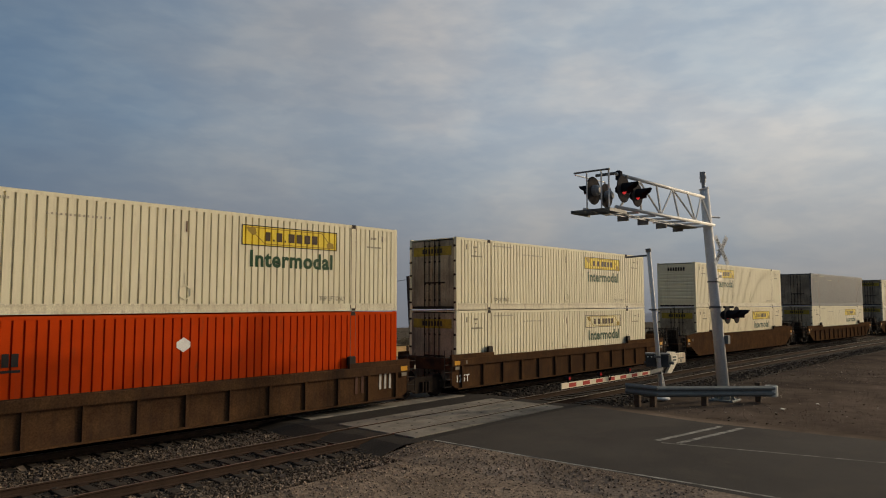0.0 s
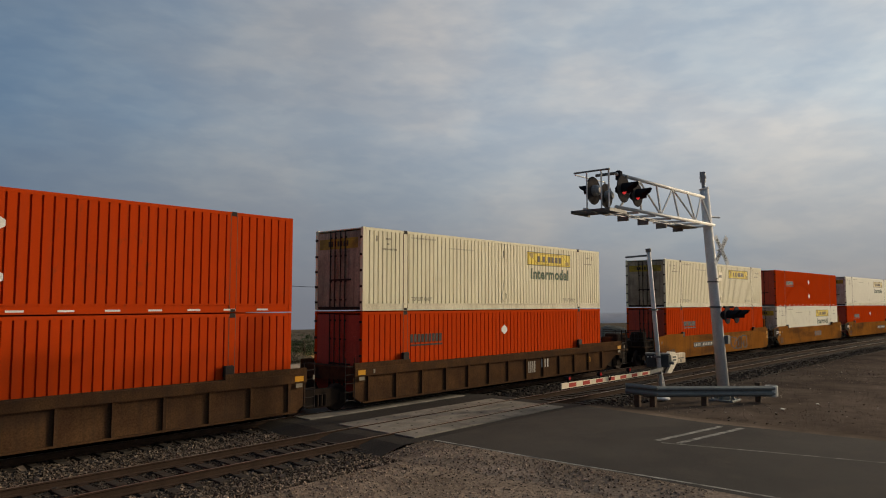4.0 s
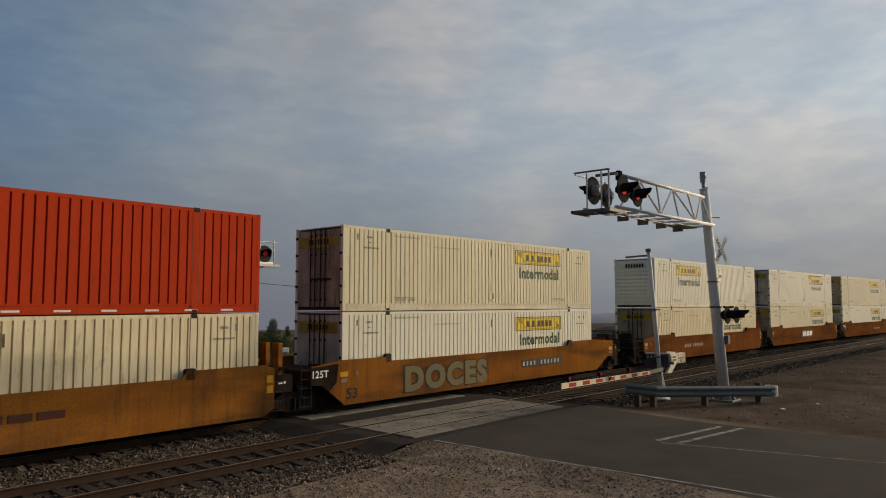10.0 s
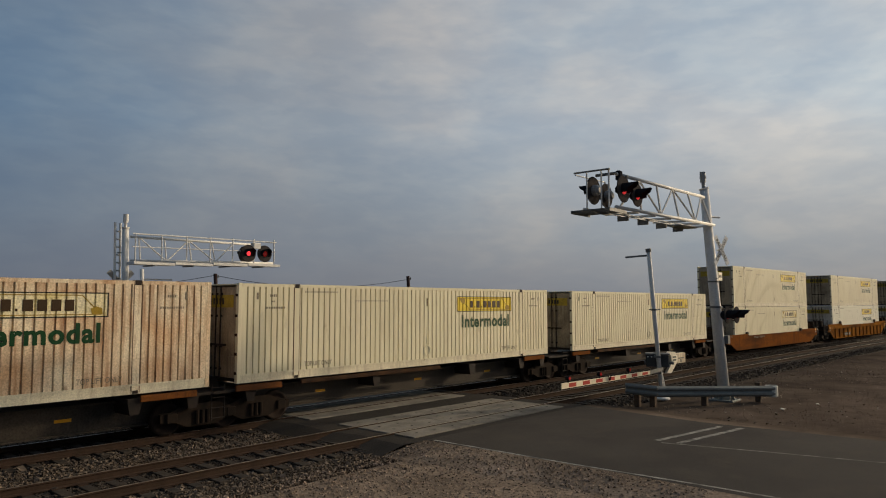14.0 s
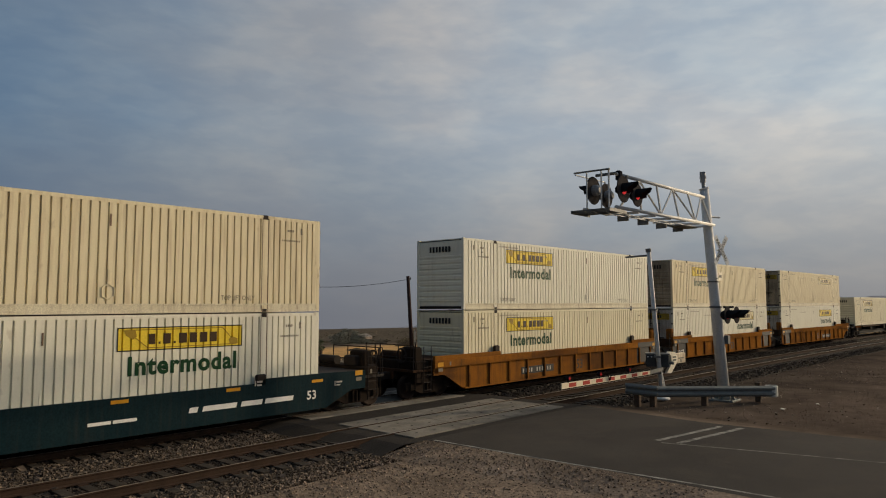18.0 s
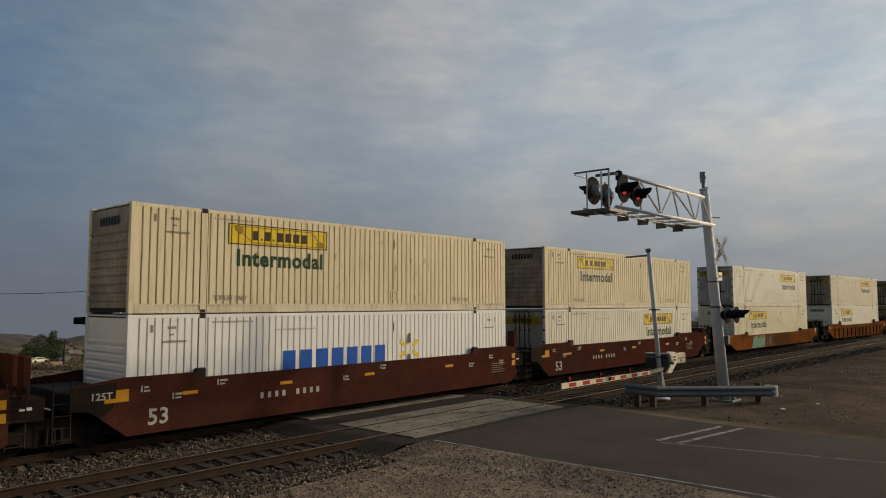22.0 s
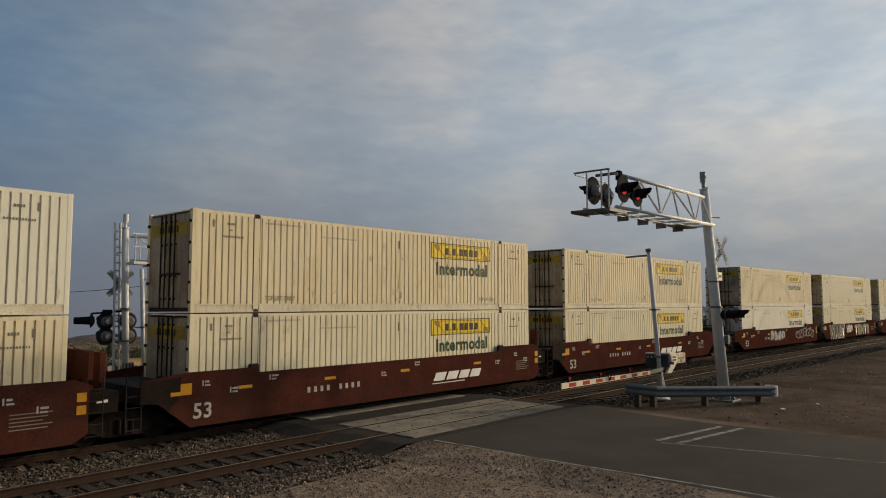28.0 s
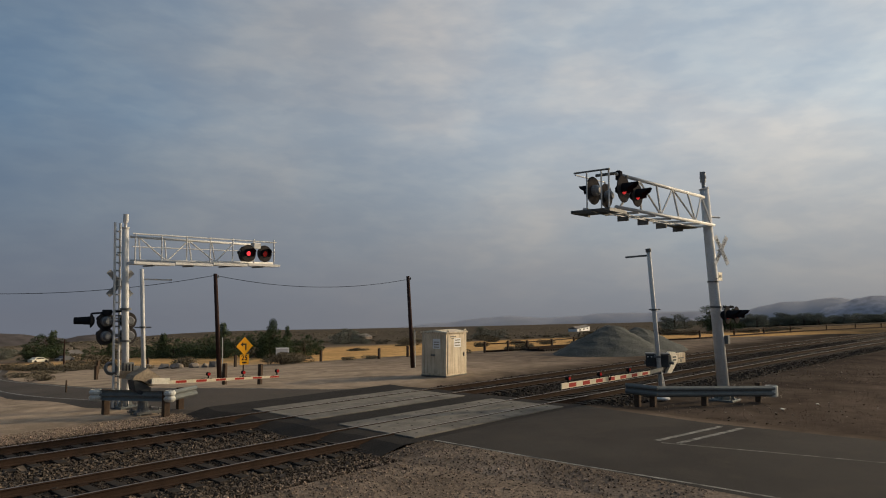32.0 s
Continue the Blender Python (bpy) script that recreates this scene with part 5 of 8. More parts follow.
CONSIST = [
    (92.0, "ribbed", BROWN_CAR, "car", "car", (C, "yellow", "doors"), (C, "yellow", "doors")),
    (68.3, "ribbed", BROWN_CAR, "car", "car", ("grey", "none", "doors"), (C, "yellow", "doors")),
    (44.4, "smooth", BROWN_CAR, "car", "car", (C, "yellow", "wall"), (B, "yellow", "doors")),
    (21.2, "ribbed", BROWN_CAR, "joint", "car", (C, "yellow", "doors"), (C, "faded", "doors")),
    (1.75, "ribbed", BROWN_CAR, "joint", "joint", (C, "yellow", "doors"), ("orange", "carrier", "doors")),
    (-17.4, "ribbed", BROWN_CAR, "car", "joint", (C, "yellow", "doors"), (W, "yellow", "doors")),
    (-40.75, "smooth", TAN_CAR, "joint", "car", (W, "faded", "doors"), ("orange", "carrier", "doors")),
    (-60.1, "smooth", TAN_CAR, "joint", "joint", ("orange", "carrier", "doors"), (W, "yellow", "doors")),
    (-79.45, "smooth", TAN_CAR, "car", "joint", (C, "plain", "doors"), ("orange", "carrier", "doors")),
    (-103.3, "ribbed", BROWN_CAR, "joint", "car", (C, "yellow", "doors"), ("orange", "carrier", "doors")),
    (-122.4, "ribbed", BROWN_CAR, "joint", "joint", ("orange", "carrier", "doors"), ("orange", "carrier", "doors")),
    (-141.6, "ribbed", BROWN_CAR, "car", "joint", ("orange", "carrier", "doors"), ("orange", "carrier", "doors")),
    (-162.5, "spine", RUST_CAR, "", "", (C, "yellow", "doors"), None),
    (-181.0, "spine", RUST_CAR, "", "", (C, "yellow", "wall"), None),
    (-201.55, "spine", RUST_CAR, "", "", (C, "yellow", "doors"), None),
    (-222.35, "smooth", RUST_CAR, "joint", "car", (C, "yellow", "doors"), (W, "yellow", "doors")),
    (-241.75, "smooth", RUST_CAR, "joint", "joint", (W, "bold", "doors"), (C, "yellow", "doors")),
    (-261.05, "smooth", RUST_CAR, "car", "joint", (W, "yellow", "wall"), (B, "yellow", "doors")),
    (-284.4, "smooth", TAN_CAR, "joint", "car", (C, "yellow", "doors"), (W, "yellow", "doors")),
    (-303.8, "smooth", TAN_CAR, "joint", "joint", ("red", "carrier", "doors"), (B, "faded", "wall")),
    (-323.1, "smooth", TAN_CAR, "car", "joint", (C, "yellow", "doors"), (W, "yellow", "doors")),
    (-346.45, "ribbed", TAN_CAR, "car", "car", (C, "yellow", "doors"), (W, "yellow", "doors")),
    (-369.8, "low", RUST_CAR, "car", "car", (C, "yellow", "doors"), (C, "faded", "doors")),
    (-390.8, "spine", RUST_CAR, "", "", (C, "yellow", "doors"), None),
    (-409.1, "spine", RUST_CAR, "", "", (C, "yellow", "doors"), None),
    (-426.15, "spine", RUST_CAR, "", "", ("rusty", "faded", "doors"), None),
    (-443.2, "spine", RUST_CAR, "", "", (C, "yellow", "doors"), None),
    (-460.35, "spine", RUST_CAR, "", "", (C, "faded", "wall"), None),
    (-481.4, "ribbed", TAN_CAR, "joint", "car", (B, "bare", "doors"), (W, "yellow", "doors")),
    (-500.8, "ribbed", TAN_CAR, "joint", "joint", (B, "yellow", "wall"), (W, "faded", "doors")),
    (-520.2, "ribbed", TAN_CAR, "car", "joint", (W, "yellow", "wall"), (C, "yellow", "wall")),
    (-543.6, "low", GREEN_CAR, "car", "car", (B, "yellow", "wall"), (W, "yellow", "doors")),
    (-566.9, "low", GREEN_CAR, "car", "car", (B, "yellow", "doors"), (C, "yellow", "doors")),
    (-590.2, "ribbed", RUST_CAR, "car", "car", (C, "yellow", "doors"), (W, "yellow", "wall")),
    (-613.5, "low", RUST_CAR, "car", "car", (W, "yellow", "doors"), (C, "yellow", "wall")),
    (-636.75, "smooth", OXIDE_CAR, "joint", "car", (B, "yellow", "wall"), (W, "yellow", "doors")),
    (-655.95, "smooth", OXIDE_CAR, "joint", "joint", (B, "yellow", "wall"), ("snow", "store", "wall")),
    (-675.25, "smooth", OXIDE_CAR, "car", "joint", (B, "yellow", "doors"), (C, "yellow", "doors")),
    (-696.15, "spine", RUST_CAR, "", "", (C, "faded", "doors"), None),
    (-716.6, "spine", RUST_CAR, "", "", (B, "half", "doors"), None),
    (-735.05, "spine", RUST_CAR, "", "", (B, "yellow", "doors"), None),
    (-755.95, "smooth", OXIDE_CAR, "joint", "car", (B, "faded", "doors"), (W, "faded", "doors")),
    (-775.3, "smooth", OXIDE_CAR, "joint", "joint", (C, "yellow", "doors"), (C, "yellow", "doors")),
    (-794.6, "smooth", OXIDE_CAR, "car", "joint", (B, "yellow", "doors"), (W, "yellow", "doors")),
    (-817.6, "smooth", OXIDE_CAR, "joint", "car", (B, "yellow", "doors"), (C, "yellow", "doors")),
    (-836.8, "smooth", OXIDE_CAR, "joint", "joint", (B, "yellow", "doors"), (C, "yellow", "doors")),
    (-856.1, "smooth", OXIDE_CAR, "car", "joint", (W, "yellow", "doors"), (B, "yellow", "doors")),
]
UPPER_Z, LOWER_Z, SPINE_Z = 3.294, 0.37, 1.25
TRAIN = []   # (thing, place of its middle along the train, height)


def place(proto_key, build, u, z):
    if proto_key not in PROTOS:
        PROTOS[proto_key] = ob = build()
    else:
        ob = copy_thing(PROTOS[proto_key], Matrix.Identity(4))
    TRAIN.append((ob, u, z))
    return ob


CARS = []
for i, (u, kind, paint, rear, front, upper, lower) in enumerate(CONSIST):
    mid = u + HALF
    if kind == "spine":
        car = place(("spine", paint.name), lambda: build_spine(paint), mid, 0.0)
        place(upper, lambda: build_container(*upper), mid, SPINE_Z)
    else:
        span = u - CONSIST[i + 1][0] if rear == "joint" else 23.3
        car = place((kind, paint.name, rear, front), lambda: build_well(kind, paint, rear, front, 19.32), mid, 0.0)
        place(upper, lambda: build_container(*upper), mid, UPPER_Z)
        place(lower, lambda: build_container(*lower), mid, LOWER_Z)
    CARS.append(car)


# ---------------------------------------------------------------- markings on the cars
SIDE = 1.476
SPRAY = {k: mat(k + "_spray_paint", c, None, 0.5, scale=3, fine=30, amount=0.3, bump=0.0) for k, c in
         {"cream": (0.50, 0.46, 0.34), "black": (0.02, 0.02, 0.02), "green": (0.03, 0.16, 0.10), "pink": (0.17, 0.055, 0.045), "olive": (0.135, 0.115, 0.055), "grey": (0.26, 0.26, 0.25), "pale": (0.40, 0.375, 0.30), "white": (0.55, 0.53, 0.48)}.items()}
BROWNINK = mat("brown_ink", (0.07, 0.03, 0.018), None, 0.5, scale=3, fine=40, amount=0.4, bump=0.0)
DULLINK = mat("dull_white_ink", (0.46, 0.44, 0.39), (0.26, 0.24, 0.21), 0.6, scale=4, fine=30, amount=0.7, bump=0.0)
by_place = {c[0]: ob for c, ob in zip(CONSIST, CARS)}


def slab(x0, x1, z0, z1, y=SIDE, t=0.006):
    return Geo().box(x0, x1, -y - t, -y + 0.002, z0, z1)


def number_bars(u, x0, x1, z0, z1, ink=None, plate=None, slant=0.0, y=SIDE, n=11):
    """A car's mark and number, as plain bars."""
    car, ink = by_place[u], DULLINK if ink in (None, WHITEINK) else ink
    if plate is not None:
        part("number_plate", slab(x0 - 0.08, x1 + 0.12, z0 - 0.07, z1 + 0.07, y), plate, car)
        y += 0.007
    g = Geo()
    w = (x1 - x0) / n
    for i in range(n):
        if i == 4:
            continue
        a = x0 + i * w
        g.prism([(a, z0), (a + 0.42 * w, z0), (a + 0.42 * w + slant, z1), (a + slant, z1)], -y - 0.007, -y + 0.001)
    part("number_bars", g, ink, car, "row of plain bars in place of the car number", kind="stuff")


def size_mark(u, x, z, h, ink, body="53", y=SIDE + 0.006, width=None):
    lettering("lettering", body, x, z, h, ink, by_place[u], width, 0.02, -y, label=f"painted lettering that reads {body}")


def blocks(u, spans, z0, z1, ink, slant=0.0, y=SIDE, label="plain blocks in place of a wordmark"):
    g = Geo()
    for a, b in spans:
        g.prism([(a, z0), (b, z0), (b + slant, z1), (a + slant, z1)], -y - 0.007, -y + 0.001)
    part("wordmark", g, ink, by_place[u], label, kind="stuff")


def reflectors(u, xs, z=1.15, ink=None, y=SIDE):
    for x in xs:
        part("reflector", shared(("reflector", y), lambda: slab(-0.22, 0.22, -0.045, 0.045, y), ink or CHALK), ink or CHALK, by_place[u], m=Matrix.Translation((x, 0, z)))


def small_marks(u, xs, z=1.2, y=SIDE):
    for k, x in enumerate(xs):
        part("stencil_mark", shared(("stencil", k % 3, y), lambda: slab(0, 0.04, 0, 0.16, y).add(slab(0.08, 0.2 + 0.06 * (k % 3), 0.09, 0.145, y).v, slab(0, 1, 0, 1).f).add(slab(0.08, 0.24, 0.0, 0.045, y).v, slab(0, 1, 0, 1).f), DULLINK), DULLINK, by_place[u],
             m=Matrix.Translation((x, 0, z - 0.25 * (k % 2))), kind="stuff")


def blob(cx, cz, rx, rz, rng, y, n=18, rough=0.22):
    ph = rng.random(4) * 6.28
    pts = []
    for k in range(n):
        a = 2 * math.pi * k / n
        r = 1 + rough * (math.sin(2 * a + ph[0]) + 0.7 * math.sin(3 * a + ph[1]) + 0.4 * math.sin(5 * a + ph[2])) / 1.6
        sq = 1 / max(abs(math.cos(a)), abs(math.sin(a))) ** 0.6
        pts.append((cx + rx * r * sq * math.cos(a), cz + rz * r * sq * math.sin(a)))
    return Geo().prism(pts, -y - 0.002, -y)


def jag(cx, cz, rx, rz, rng, y, n=11):
    """A jagged shape with spurs, leaning one way."""
    pts, lean = [], rng.uniform(-0.35, 0.35)
    for k in range(n):
        a = 2 * math.pi * (k + 0.25 * rng.uniform(-1, 1)) / n
        r = (0.72 if k % 2 else 1.12) * (1 + 0.16 * rng.uniform(-1, 1))
        sq = 1 / max(abs(math.cos(a)), abs(math.sin(a))) ** 0.7
        dz = rz * r * sq * math.sin(a)
        pts.append((cx + rx * r * sq * math.cos(a) + lean * dz, cz + max(-1.1 * rz, min(1.1 * rz, dz))))
    return Geo().prism(pts, -y - 0.002, -y)


def graffiti(u, x0, x1, z0, z1, n, fill, edge, seed, stroke=None, label="spray-painted tag of swollen letters", wild=False):
    """A tag of n rounded shapes with outlines; no letters."""
    rng = np.random.default_rng(seed)
    w, h, cz = (x1 - x0) / n, (z1 - z0) / 2, (z0 + z1) / 2
    for i in range(n):
        cx = x0 + (i + 0.5) * w
        dz = 0.06 * rng.normal()
        k = rng.integers(1 << 30)
        shape = jag if wild else blob
        o = part("tag_outline", shape(cx, cz + dz, 0.56 * w, 0.92 * h, np.random.default_rng(k), SIDE + 0.004 + 0.0004 * (i % 2)), edge, by_place[u], label)
        part("tag_fill", shape(cx, cz + dz, (0.44 if wild else 0.45) * w, 0.76 * h, np.random.default_rng(k), SIDE + 0.008 + 0.0004 * (i % 2)), fill, o)
        if wild:
            for _ in range(2):
                q = Geo()
                sx, sz, sl = cx + 0.22 * w * rng.normal(), cz + dz + 0.3 * h * rng.normal(), rng.uniform(-0.25, 0.25)
                q.prism([(sx, sz - 0.25 * h), (sx + 0.06 * w, sz - 0.25 * h), (sx + 0.06 * w + sl * w, sz + 0.25 * h), (sx + sl * w, sz + 0.25 * h)], -SIDE - 0.0118, -SIDE - 0.0110)
                part("tag_stroke", q, stroke or edge, o)
        g = Geo()
        a = rng.uniform(-0.5, 0.5)
        px_, pz_ = cx + 0.1 * w * rng.normal(), cz + dz + 0.2 * h * rng.normal()
        g.prism([(px_ - 0.16 * w, pz_ - 0.3 * h), (px_ - 0.02 * w, pz_ - 0.38 * h), (px_ + 0.12 * w + a * 0.2 * w, pz_ + 0.3 * h), (px_ - 0.04 * w + a * 0.2 * w, pz_ + 0.4 * h)], -SIDE - 0.013, -SIDE - 0.012)
        part("tag_stroke", g, stroke or edge, o)


def tag_word(u, x0, x1, z0, z1, body, fill, edge, label, fat=0.03, shift=(0.0, 0.0)):
    """A sprayed word: fat outline behind, fill before it."""
    h, w = z1 - z0, x1 - x0
    o = part("tag_outline", text_mesh(body, h, edge, fat + 0.035, 0.0, w * 1.03), edge, by_place[u], label, Matrix.Translation((x0 - 0.015 * w + shift[0], -SIDE - 0.004, z0 + shift[1])))
    part("tag_fill", text_mesh(body, h, fill, fat, 0.0, w), fill, by_place[u], "", Matrix.Translation((x0, -SIDE - 0.008, z0)))


size_mark(21.2, -8.2, 0.5, 0.26, WHITEINK, "125T", 1.43)
number_bars(1.75, 6.0, 6.8, 0.55, 1.15, BROWNINK, None, y=1.43, n=3)
number_bars(1.75, 7.1, 7.8, 0.6, 1.15, WHITEINK, None, y=1.43, n=3)
number_bars(-17.4, -5.86, -4.27, 0.82, 0.98, y=1.495)
size_mark(-40.75, -7.95, 0.42, 0.38, INK)
number_bars(-40.75, 1.95, 4.7, 0.88, 1.03, WHITEINK, INK)
size_mark(-40.75, -8.92, 1.15, 0.2, WHITEINK, "125T")
blocks(-60.1, ((0.5, 1.0), (1.12, 1.62), (1.75, 2.34)), 0.7, 1.1, BROWNINK)
size_mark(-60.1, -7.95, 0.42, 0.38, INK)
size_mark(-60.1, -8.92, 1.15, 0.2, WHITEINK, "125T")
size_mark(-655.95, -8.95, 1.2, 0.17, DULLINK, "125T")
size_mark(-79.45, -8.0, 0.43, 0.38, INK)
number_bars(-79.45, -4.7, -1.85, 0.86, 1.03, WHITEINK, INK)
graffiti(-79.45, 1.3, 4.2, 0.36, 1.28, 3, TAN_CAR, SPRAY["black"], 21, label="black outlined spray-painted tag")
number_bars(-103.3, 2.5, 3.2, 0.68, 1.04, n=3, y=1.43)
number_bars(-103.3, 1.5, 2.1, 0.5, 1.0, n=4, y=1.43)
size_mark(-103.3, 6.5, 0.66, 0.24, CHALK, "53", 1.43)
size_mark(-222.35, -8.75, 1.2, 0.22, WHITEINK, "125T")
number_bars(-222.35, 1.8, 4.2, 0.78, 0.95, slant=0.05)
part("wordmark_plate", slab(-1.5, 1.36, 0.66, 1.24), INK, by_place[-241.75])
blocks(-241.75, ((-1.25, -0.55), (-0.35, 0.3), (0.45, 1.1)), 0.76, 1.14, WHITEINK, 0.1, SIDE + 0.007)
number_bars(-261.05, -4.7, -1.95, 0.86, 1.05, slant=0.06)
size_mark(-284.4, -8.0, 0.44, 0.33, INK)
size_mark(-284.4, -9.4, 1.2, 0.22, WHITEINK, "125T")
tag_word(-284.4, -5.3, -0.6, 0.46, 1.26, "DOCES", SPRAY["olive"], SPRAY["black"], "olive bubble-lettered spray-painted tag with dark outlines", 0.06)
number_bars(-284.4, 1.9, 4.9, 0.84, 1.02, WHITEINK, INK)
size_mark(-303.8, -7.95, 0.44, 0.33, INK)
blocks(-303.8, ((0.9, 1.4), (1.5, 2.0), (2.1, 2.7)), 0.9, 1.08, BROWNINK)
graffiti(-323.1, 5.0, 6.6, 0.85, 1.2, 3, TAN_CAR, SPRAY["black"], 33, label="small black scribbled tag")
number_bars(-323.1, -4.4, -1.35, 0.80, 0.97, WHITEINK, INK)
size_mark(-323.1, -8.0, 0.47, 0.33, INK)
number_bars(-346.45, -5.3, -3.25, 0.50, 0.64, WHITEINK, INK, y=1.43)
size_mark(-481.4, 0.35, 0.46, 0.42, BROWNINK, "53", 1.43)
number_bars(-481.4, 1.85, 4.2, 0.50, 0.66, WHITEINK, INK, 0.05, y=1.43)
part("end_patch", slab(-8.5, -7.0, 0.32, 1.12, 1.43), INK, by_place[-500.8], "black painted end panel")
size_mark(-500.8, -8.0, 0.44, 0.30, WHITEINK, "125T", 1.505)
size_mark(-500.8, 0.35, 0.44, 0.42, INK, "53", 1.43)
part("end_patch", slab(6.5, 8.5, 0.32, 1.12, 1.43), INK, by_place[-520.2], "black painted end panel")
number_bars(-520.2, -4.3, -2.0, 0.55, 0.72, WHITEINK, INK, y=1.43)
size_mark(-520.2, 0.1, 0.44, 0.42, INK, "53", 1.43)
for u in (-543.6, -566.9):
    number_bars(u, -4.65, -3.05, 0.97, 1.12, n=9)
    blocks(u, ((3.55, 3.8), (3.95, 5.0), (5.15, 5.85), (5.95, 6.95)), 0.62, 0.76, WHITEINK, 0.04)
    blocks(u, ((0.95, 1.5), (1.55, 2.15)), 0.60, 0.68, WHITEINK, 0.0, label="small plain bars of an address line")
    blocks(u, ((-6.4, -5.2),), 0.66, 0.76, WHITEINK, 0.0)
    part("emblem", blob(-6.75, 0.72, 0.14, 0.14, np.random.default_rng(2), SIDE), WHITEINK, by_place[u], "pale round emblem")
    size_mark(u, 7.5, 0.58, 0.26, WHITEINK)
    reflectors(u, (-5.6, -1.55, 1.7, 4.9, 7.9), 1.12)
    reflectors(u, (-7.8,), 0.9)
    small_marks(u, (-9.1, -7.4, -6.7, -1.5, 5.6, 8.6), 1.15)
blocks(-613.5, ((-5.4, -2.9),), 0.29, 0.98, SPRAY["green"], 0.3, label="green spray-painted patch")
number_bars(-613.5, -5.0, -2.7, 1.0, 1.14, n=10, slant=0.03)
blocks(-613.5, ((-2.3, -2.2), (-2.0, -1.88), (-1.7, -1.55), (-1.4, -1.3), (-1.1, -0.98)), 0.45, 1.05, SPRAY["black"], 0.12, label="dark scratchy spray-painted strokes")
number_bars(-369.8, -4.9, -2.8, 1.0, 1.14, FAINT, n=10)
for u in (-636.75, -655.95, -675.25, -817.6, -836.8, -856.1, -794.6):
    size_mark(u, -8.0 if u < -700 else -7.55, 0.46, 0.40, DULLINK)
    number_bars(u, -4.2, -1.9 if u != -794.6 else -3.1, 0.79, 0.96, n=9)
    reflectors(u, (-6.4, -3.3, 0.1, 4.2), 1.17)
    small_marks(u, (-7.75, -6.9, -5.6, -1.05, 0.6, 5.4, 6.7, 7.4), 1.3)
for u in (-675.25,):
    graffiti(u, 0.6, 2.0, 0.75, 1.2, 3, OXIDE_CAR, SPRAY["grey"], 41, label="thin grey scribbled tag")
for u in (-817.6, -836.8, -856.1):
    blocks(u, ((1.6, 2.2), (2.32, 2.92), (3.04, 3.6), (3.72, 4.3)), 0.66, 0.96, WHITEINK, 0.16)
    blocks(u, ((1.55, 3.4),), 0.55, 0.58, WHITEINK)
tag_word(-755.95, -6.2, 2.5, 0.42, 1.34, "ERAWBAYEA", SPRAY["pale"], SPRAY["black"], "huge pale block-lettered spray-painted tag that reads ERAWBAYEA", 0.02)
number_bars(-755.95, 3.1, 4.9, 0.78, 0.95, n=8)
reflectors(-755.95, (2.9, 8.6), 1.2)
tag_word(-775.3, -7.2, -2.6, 0.38, 1.38, "WART", SPRAY["black"], SPRAY["cream"], "black spray-painted tag edged in cream that reads WART", 0.075, (0.07, -0.03))
tag_word(-775.3, -1.8, 0.1, 0.74, 1.36, "HB9", SPRAY["white"], SPRAY["grey"], "white swollen spray-painted tag that reads HB9", 0.05)
tag_word(-775.3, 0.95, 5.85, 0.45, 1.30, "TENTS", SPRAY["olive"], SPRAY["grey"], "olive spray-painted tag that reads TENTS", 0.04)
size_mark(-775.3, -8.95, 1.22, 0.2, DULLINK, "125T")
graffiti(-794.6, -3.0, 0.2, 0.6, 1.40, 4, SPRAY["grey"], SPRAY["black"], 17, label="faded grey and black spray-painted tag")
graffiti(-794.6, 3.0, 7.4, 0.6, 1.30, 5, OXIDE_CAR, SPRAY["grey"], 18, label="thin grey scribbled tag")

# how far the train has run, second by second
RUN = [(0, 0.0), (1, 29.75), (2, 59.6), (3, 89.57), (6, 179.56), (7, 209.56), (8, 239.6), (9, 269.66), (10, 299.78), (11, 329.92), (12, 360.11), (13, 390.29),
       (16, 481.09), (17, 511.44), (18, 541.84), (19, 573.16), (20, 603.55), (21, 633.9), (22, 664.2), (23, 694.57), (24, 724.98), (25, 755.46), (26, 785.98),
       (28.5, 861.95), (29, 877.2), (30, 907.7), (31, 938.2), (32, 968.7)]


def motions():
    ts = [0.5 * i for i in range(65)]
    run = np.interp(ts, [a for a, _ in RUN], [b for _, b in RUN])
    for ob, u, z in TRAIN:
        walk(ob, [(t, track_pose(u + float(d), 0.0, z)) for t, d in zip(ts, run)])


# ---------------------------------------------------------------- crossing furniture
class Fixed:
    """A still thing whose parts are given in world places; its Empty stands at its base."""

    def __init__(self, name, label, category, base, group="", kind=""):
        self.base = Vector(base)
        self.e = thing(name, label, category, Matrix.Translation(self.base), group, kind)
        self.back = Matrix.Translation(-self.base)

    def part(self, name, geo, material, label="", smooth=False):
        return part(name, geo, material, self.e, label, self.back, smooth)

    def sub(self, name, geo, material, parent, label="", smooth=False):
        return part(name, geo, material, parent, label, None, smooth)


RED_LIT = glow("lit_red_lens", (1.0, 0.06, 0.07), 1.1, (0.4, 0.01, 0.01))
RED_MID = glow("half_lit_red_lens", (1.0, 0.06, 0.06), 0.45, (0.3, 0.01, 0.01))
RED_DIM = glow("dim_red_lens", (0.9, 0.05, 0.04), 0.10, (0.25, 0.01, 0.01))
LENS_DARK = mat("unlit_red_lens", (0.09, 0.008, 0.008), None, 0.2, scale=4, fine=30, amount=0.2, bump=0.0)
COVER = mat("lamp_cover", (0.13, 0.135, 0.14), None, 0.6, scale=4, fine=30, amount=0.5, bump=0.0)
DISC = mat("dusty_black_disc", (0.050, 0.046, 0.045), None, 0.8, spec=0.0, scale=4, fine=30, amount=0.5, bump=0.0)
DISC_BACK = mat("disc_back", (0.26, 0.265, 0.265), None, 0.5, scale=4, fine=30, amount=0.4, bump=0.0)
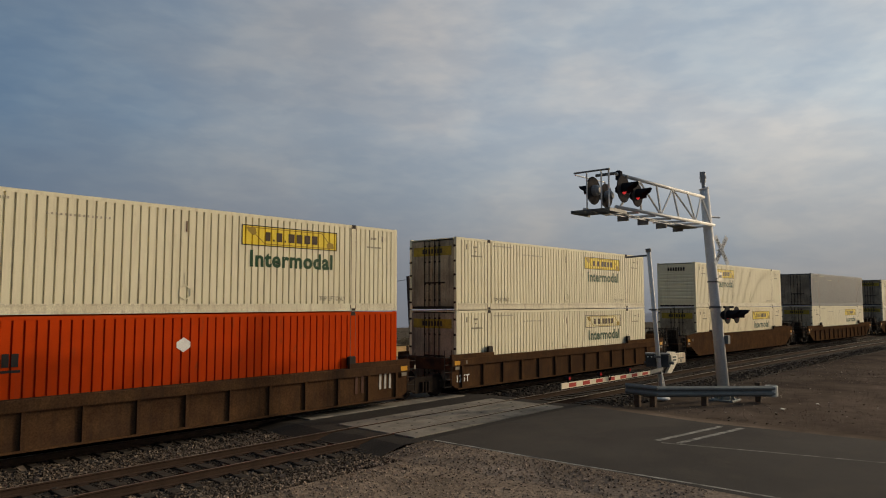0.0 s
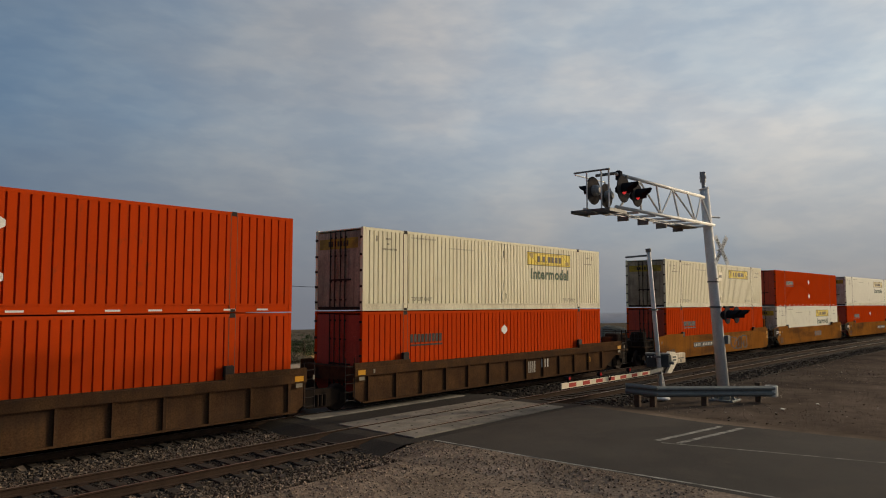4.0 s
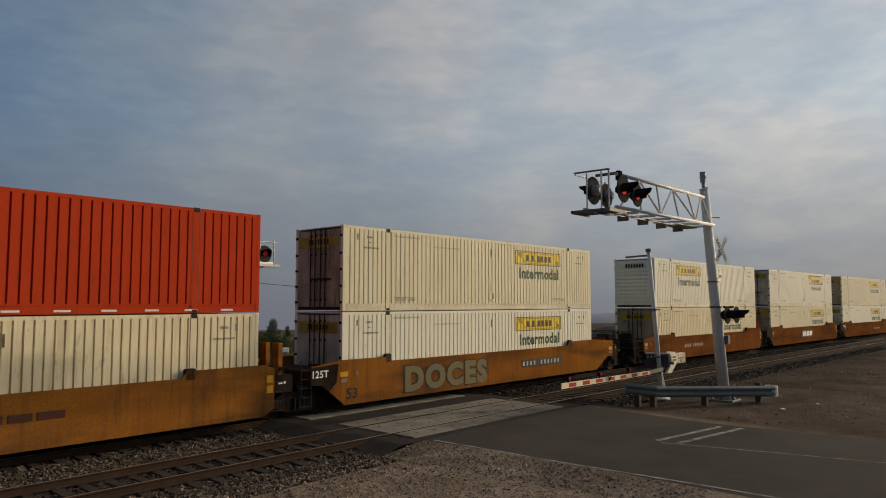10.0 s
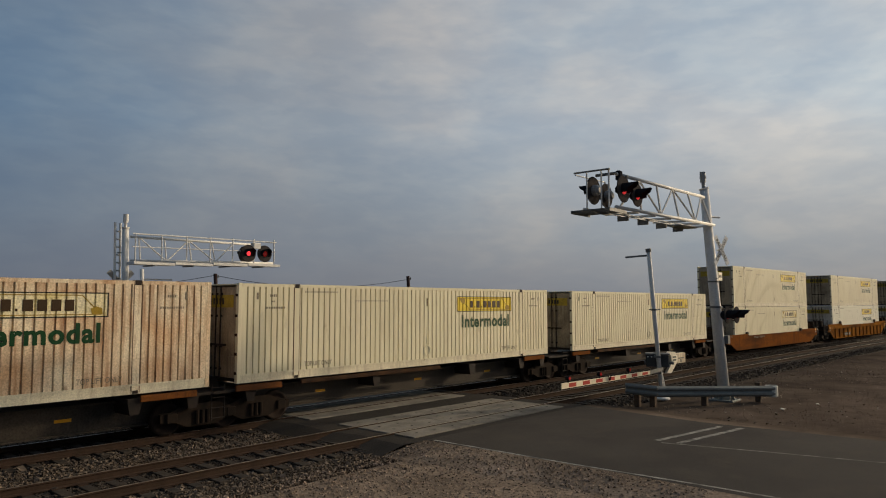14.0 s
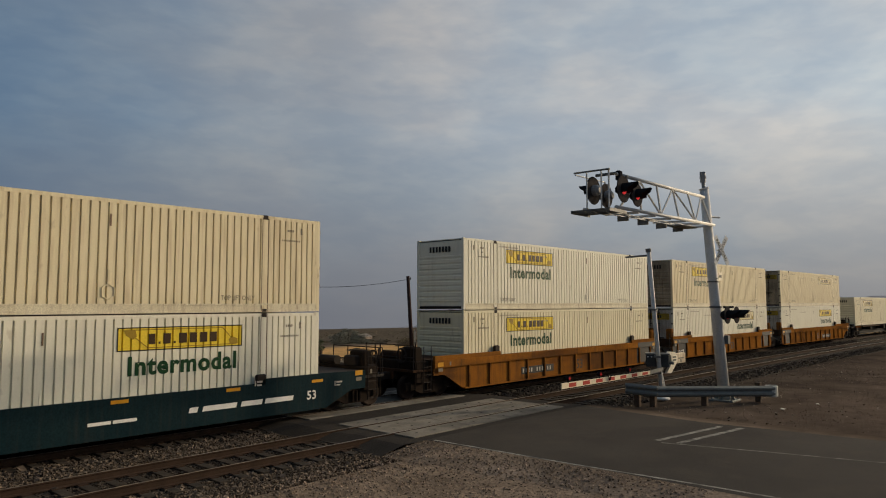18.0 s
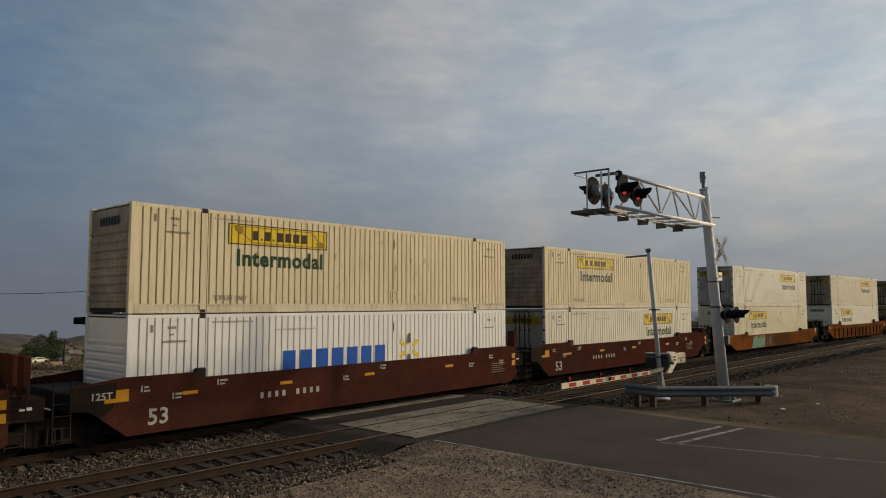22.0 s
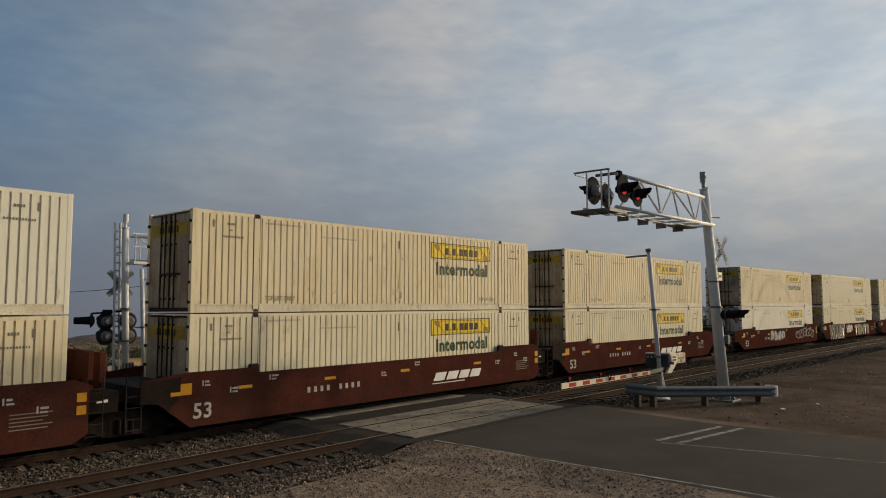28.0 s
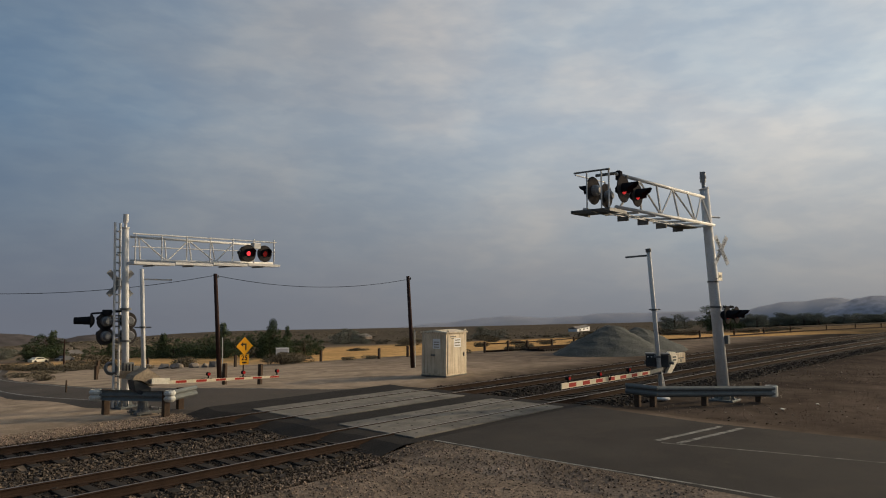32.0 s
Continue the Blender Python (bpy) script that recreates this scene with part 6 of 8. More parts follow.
MECH = mat("mechanism_paint", (0.16, 0.16, 0.15), (0.10, 0.10, 0.095), 0.5, scale=5, fine=30, amount=0.6, bump=0.05)
CONTROL = mat("aged_white_cabinet", (0.72, 0.62, 0.455), (0.47, 0.37, 0.25), 0.6, scale=1.5, fine=20, amount=0.7, bump=0.05, streak=1, dirt=(0.20, 0.13, 0.075), dirt_amount=0.85, grain=0.4)


def flasher(fx, x, y, z, face, lens, r=0.44, lr=0.18, reach=1.0):
    """A crossing lamp: round backing disc, hood and lens; face is +1 or -1 along y."""
    m = Matrix.Translation((x, y, z)) @ Matrix.Rotation(-face * math.pi / 2, 4, "X")
    d = fx.part("lamp_disc", Geo().lathe([(0.0, 0.0), (r, 0.0), (r + 0.01, 0.02), (r, 0.035), (0.0, 0.035)], m, 28), DISC, "round dark backing disc")
    fx.sub("lamp_housing", Geo().lathe([(0.0, -0.22), (0.1, -0.22), (0.17, -0.14), (0.18, 0.0)], m, 16), DISC_BACK if face > 0 else BLACKP, d)
    fx.sub("lens", Geo().lathe([(0.0, 0.10), (0.45 * lr, 0.09), (0.83 * lr, 0.065), (lr, 0.036)], m, 20), lens, d, "red lens")
    g = Geo()
    n = 14
    for k in range(n + 1):
        a = math.pi * (-0.2 + 1.4 * k / n)
        # hood open below, longest on top
        for rr, zz in ((0.19, 0.036), (0.195, reach * (0.26 + 0.24 * max(0, math.sin(a)) ** 0.6))):
            g.v.append(m @ Vector((rr * math.cos(a), (rr * math.sin(a)) * (1 if face < 0 else 1) * (-1 if face > 0 else 1), zz)))
    g.f = [(2 * k, 2 * k + 1, 2 * k + 3, 2 * k + 2) for k in range(n)]
    fx.sub("hood", g, BLACKP, d)
    return d


def truss(fx, a0, a1, b0, b1, bays, name, r=0.03):
    """Upright lattice between a lower chord a0-a1 and an upper chord b0-b1."""
    a0, a1, b0, b1 = map(Vector, (a0, a1, b0, b1))
    for k in range(bays):
        t0, t1 = k / bays, (k + 1) / bays
        lo0, lo1, hi0, hi1 = a0.lerp(a1, t0), a0.lerp(a1, t1), b0.lerp(b1, t0), b0.lerp(b1, t1)
        fx.part(name, Geo().tube(lo0, hi0, r * 0.8, 6), GALV)
        fx.part(name, Geo().tube(*((lo0, hi1) if k % 2 else (hi0, lo1)), r * 0.8, 6), GALV)


def crossbuck(fx, c, face, turn=0.0, tilt=45, half=0.62):
    x, y, z = c
    for s in (1, -1):
        m = Matrix.Translation((x, y + 0.012 * s * face, z)) @ Matrix.Rotation(radians(turn), 4, "Z") @ Matrix.Rotation(s * radians(tilt), 4, "Y")
        g = Geo().box(-half, half, -0.006, 0.006, -0.10, 0.10, m)
        b = fx.part("crossbuck_blade", g, SNOW if face < 0 else DISC_BACK, "white blade of the crossbuck")
        if face < 0:
            words = ("RAILROAD",) if s > 0 else ("CROSSING",)
            me = text_mesh(words[0], 0.14, INK, 0.008, 0.0, 1.0)
            part("lettering", me, INK, b, f"black lettering that reads {words[0]}", m @ Matrix.Translation((-0.5, -0.012, -0.07)))


def mast_base(fx, c, r):
    x, y, z = c
    fx.part("base_plate", Geo().bevel_box(x - r * 2, x + r * 2, y - r * 2, y + r * 2, z - 0.02, z + 0.07, 0.015), GUARD)
    for i in (-1, 1):
        for j in (-1, 1):
            fx.part("anchor_bolt", Geo().tube((x + i * r * 1.6, y + j * r * 1.6, z), (x + i * r * 1.6, y + j * r * 1.6, z + 0.2), 0.03, 8), MECH)
    for i, j in ((1, 0), (-1, 0), (0, 1), (0, -1)):
        a = Vector((x + i * r, y + j * r, z + 0.05))
        fx.part("gusset", Geo().add([a, a + Vector((i * r * 0.8, j * r * 0.8, 0)), a + Vector((0, 0, 0.35)), a + Vector((0.02 * j, 0.02 * i, 0)), a + Vector((i * r * 0.8 + 0.02 * j, j * r * 0.8 + 0.02 * i, 0)), a + Vector((0.02 * j, 0.02 * i, 0.35))],
                [(0, 1, 2), (5, 4, 3), (0, 1, 4, 3), (1, 2, 5, 4), (2, 0, 3, 5)]), GUARD)


def right_cantilever():
    B, T = (27.77, 9.65, -0.2), (27.59, 10.14, 8.07)
    fx = Fixed("cantilever_signal", "galvanised cantilever mast with red crossing lamps over the road", "signal mast", B)
    fx.part("mast", Geo().tube(B, T, 0.222, 20, 0.172), GALV, smooth=True)
    mast_base(fx, B, 0.235)
    fx.part("mast_cap", Geo().tube(T, (27.58, 10.15, 8.12), 0.2, 16), GALV)
    fx.part("finial", Geo().tube((27.58, 10.15, 8.1), (27.57, 10.17, 8.35), 0.07, 10).tube((27.57, 10.17, 8.35), (27.57, 10.18, 8.76), 0.11, 10).tube((27.57, 10.17, 8.5), (27.57, 10.17, 8.58), 0.125, 10), DISC_BACK)
    # arm over the road
    lo0, lo1 = Vector((27.66, 9.82, 6.62)), Vector((19.85, 10.05, 6.55))
    hi0, hi1 = Vector((27.36, 10.08, 7.72)), Vector((19.95, 10.07, 7.60))
    fo0, fo1 = Vector((27.5, 11.0, 6.66)), Vector((19.75, 11.12, 6.56))
    for nm, a, b, r in (("arm_chord", lo0, lo1, 0.058), ("arm_chord", hi0, hi1, 0.058), ("arm_chord", fo0, fo1, 0.045)):
        fx.part(nm, Geo().tube(a, b, r, 10), GALV, smooth=True)
    truss(fx, lo0.lerp(lo1, 0.04), lo0.lerp(lo1, 0.97), hi0.lerp(hi1, 0.04), hi0.lerp(hi1, 0.97), 5, "arm_brace", 0.045)
    for k in range(7):
        t = 0.03 + 0.94 * k / 6
        fx.part("cross_tie", Geo().bar(lo0.lerp(lo1, t) - Vector((0, 0.03, 0.06)), fo0.lerp(fo1, t) - Vector((0, -0.03, 0.06)), 0.07, 0.07), GALV)
    for f in (0.42, 0.72):
        p0, p1 = lo0.lerp(fo0, f), lo1.lerp(fo1, f)
        fx.part("walkway_bar", Geo().bar(p0 - Vector((0, 0, 0.09)), p1 - Vector((0, 0, 0.09)), 0.035, 0.03), GALV)
    for k in range(4):
        p = lo0.lerp(lo1, 0.12 + 0.2 * k)
        fx.part("plank_bracket", Geo().prism([(p.x - 0.03, 6.36), (p.x + 0.03, 6.36), (p.x + 0.03, 6.58), (p.x - 0.03, 6.58)], 10.7, 11.1), MECH)
    fx.part("walkway_plank", Geo().bevel_box(25.9, 27.35, 10.35, 11.0, 6.50, 6.55, 0.01), MECH, "dark plate beside the mast")
    # end basket
    for y in (9.95, 10.6, 11.25):
        fx.part("platform_beam", Geo().bar((19.2, y, 6.41), (20.35, y, 6.41), 0.05, 0.10), MECH)
    for k in range(9):
        fx.part("grating_bar", Geo().bar((19.24 + 0.135 * k, 9.95, 6.44), (19.24 + 0.135 * k, 11.25, 6.44), 0.03, 0.04), MECH)
    for y in (10.25, 10.75):
        fx.part("handrail_post", Geo().tube((19.3, y, 6.46), (19.3, y, 7.62), 0.025, 8), GALV)
    fx.part("handrail_post", Geo().tube((19.35, 10.02, 6.46), (19.35, 10.02, 7.66), 0.03, 8), GALV)
    fx.part("handrail", Geo().tube((19.3, 9.95, 7.66), (19.3, 11.2, 7.66), 0.03, 8), MECH)
    fx.part("handrail", Geo().tube((19.3, 11.15, 7.6), (21.2, 11.12, 7.62), 0.022, 8), GALV)
    for x in (21.2,):
        fx.part("handrail_post", Geo().tube((x, 11.12, 6.6), (x, 11.12, 7.64), 0.022, 8), GALV)
    # lamps
    flasher(fx, 20.08, 9.92, 7.12, -1, RED_MID, 0.42, 0.17)
    flasher(fx, 21.0, 9.90, 7.04, -1, RED_MID, 0.38, 0.16)
    flasher(fx, 19.75, 10.75, 7.12, 1, LENS_DARK)
    flasher(fx, 20.6, 10.75, 7.05, 1, LENS_DARK, 0.40)
    fx.part("lamp_bracket", Geo().tube((19.9, 10.05, 7.62), (19.9, 10.75, 7.62), 0.05, 8).tube((20.5, 10.0, 7.1), (20.5, 10.0, 7.62), 0.05, 8), MECH)
    fx.part("lamp_junction_box", Geo().bevel_box(19.98, 20.2, 9.97, 10.13, 7.42, 7.72, 0.03), BLACKP)
    # lower lamps on the mast
    for x, y, ln in ((27.05, 9.22, RED_MID), (28.2, 9.26, RED_MID)):
        flasher(fx, x, y, 3.1, -1, ln, 0.32, 0.13)
    fx.part("lamp_crossarm", Geo().bar((27.3, 9.4, 3.4), (28.3, 9.4, 3.4), 0.08, 0.08), BLACKP)
    crossbuck(fx, (27.75, 9.60, 5.62), -1, -18, 56, 0.66)
    fx.part("sign_pipe", Geo().bar((27.62, 9.62, 5.62), (27.72, 9.75, 5.62), 0.05, 0.05), GALV)
    s = fx.part("track_count_sign", Geo().box(27.19, 27.59, 9.54, 9.552, 4.42, 4.74), WHITETAPE, "small white sign with dark bars")
    fx.sub("sign_bar", Geo().box(27.27, 27.51, 9.534, 9.54, 4.53, 4.64), INK, s)
    fx.part("sign_pipe", Geo().bar((27.45, 9.545, 4.5), (27.64, 9.85, 4.5), 0.05, 0.05), GALV)
    fx.part("band_clamp", Geo().tube((27.67, 9.93, 4.36), (27.67, 9.93, 4.42), 0.215, 16).tube((27.69, 9.865, 3.36), (27.69, 9.865, 3.44), 0.225, 16), MECH)
    fx.part("junction_box", Geo().bevel_box(27.76, 28.0, 9.44, 9.64, 1.98, 2.3, 0.02), MECH)
    fx.part("side_peg", Geo().tube((27.6, 9.95, 6.95), (28.1, 9.75, 6.95), 0.035, 8), GALV)


def left_cantilever():
    B, T = (11.86, 25.48, -0.22), (11.68, 25.56, 6.3)
    fx = Fixed("cantilever_signal", "galvanised cantilever mast with a railed walkway and red crossing lamps", "signal mast", B)
    fx.part("mast", Geo().tube(B, T, 0.132, 18, 0.115), GALV, smooth=True)
    mast_base(fx, B, 0.16)
    fx.part("mast_cap", Geo().tube(T, (11.68, 25.56, 6.34), 0.14, 14), GALV)
    fx.part("finial", Geo().tube((11.68, 25.56, 6.34), (11.68, 25.56, 6.5), 0.05, 10).tube((11.68, 25.56, 6.5), (11.68, 25.56, 6.82), 0.09, 10).tube((11.68, 25.56, 6.6), (11.68, 25.56, 6.66), 0.1, 10), GALV)
    lo0, lo1 = Vector((11.75, 25.25, 5.10)), Vector((17.85, 25.1, 5.26))
    hi0, hi1 = Vector((11.75, 25.3, 5.98)), Vector((17.0, 25.15, 6.0))
    for a, b, r in ((lo0, lo1, 0.05), (hi0, hi1, 0.05)):
        fx.part("arm_chord", Geo().tube(a, b, r, 10), GALV, smooth=True)
    truss(fx, lo0.lerp(lo1, 0.06), lo0.lerp(lo1, 0.72), hi0.lerp(hi1, 0.06), hi0.lerp(hi1, 0.8), 4, "arm_brace", 0.034)
    for k in range(4):
        a = Vector((11.5 + 1.56 * k, 24.42, 5.035 + 0.045 * k))
        fx.part("walkway_plank", Geo().bevel_box(a.x, a.x + 1.545, 24.42, 25.0, a.z - 0.10, a.z + 0.0, 0.01), GALV)
        fx.part("plank_bracket", Geo().bar((a.x + 0.75, 24.46, a.z - 0.125), (a.x + 0.75, 25.25, a.z - 0.125), 0.06, 0.05), MECH)
    for k in range(7):
        x = 11.55 + k * 0.98
        z = 5.03 + 0.03 * (x - 11.5)
        fx.part("handrail_post", Geo().tube((x, 24.46, z), (x, 24.46, z + 0.98), 0.025, 8), GALV)
    fx.part("handrail", Geo().tube((11.45, 24.46, 6.02), (17.55, 24.46, 6.09), 0.025, 8), GALV)
    fx.part("handrail", Geo().tube((11.45, 24.46, 5.55), (17.5, 24.46, 5.68), 0.018, 8), GALV)
    fx.part("handrail", Geo().tube((17.1, 24.3, 6.05), (17.6, 24.95, 6.12), 0.03, 8), GALV)
    # ladder
    for x, y in ((11.36, 25.70), (11.62, 25.86)):
        fx.part("ladder_rail", Geo().tube((x + 0.13, y - 0.06, -0.2), (x, y, 6.5), 0.045, 8), GALV)
    for k in range(22):
        z = 0.1 + 0.29 * k
        d = 0.02 * (6.5 - z)
        fx.part("ladder_rung", Geo().tube((11.36 + d, 25.70 - 0.45 * d, z), (11.62 + d, 25.86 - 0.45 * d, z), 0.024, 6), MECH)
    for z in (0.9, 3.1, 5.4):
        fx.part("ladder_clip", Geo().bar((11.5, 25.75, z), (11.75, 25.55, z), 0.05, 0.04), MECH)
    # lamps over the lane, facing the camera side and away
    flasher(fx, 16.15, 24.40, 5.56, -1, RED_LIT, 0.34, 0.10, 0.7)
    flasher(fx, 16.92, 24.40, 5.58, -1, RED_DIM, 0.34, 0.12, 0.7)
    flasher(fx, 16.65, 25.3, 5.58, 1, LENS_DARK, 0.36)
    fx.part("lamp_bracket", Geo().tube((16.5, 24.55, 5.9), (16.5, 25.2, 5.9), 0.05, 8).bevel_box(16.38, 16.74, 24.36, 24.6, 5.78, 6.02, 0.03), GALV)
    # lower lamps
    for x, y, z in ((11.23, 25.88, 2.90), (11.23, 25.88, 2.36), (11.98, 25.72, 2.90), (12.0, 25.72, 2.36)):
        d = flasher(fx, x, y, z, 1, LENS_DARK, 0.31)
        fx.sub("disc_cover", Geo().lathe([(0.0, -0.24), (0.10, -0.235), (0.16, -0.15), (0.19, 0.0)], Matrix.Translation((x, y - 0.005, z)) @ Matrix.Rotation(-math.pi / 2, 4, "X"), 18), COVER, d, "grey back cover of the lamp")
        fx.part("lamp_arm", Geo().tube((x, y - 0.1, z), (11.8, 25.56, z), 0.03, 8), MECH)
    fx.part("lamp_arm", Geo().tube((10.80, 26.08, 3.18), (11.75, 25.56, 3.27), 0.035, 8).bevel_box(11.1, 11.4, 25.75, 25.95, 3.12, 3.32, 0.03), BLACKP)
    m = Matrix.Translation((10.80, 26.08, 2.93)) @ Matrix.Rotation(radians(-26), 4, "Z") @ Matrix.Rotation(-math.pi / 2, 4, "Y")
    d = fx.part("side_lamp", Geo().lathe([(0.0, -0.12), (0.12, -0.10), (0.26, 0.0), (0.26, 0.03), (0.0, 0.03)], m, 20), BLACKP)
    fx.sub("hood", Geo().lathe([(0.15, 0.03), (0.12, 0.56), (0.11, 0.56), (0.14, 0.03)], m, 16), BLACKP, d)
    # clamp that carries the gate's weights
    fx.part("clamp_plate", Geo().bevel_box(11.62, 12.02, 25.22, 25.34, 0.95, 1.42, 0.02), MECH)
    for x in (11.7, 11.82, 11.94):
        fx.part("clamp_bolt", Geo().tube((x, 25.16, 1.0), (x, 25.16, 1.36), 0.02, 6), BLACKP)
    fx.part("cable_coil", Geo().lathe([(0.20, -0.1), (0.26, 0.0), (0.20, 0.1), (0.12, 0.0), (0.20, -0.1)], Matrix.Translation((11.4, 25.72, 1.2)) @ Matrix.Rotation(1.2, 4, "X"), 14), MECH)
    crossbuck(fx, (11.72, 25.92, 4.28), 1)
    fx.part("band_clamp", Geo().tube((11.79, 25.51, 2.15), (11.79, 25.51, 2.22), 0.19, 14).tube((11.77, 25.52, 3.30), (11.77, 25.52, 3.38), 0.19, 14), MECH)
    fx.part("junction_box", Geo().bevel_box(11.95, 12.25, 25.2, 25.4, 0.75, 1.25, 0.02), MECH)


DARKBOX = mat("dark_housing_paint", (0.055, 0.057, 0.058), (0.035, 0.036, 0.037), 0.55, scale=5, fine=30, amount=0.6, bump=0.05)
PALEPAINT = mat("aged_cream_paint", (0.80, 0.74, 0.60), (0.68, 0.60, 0.46), 0.5, scale=5, fine=30, amount=0.5, bump=0.04)
TANPAINT = mat("sun_baked_tan_paint", (0.34, 0.275, 0.195), (0.20, 0.155, 0.105), 0.7, scale=3, fine=25, amount=0.8, bump=0.05, dirt=(0.10, 0.07, 0.05), dirt_amount=0.6)


def moved(g, m):
    g.v = [tuple(m @ Vector(p)) for p in g.v]
    return g


def gate_arm(fx, a, b, stripe, depth=0.15, lamps=(0.35, 0.66, 0.985), taper=0.33):
    a, b = Vector(a), Vector(b)
    d = b - a
    n = max(4, int(d.length / stripe))
    fx.part("arm_board", moved(Geo().add([p + Vector((0, y, z * q)) for p, q in ((a, depth), (b, depth * (1 - taper))) for y in (-0.018, 0.018) for z in (-0.5, 0.5)],
            [(0, 1, 3, 2), (4, 6, 7, 5), (0, 4, 5, 1), (2, 3, 7, 6), (0, 2, 6, 4), (1, 5, 7, 3)]), Matrix.Identity(4)), WHITETAPE, "pale gate arm board")
    for k in range(1, n, 2):
        t0, t1 = (k - 0.02) / n, (k + 1.02) / n
        fx.part("arm_stripe", Geo().bar(a.lerp(b, t0), a.lerp(b, t1), 0.044, 0.74 * depth * (1 - taper * t0)), REDTAPE)
    for t in lamps:
        p = a.lerp(b, t) + Vector((0, 0, 0.07))
        l = fx.part("arm_lamp", Geo().tube(p, p + Vector((0, 0, 0.10)), 0.025, 8).tube(p + Vector((0, -0.06, 0.15)), p + Vector((0, 0.06, 0.15)), 0.065, 12), BLACKP)
        fx.sub("lens", Geo().tube(p + Vector((0, -0.075, 0.15)), p + Vector((0, -0.06, 0.15)), 0.055, 12), RED_DIM, l)
    c = [a.lerp(b, t) + Vector((0, 0, 0.09 - 0.09 * math.sin(math.pi * ((t * 3) % 1)))) for t in (i / 24 * 0.98 for i in range(25))]
    g = Geo()
    for p, q in zip(c, c[1:]):
        g.tube(p, q, 0.012, 5, cap=False)
    fx.part("arm_cable", g, BLACKP)


def right_gate():
    fx = Fixed("crossing_gate", "lowered red and white crossing gate on a thin galvanised mast", "crossing gate", (26.5, 11.61, -0.18))
    fx.part("gate_mast", Geo().tube((26.5, 11.61, -0.2), (26.34, 11.96, 5.61), 0.085, 14), GALV, smooth=True)
    fx.part("foot_casting", Geo().lathe([(0.3, 0.0), (0.3, 0.06), (0.14, 0.14), (0.12, 0.4), (0.0, 0.4)], Matrix.Translation((26.5, 11.61, -0.19)), 16), GALV)
    fx.part("mast_cap", Geo().tube((26.34, 11.96, 5.58), (26.33, 11.97, 5.72), 0.11, 12), MECH)
    fx.part("antenna_arm", Geo().bar((26.34, 11.97, 5.45), (25.9, 12.75, 5.38), 0.06, 0.07), MECH)
    fx.part("collar", Geo().tube((26.41, 11.81, 3.26), (26.41, 11.81, 3.33), 0.14, 12).bar((26.25, 11.95, 3.3), (26.6, 11.65, 3.3), 0.05, 0.05), MECH)
    m = Matrix.Translation((26.44, 11.74, 0.0)) @ Matrix.Rotation(radians(-66.3), 4, "Z")
    box = fx.part("mechanism", moved(Geo().bevel_box(-0.44, 0.44, 0.10, 0.52, 1.05, 1.52, 0.04), m), DARKBOX, "dark grey gate mechanism housing")
    fx.sub("mechanism_lid", moved(Geo().bevel_box(-0.47, 0.47, 0.06, 0.56, 1.52, 1.58, 0.02), m), MECH, box)
    fx.sub("crank_shaft", moved(Geo().tube((-0.5, 0.3, 1.2), (0.62, 0.3, 1.2), 0.06, 12), m), MECH, box)
    for x in (-0.36, -0.22):
        fx.sub("cover_bolt", moved(Geo().tube((x, 0.06, 1.44), (x, 0.1, 1.44), 0.03, 8), m), GALV, box)
    fx.part("mast_clamp", moved(Geo().bevel_box(-0.14, 0.14, -0.12, 0.12, 0.80, 0.92, 0.02).bevel_box(-0.14, 0.14, -0.12, 0.12, 1.42, 1.5, 0.02), m), MECH)
    lit = Matrix.Translation((26.44, 11.74, 0.0)) @ Matrix.Rotation(radians(-8), 4, "Z") @ Matrix.Diagonal((1.83, 1.0, 1.0, 1.0))
    cw = fx.part("counterweight", moved(Geo().prism([(0.22, 0.80), (0.40, 0.78), (0.52, 0.98), (0.66, 1.22), (0.66, 1.44), (0.58, 1.52), (0.58, 1.60), (0.34, 1.64), (0.26, 1.56), (0.40, 1.48), (0.42, 1.20), (0.34, 1.0)], -0.16, -0.06), lit), PALEPAINT, "pale cast counterweight arm")
    for z in (1.26, 1.38):
        fx.sub("slot", moved(Geo().box(0.46, 0.60, -0.166, -0.158, z, z + 0.05), lit), INK, cw)
    relay = fx.part("relay_box", moved(Geo().bevel_box(0.74, 1.16, 0.0, 0.2, 1.12, 1.52, 0.02), lit), CONTROL, "small pale relay box")
    fx.sub("notice_bar", moved(Geo().box(0.84, 1.06, -0.008, 0.0, 1.30, 1.34).box(0.93, 0.97, -0.008, 0.0, 1.14, 1.28), lit), MECH, relay)
    fx.part("relay_arm", moved(Geo().bar((0.05, 0.1, 1.3), (0.76, 0.1, 1.3), 0.06, 0.08), lit), MECH)
    fx.part("wire_conduit", Geo().tube((26.7, 11.5, -0.2), (26.6, 11.7, 1.1), 0.035, 8), GALV)
    gate_arm(fx, (25.55, 11.56, 0.93), (19.30, 11.76, 0.94), 0.40, 0.135, (0.30, 0.63, 0.94), -0.35)
    fx.part("arm_bracket", Geo().bar((26.45, 11.55, 1.0), (25.35, 11.57, 0.93), 0.07, 0.13), MECH)
    g = Geo()
    q = [Vector((22.3, 11.64, 1.06)) + Vector((-0.02 * k, -0.04, -0.16 * math.sin(math.pi * k / 8))) for k in range(9)]
    for p0, p1 in zip(q, q[1:]):
        g.tube(p0, p1, 0.02, 5, cap=False)
    fx.part("loose_cable", g, BLACKP)


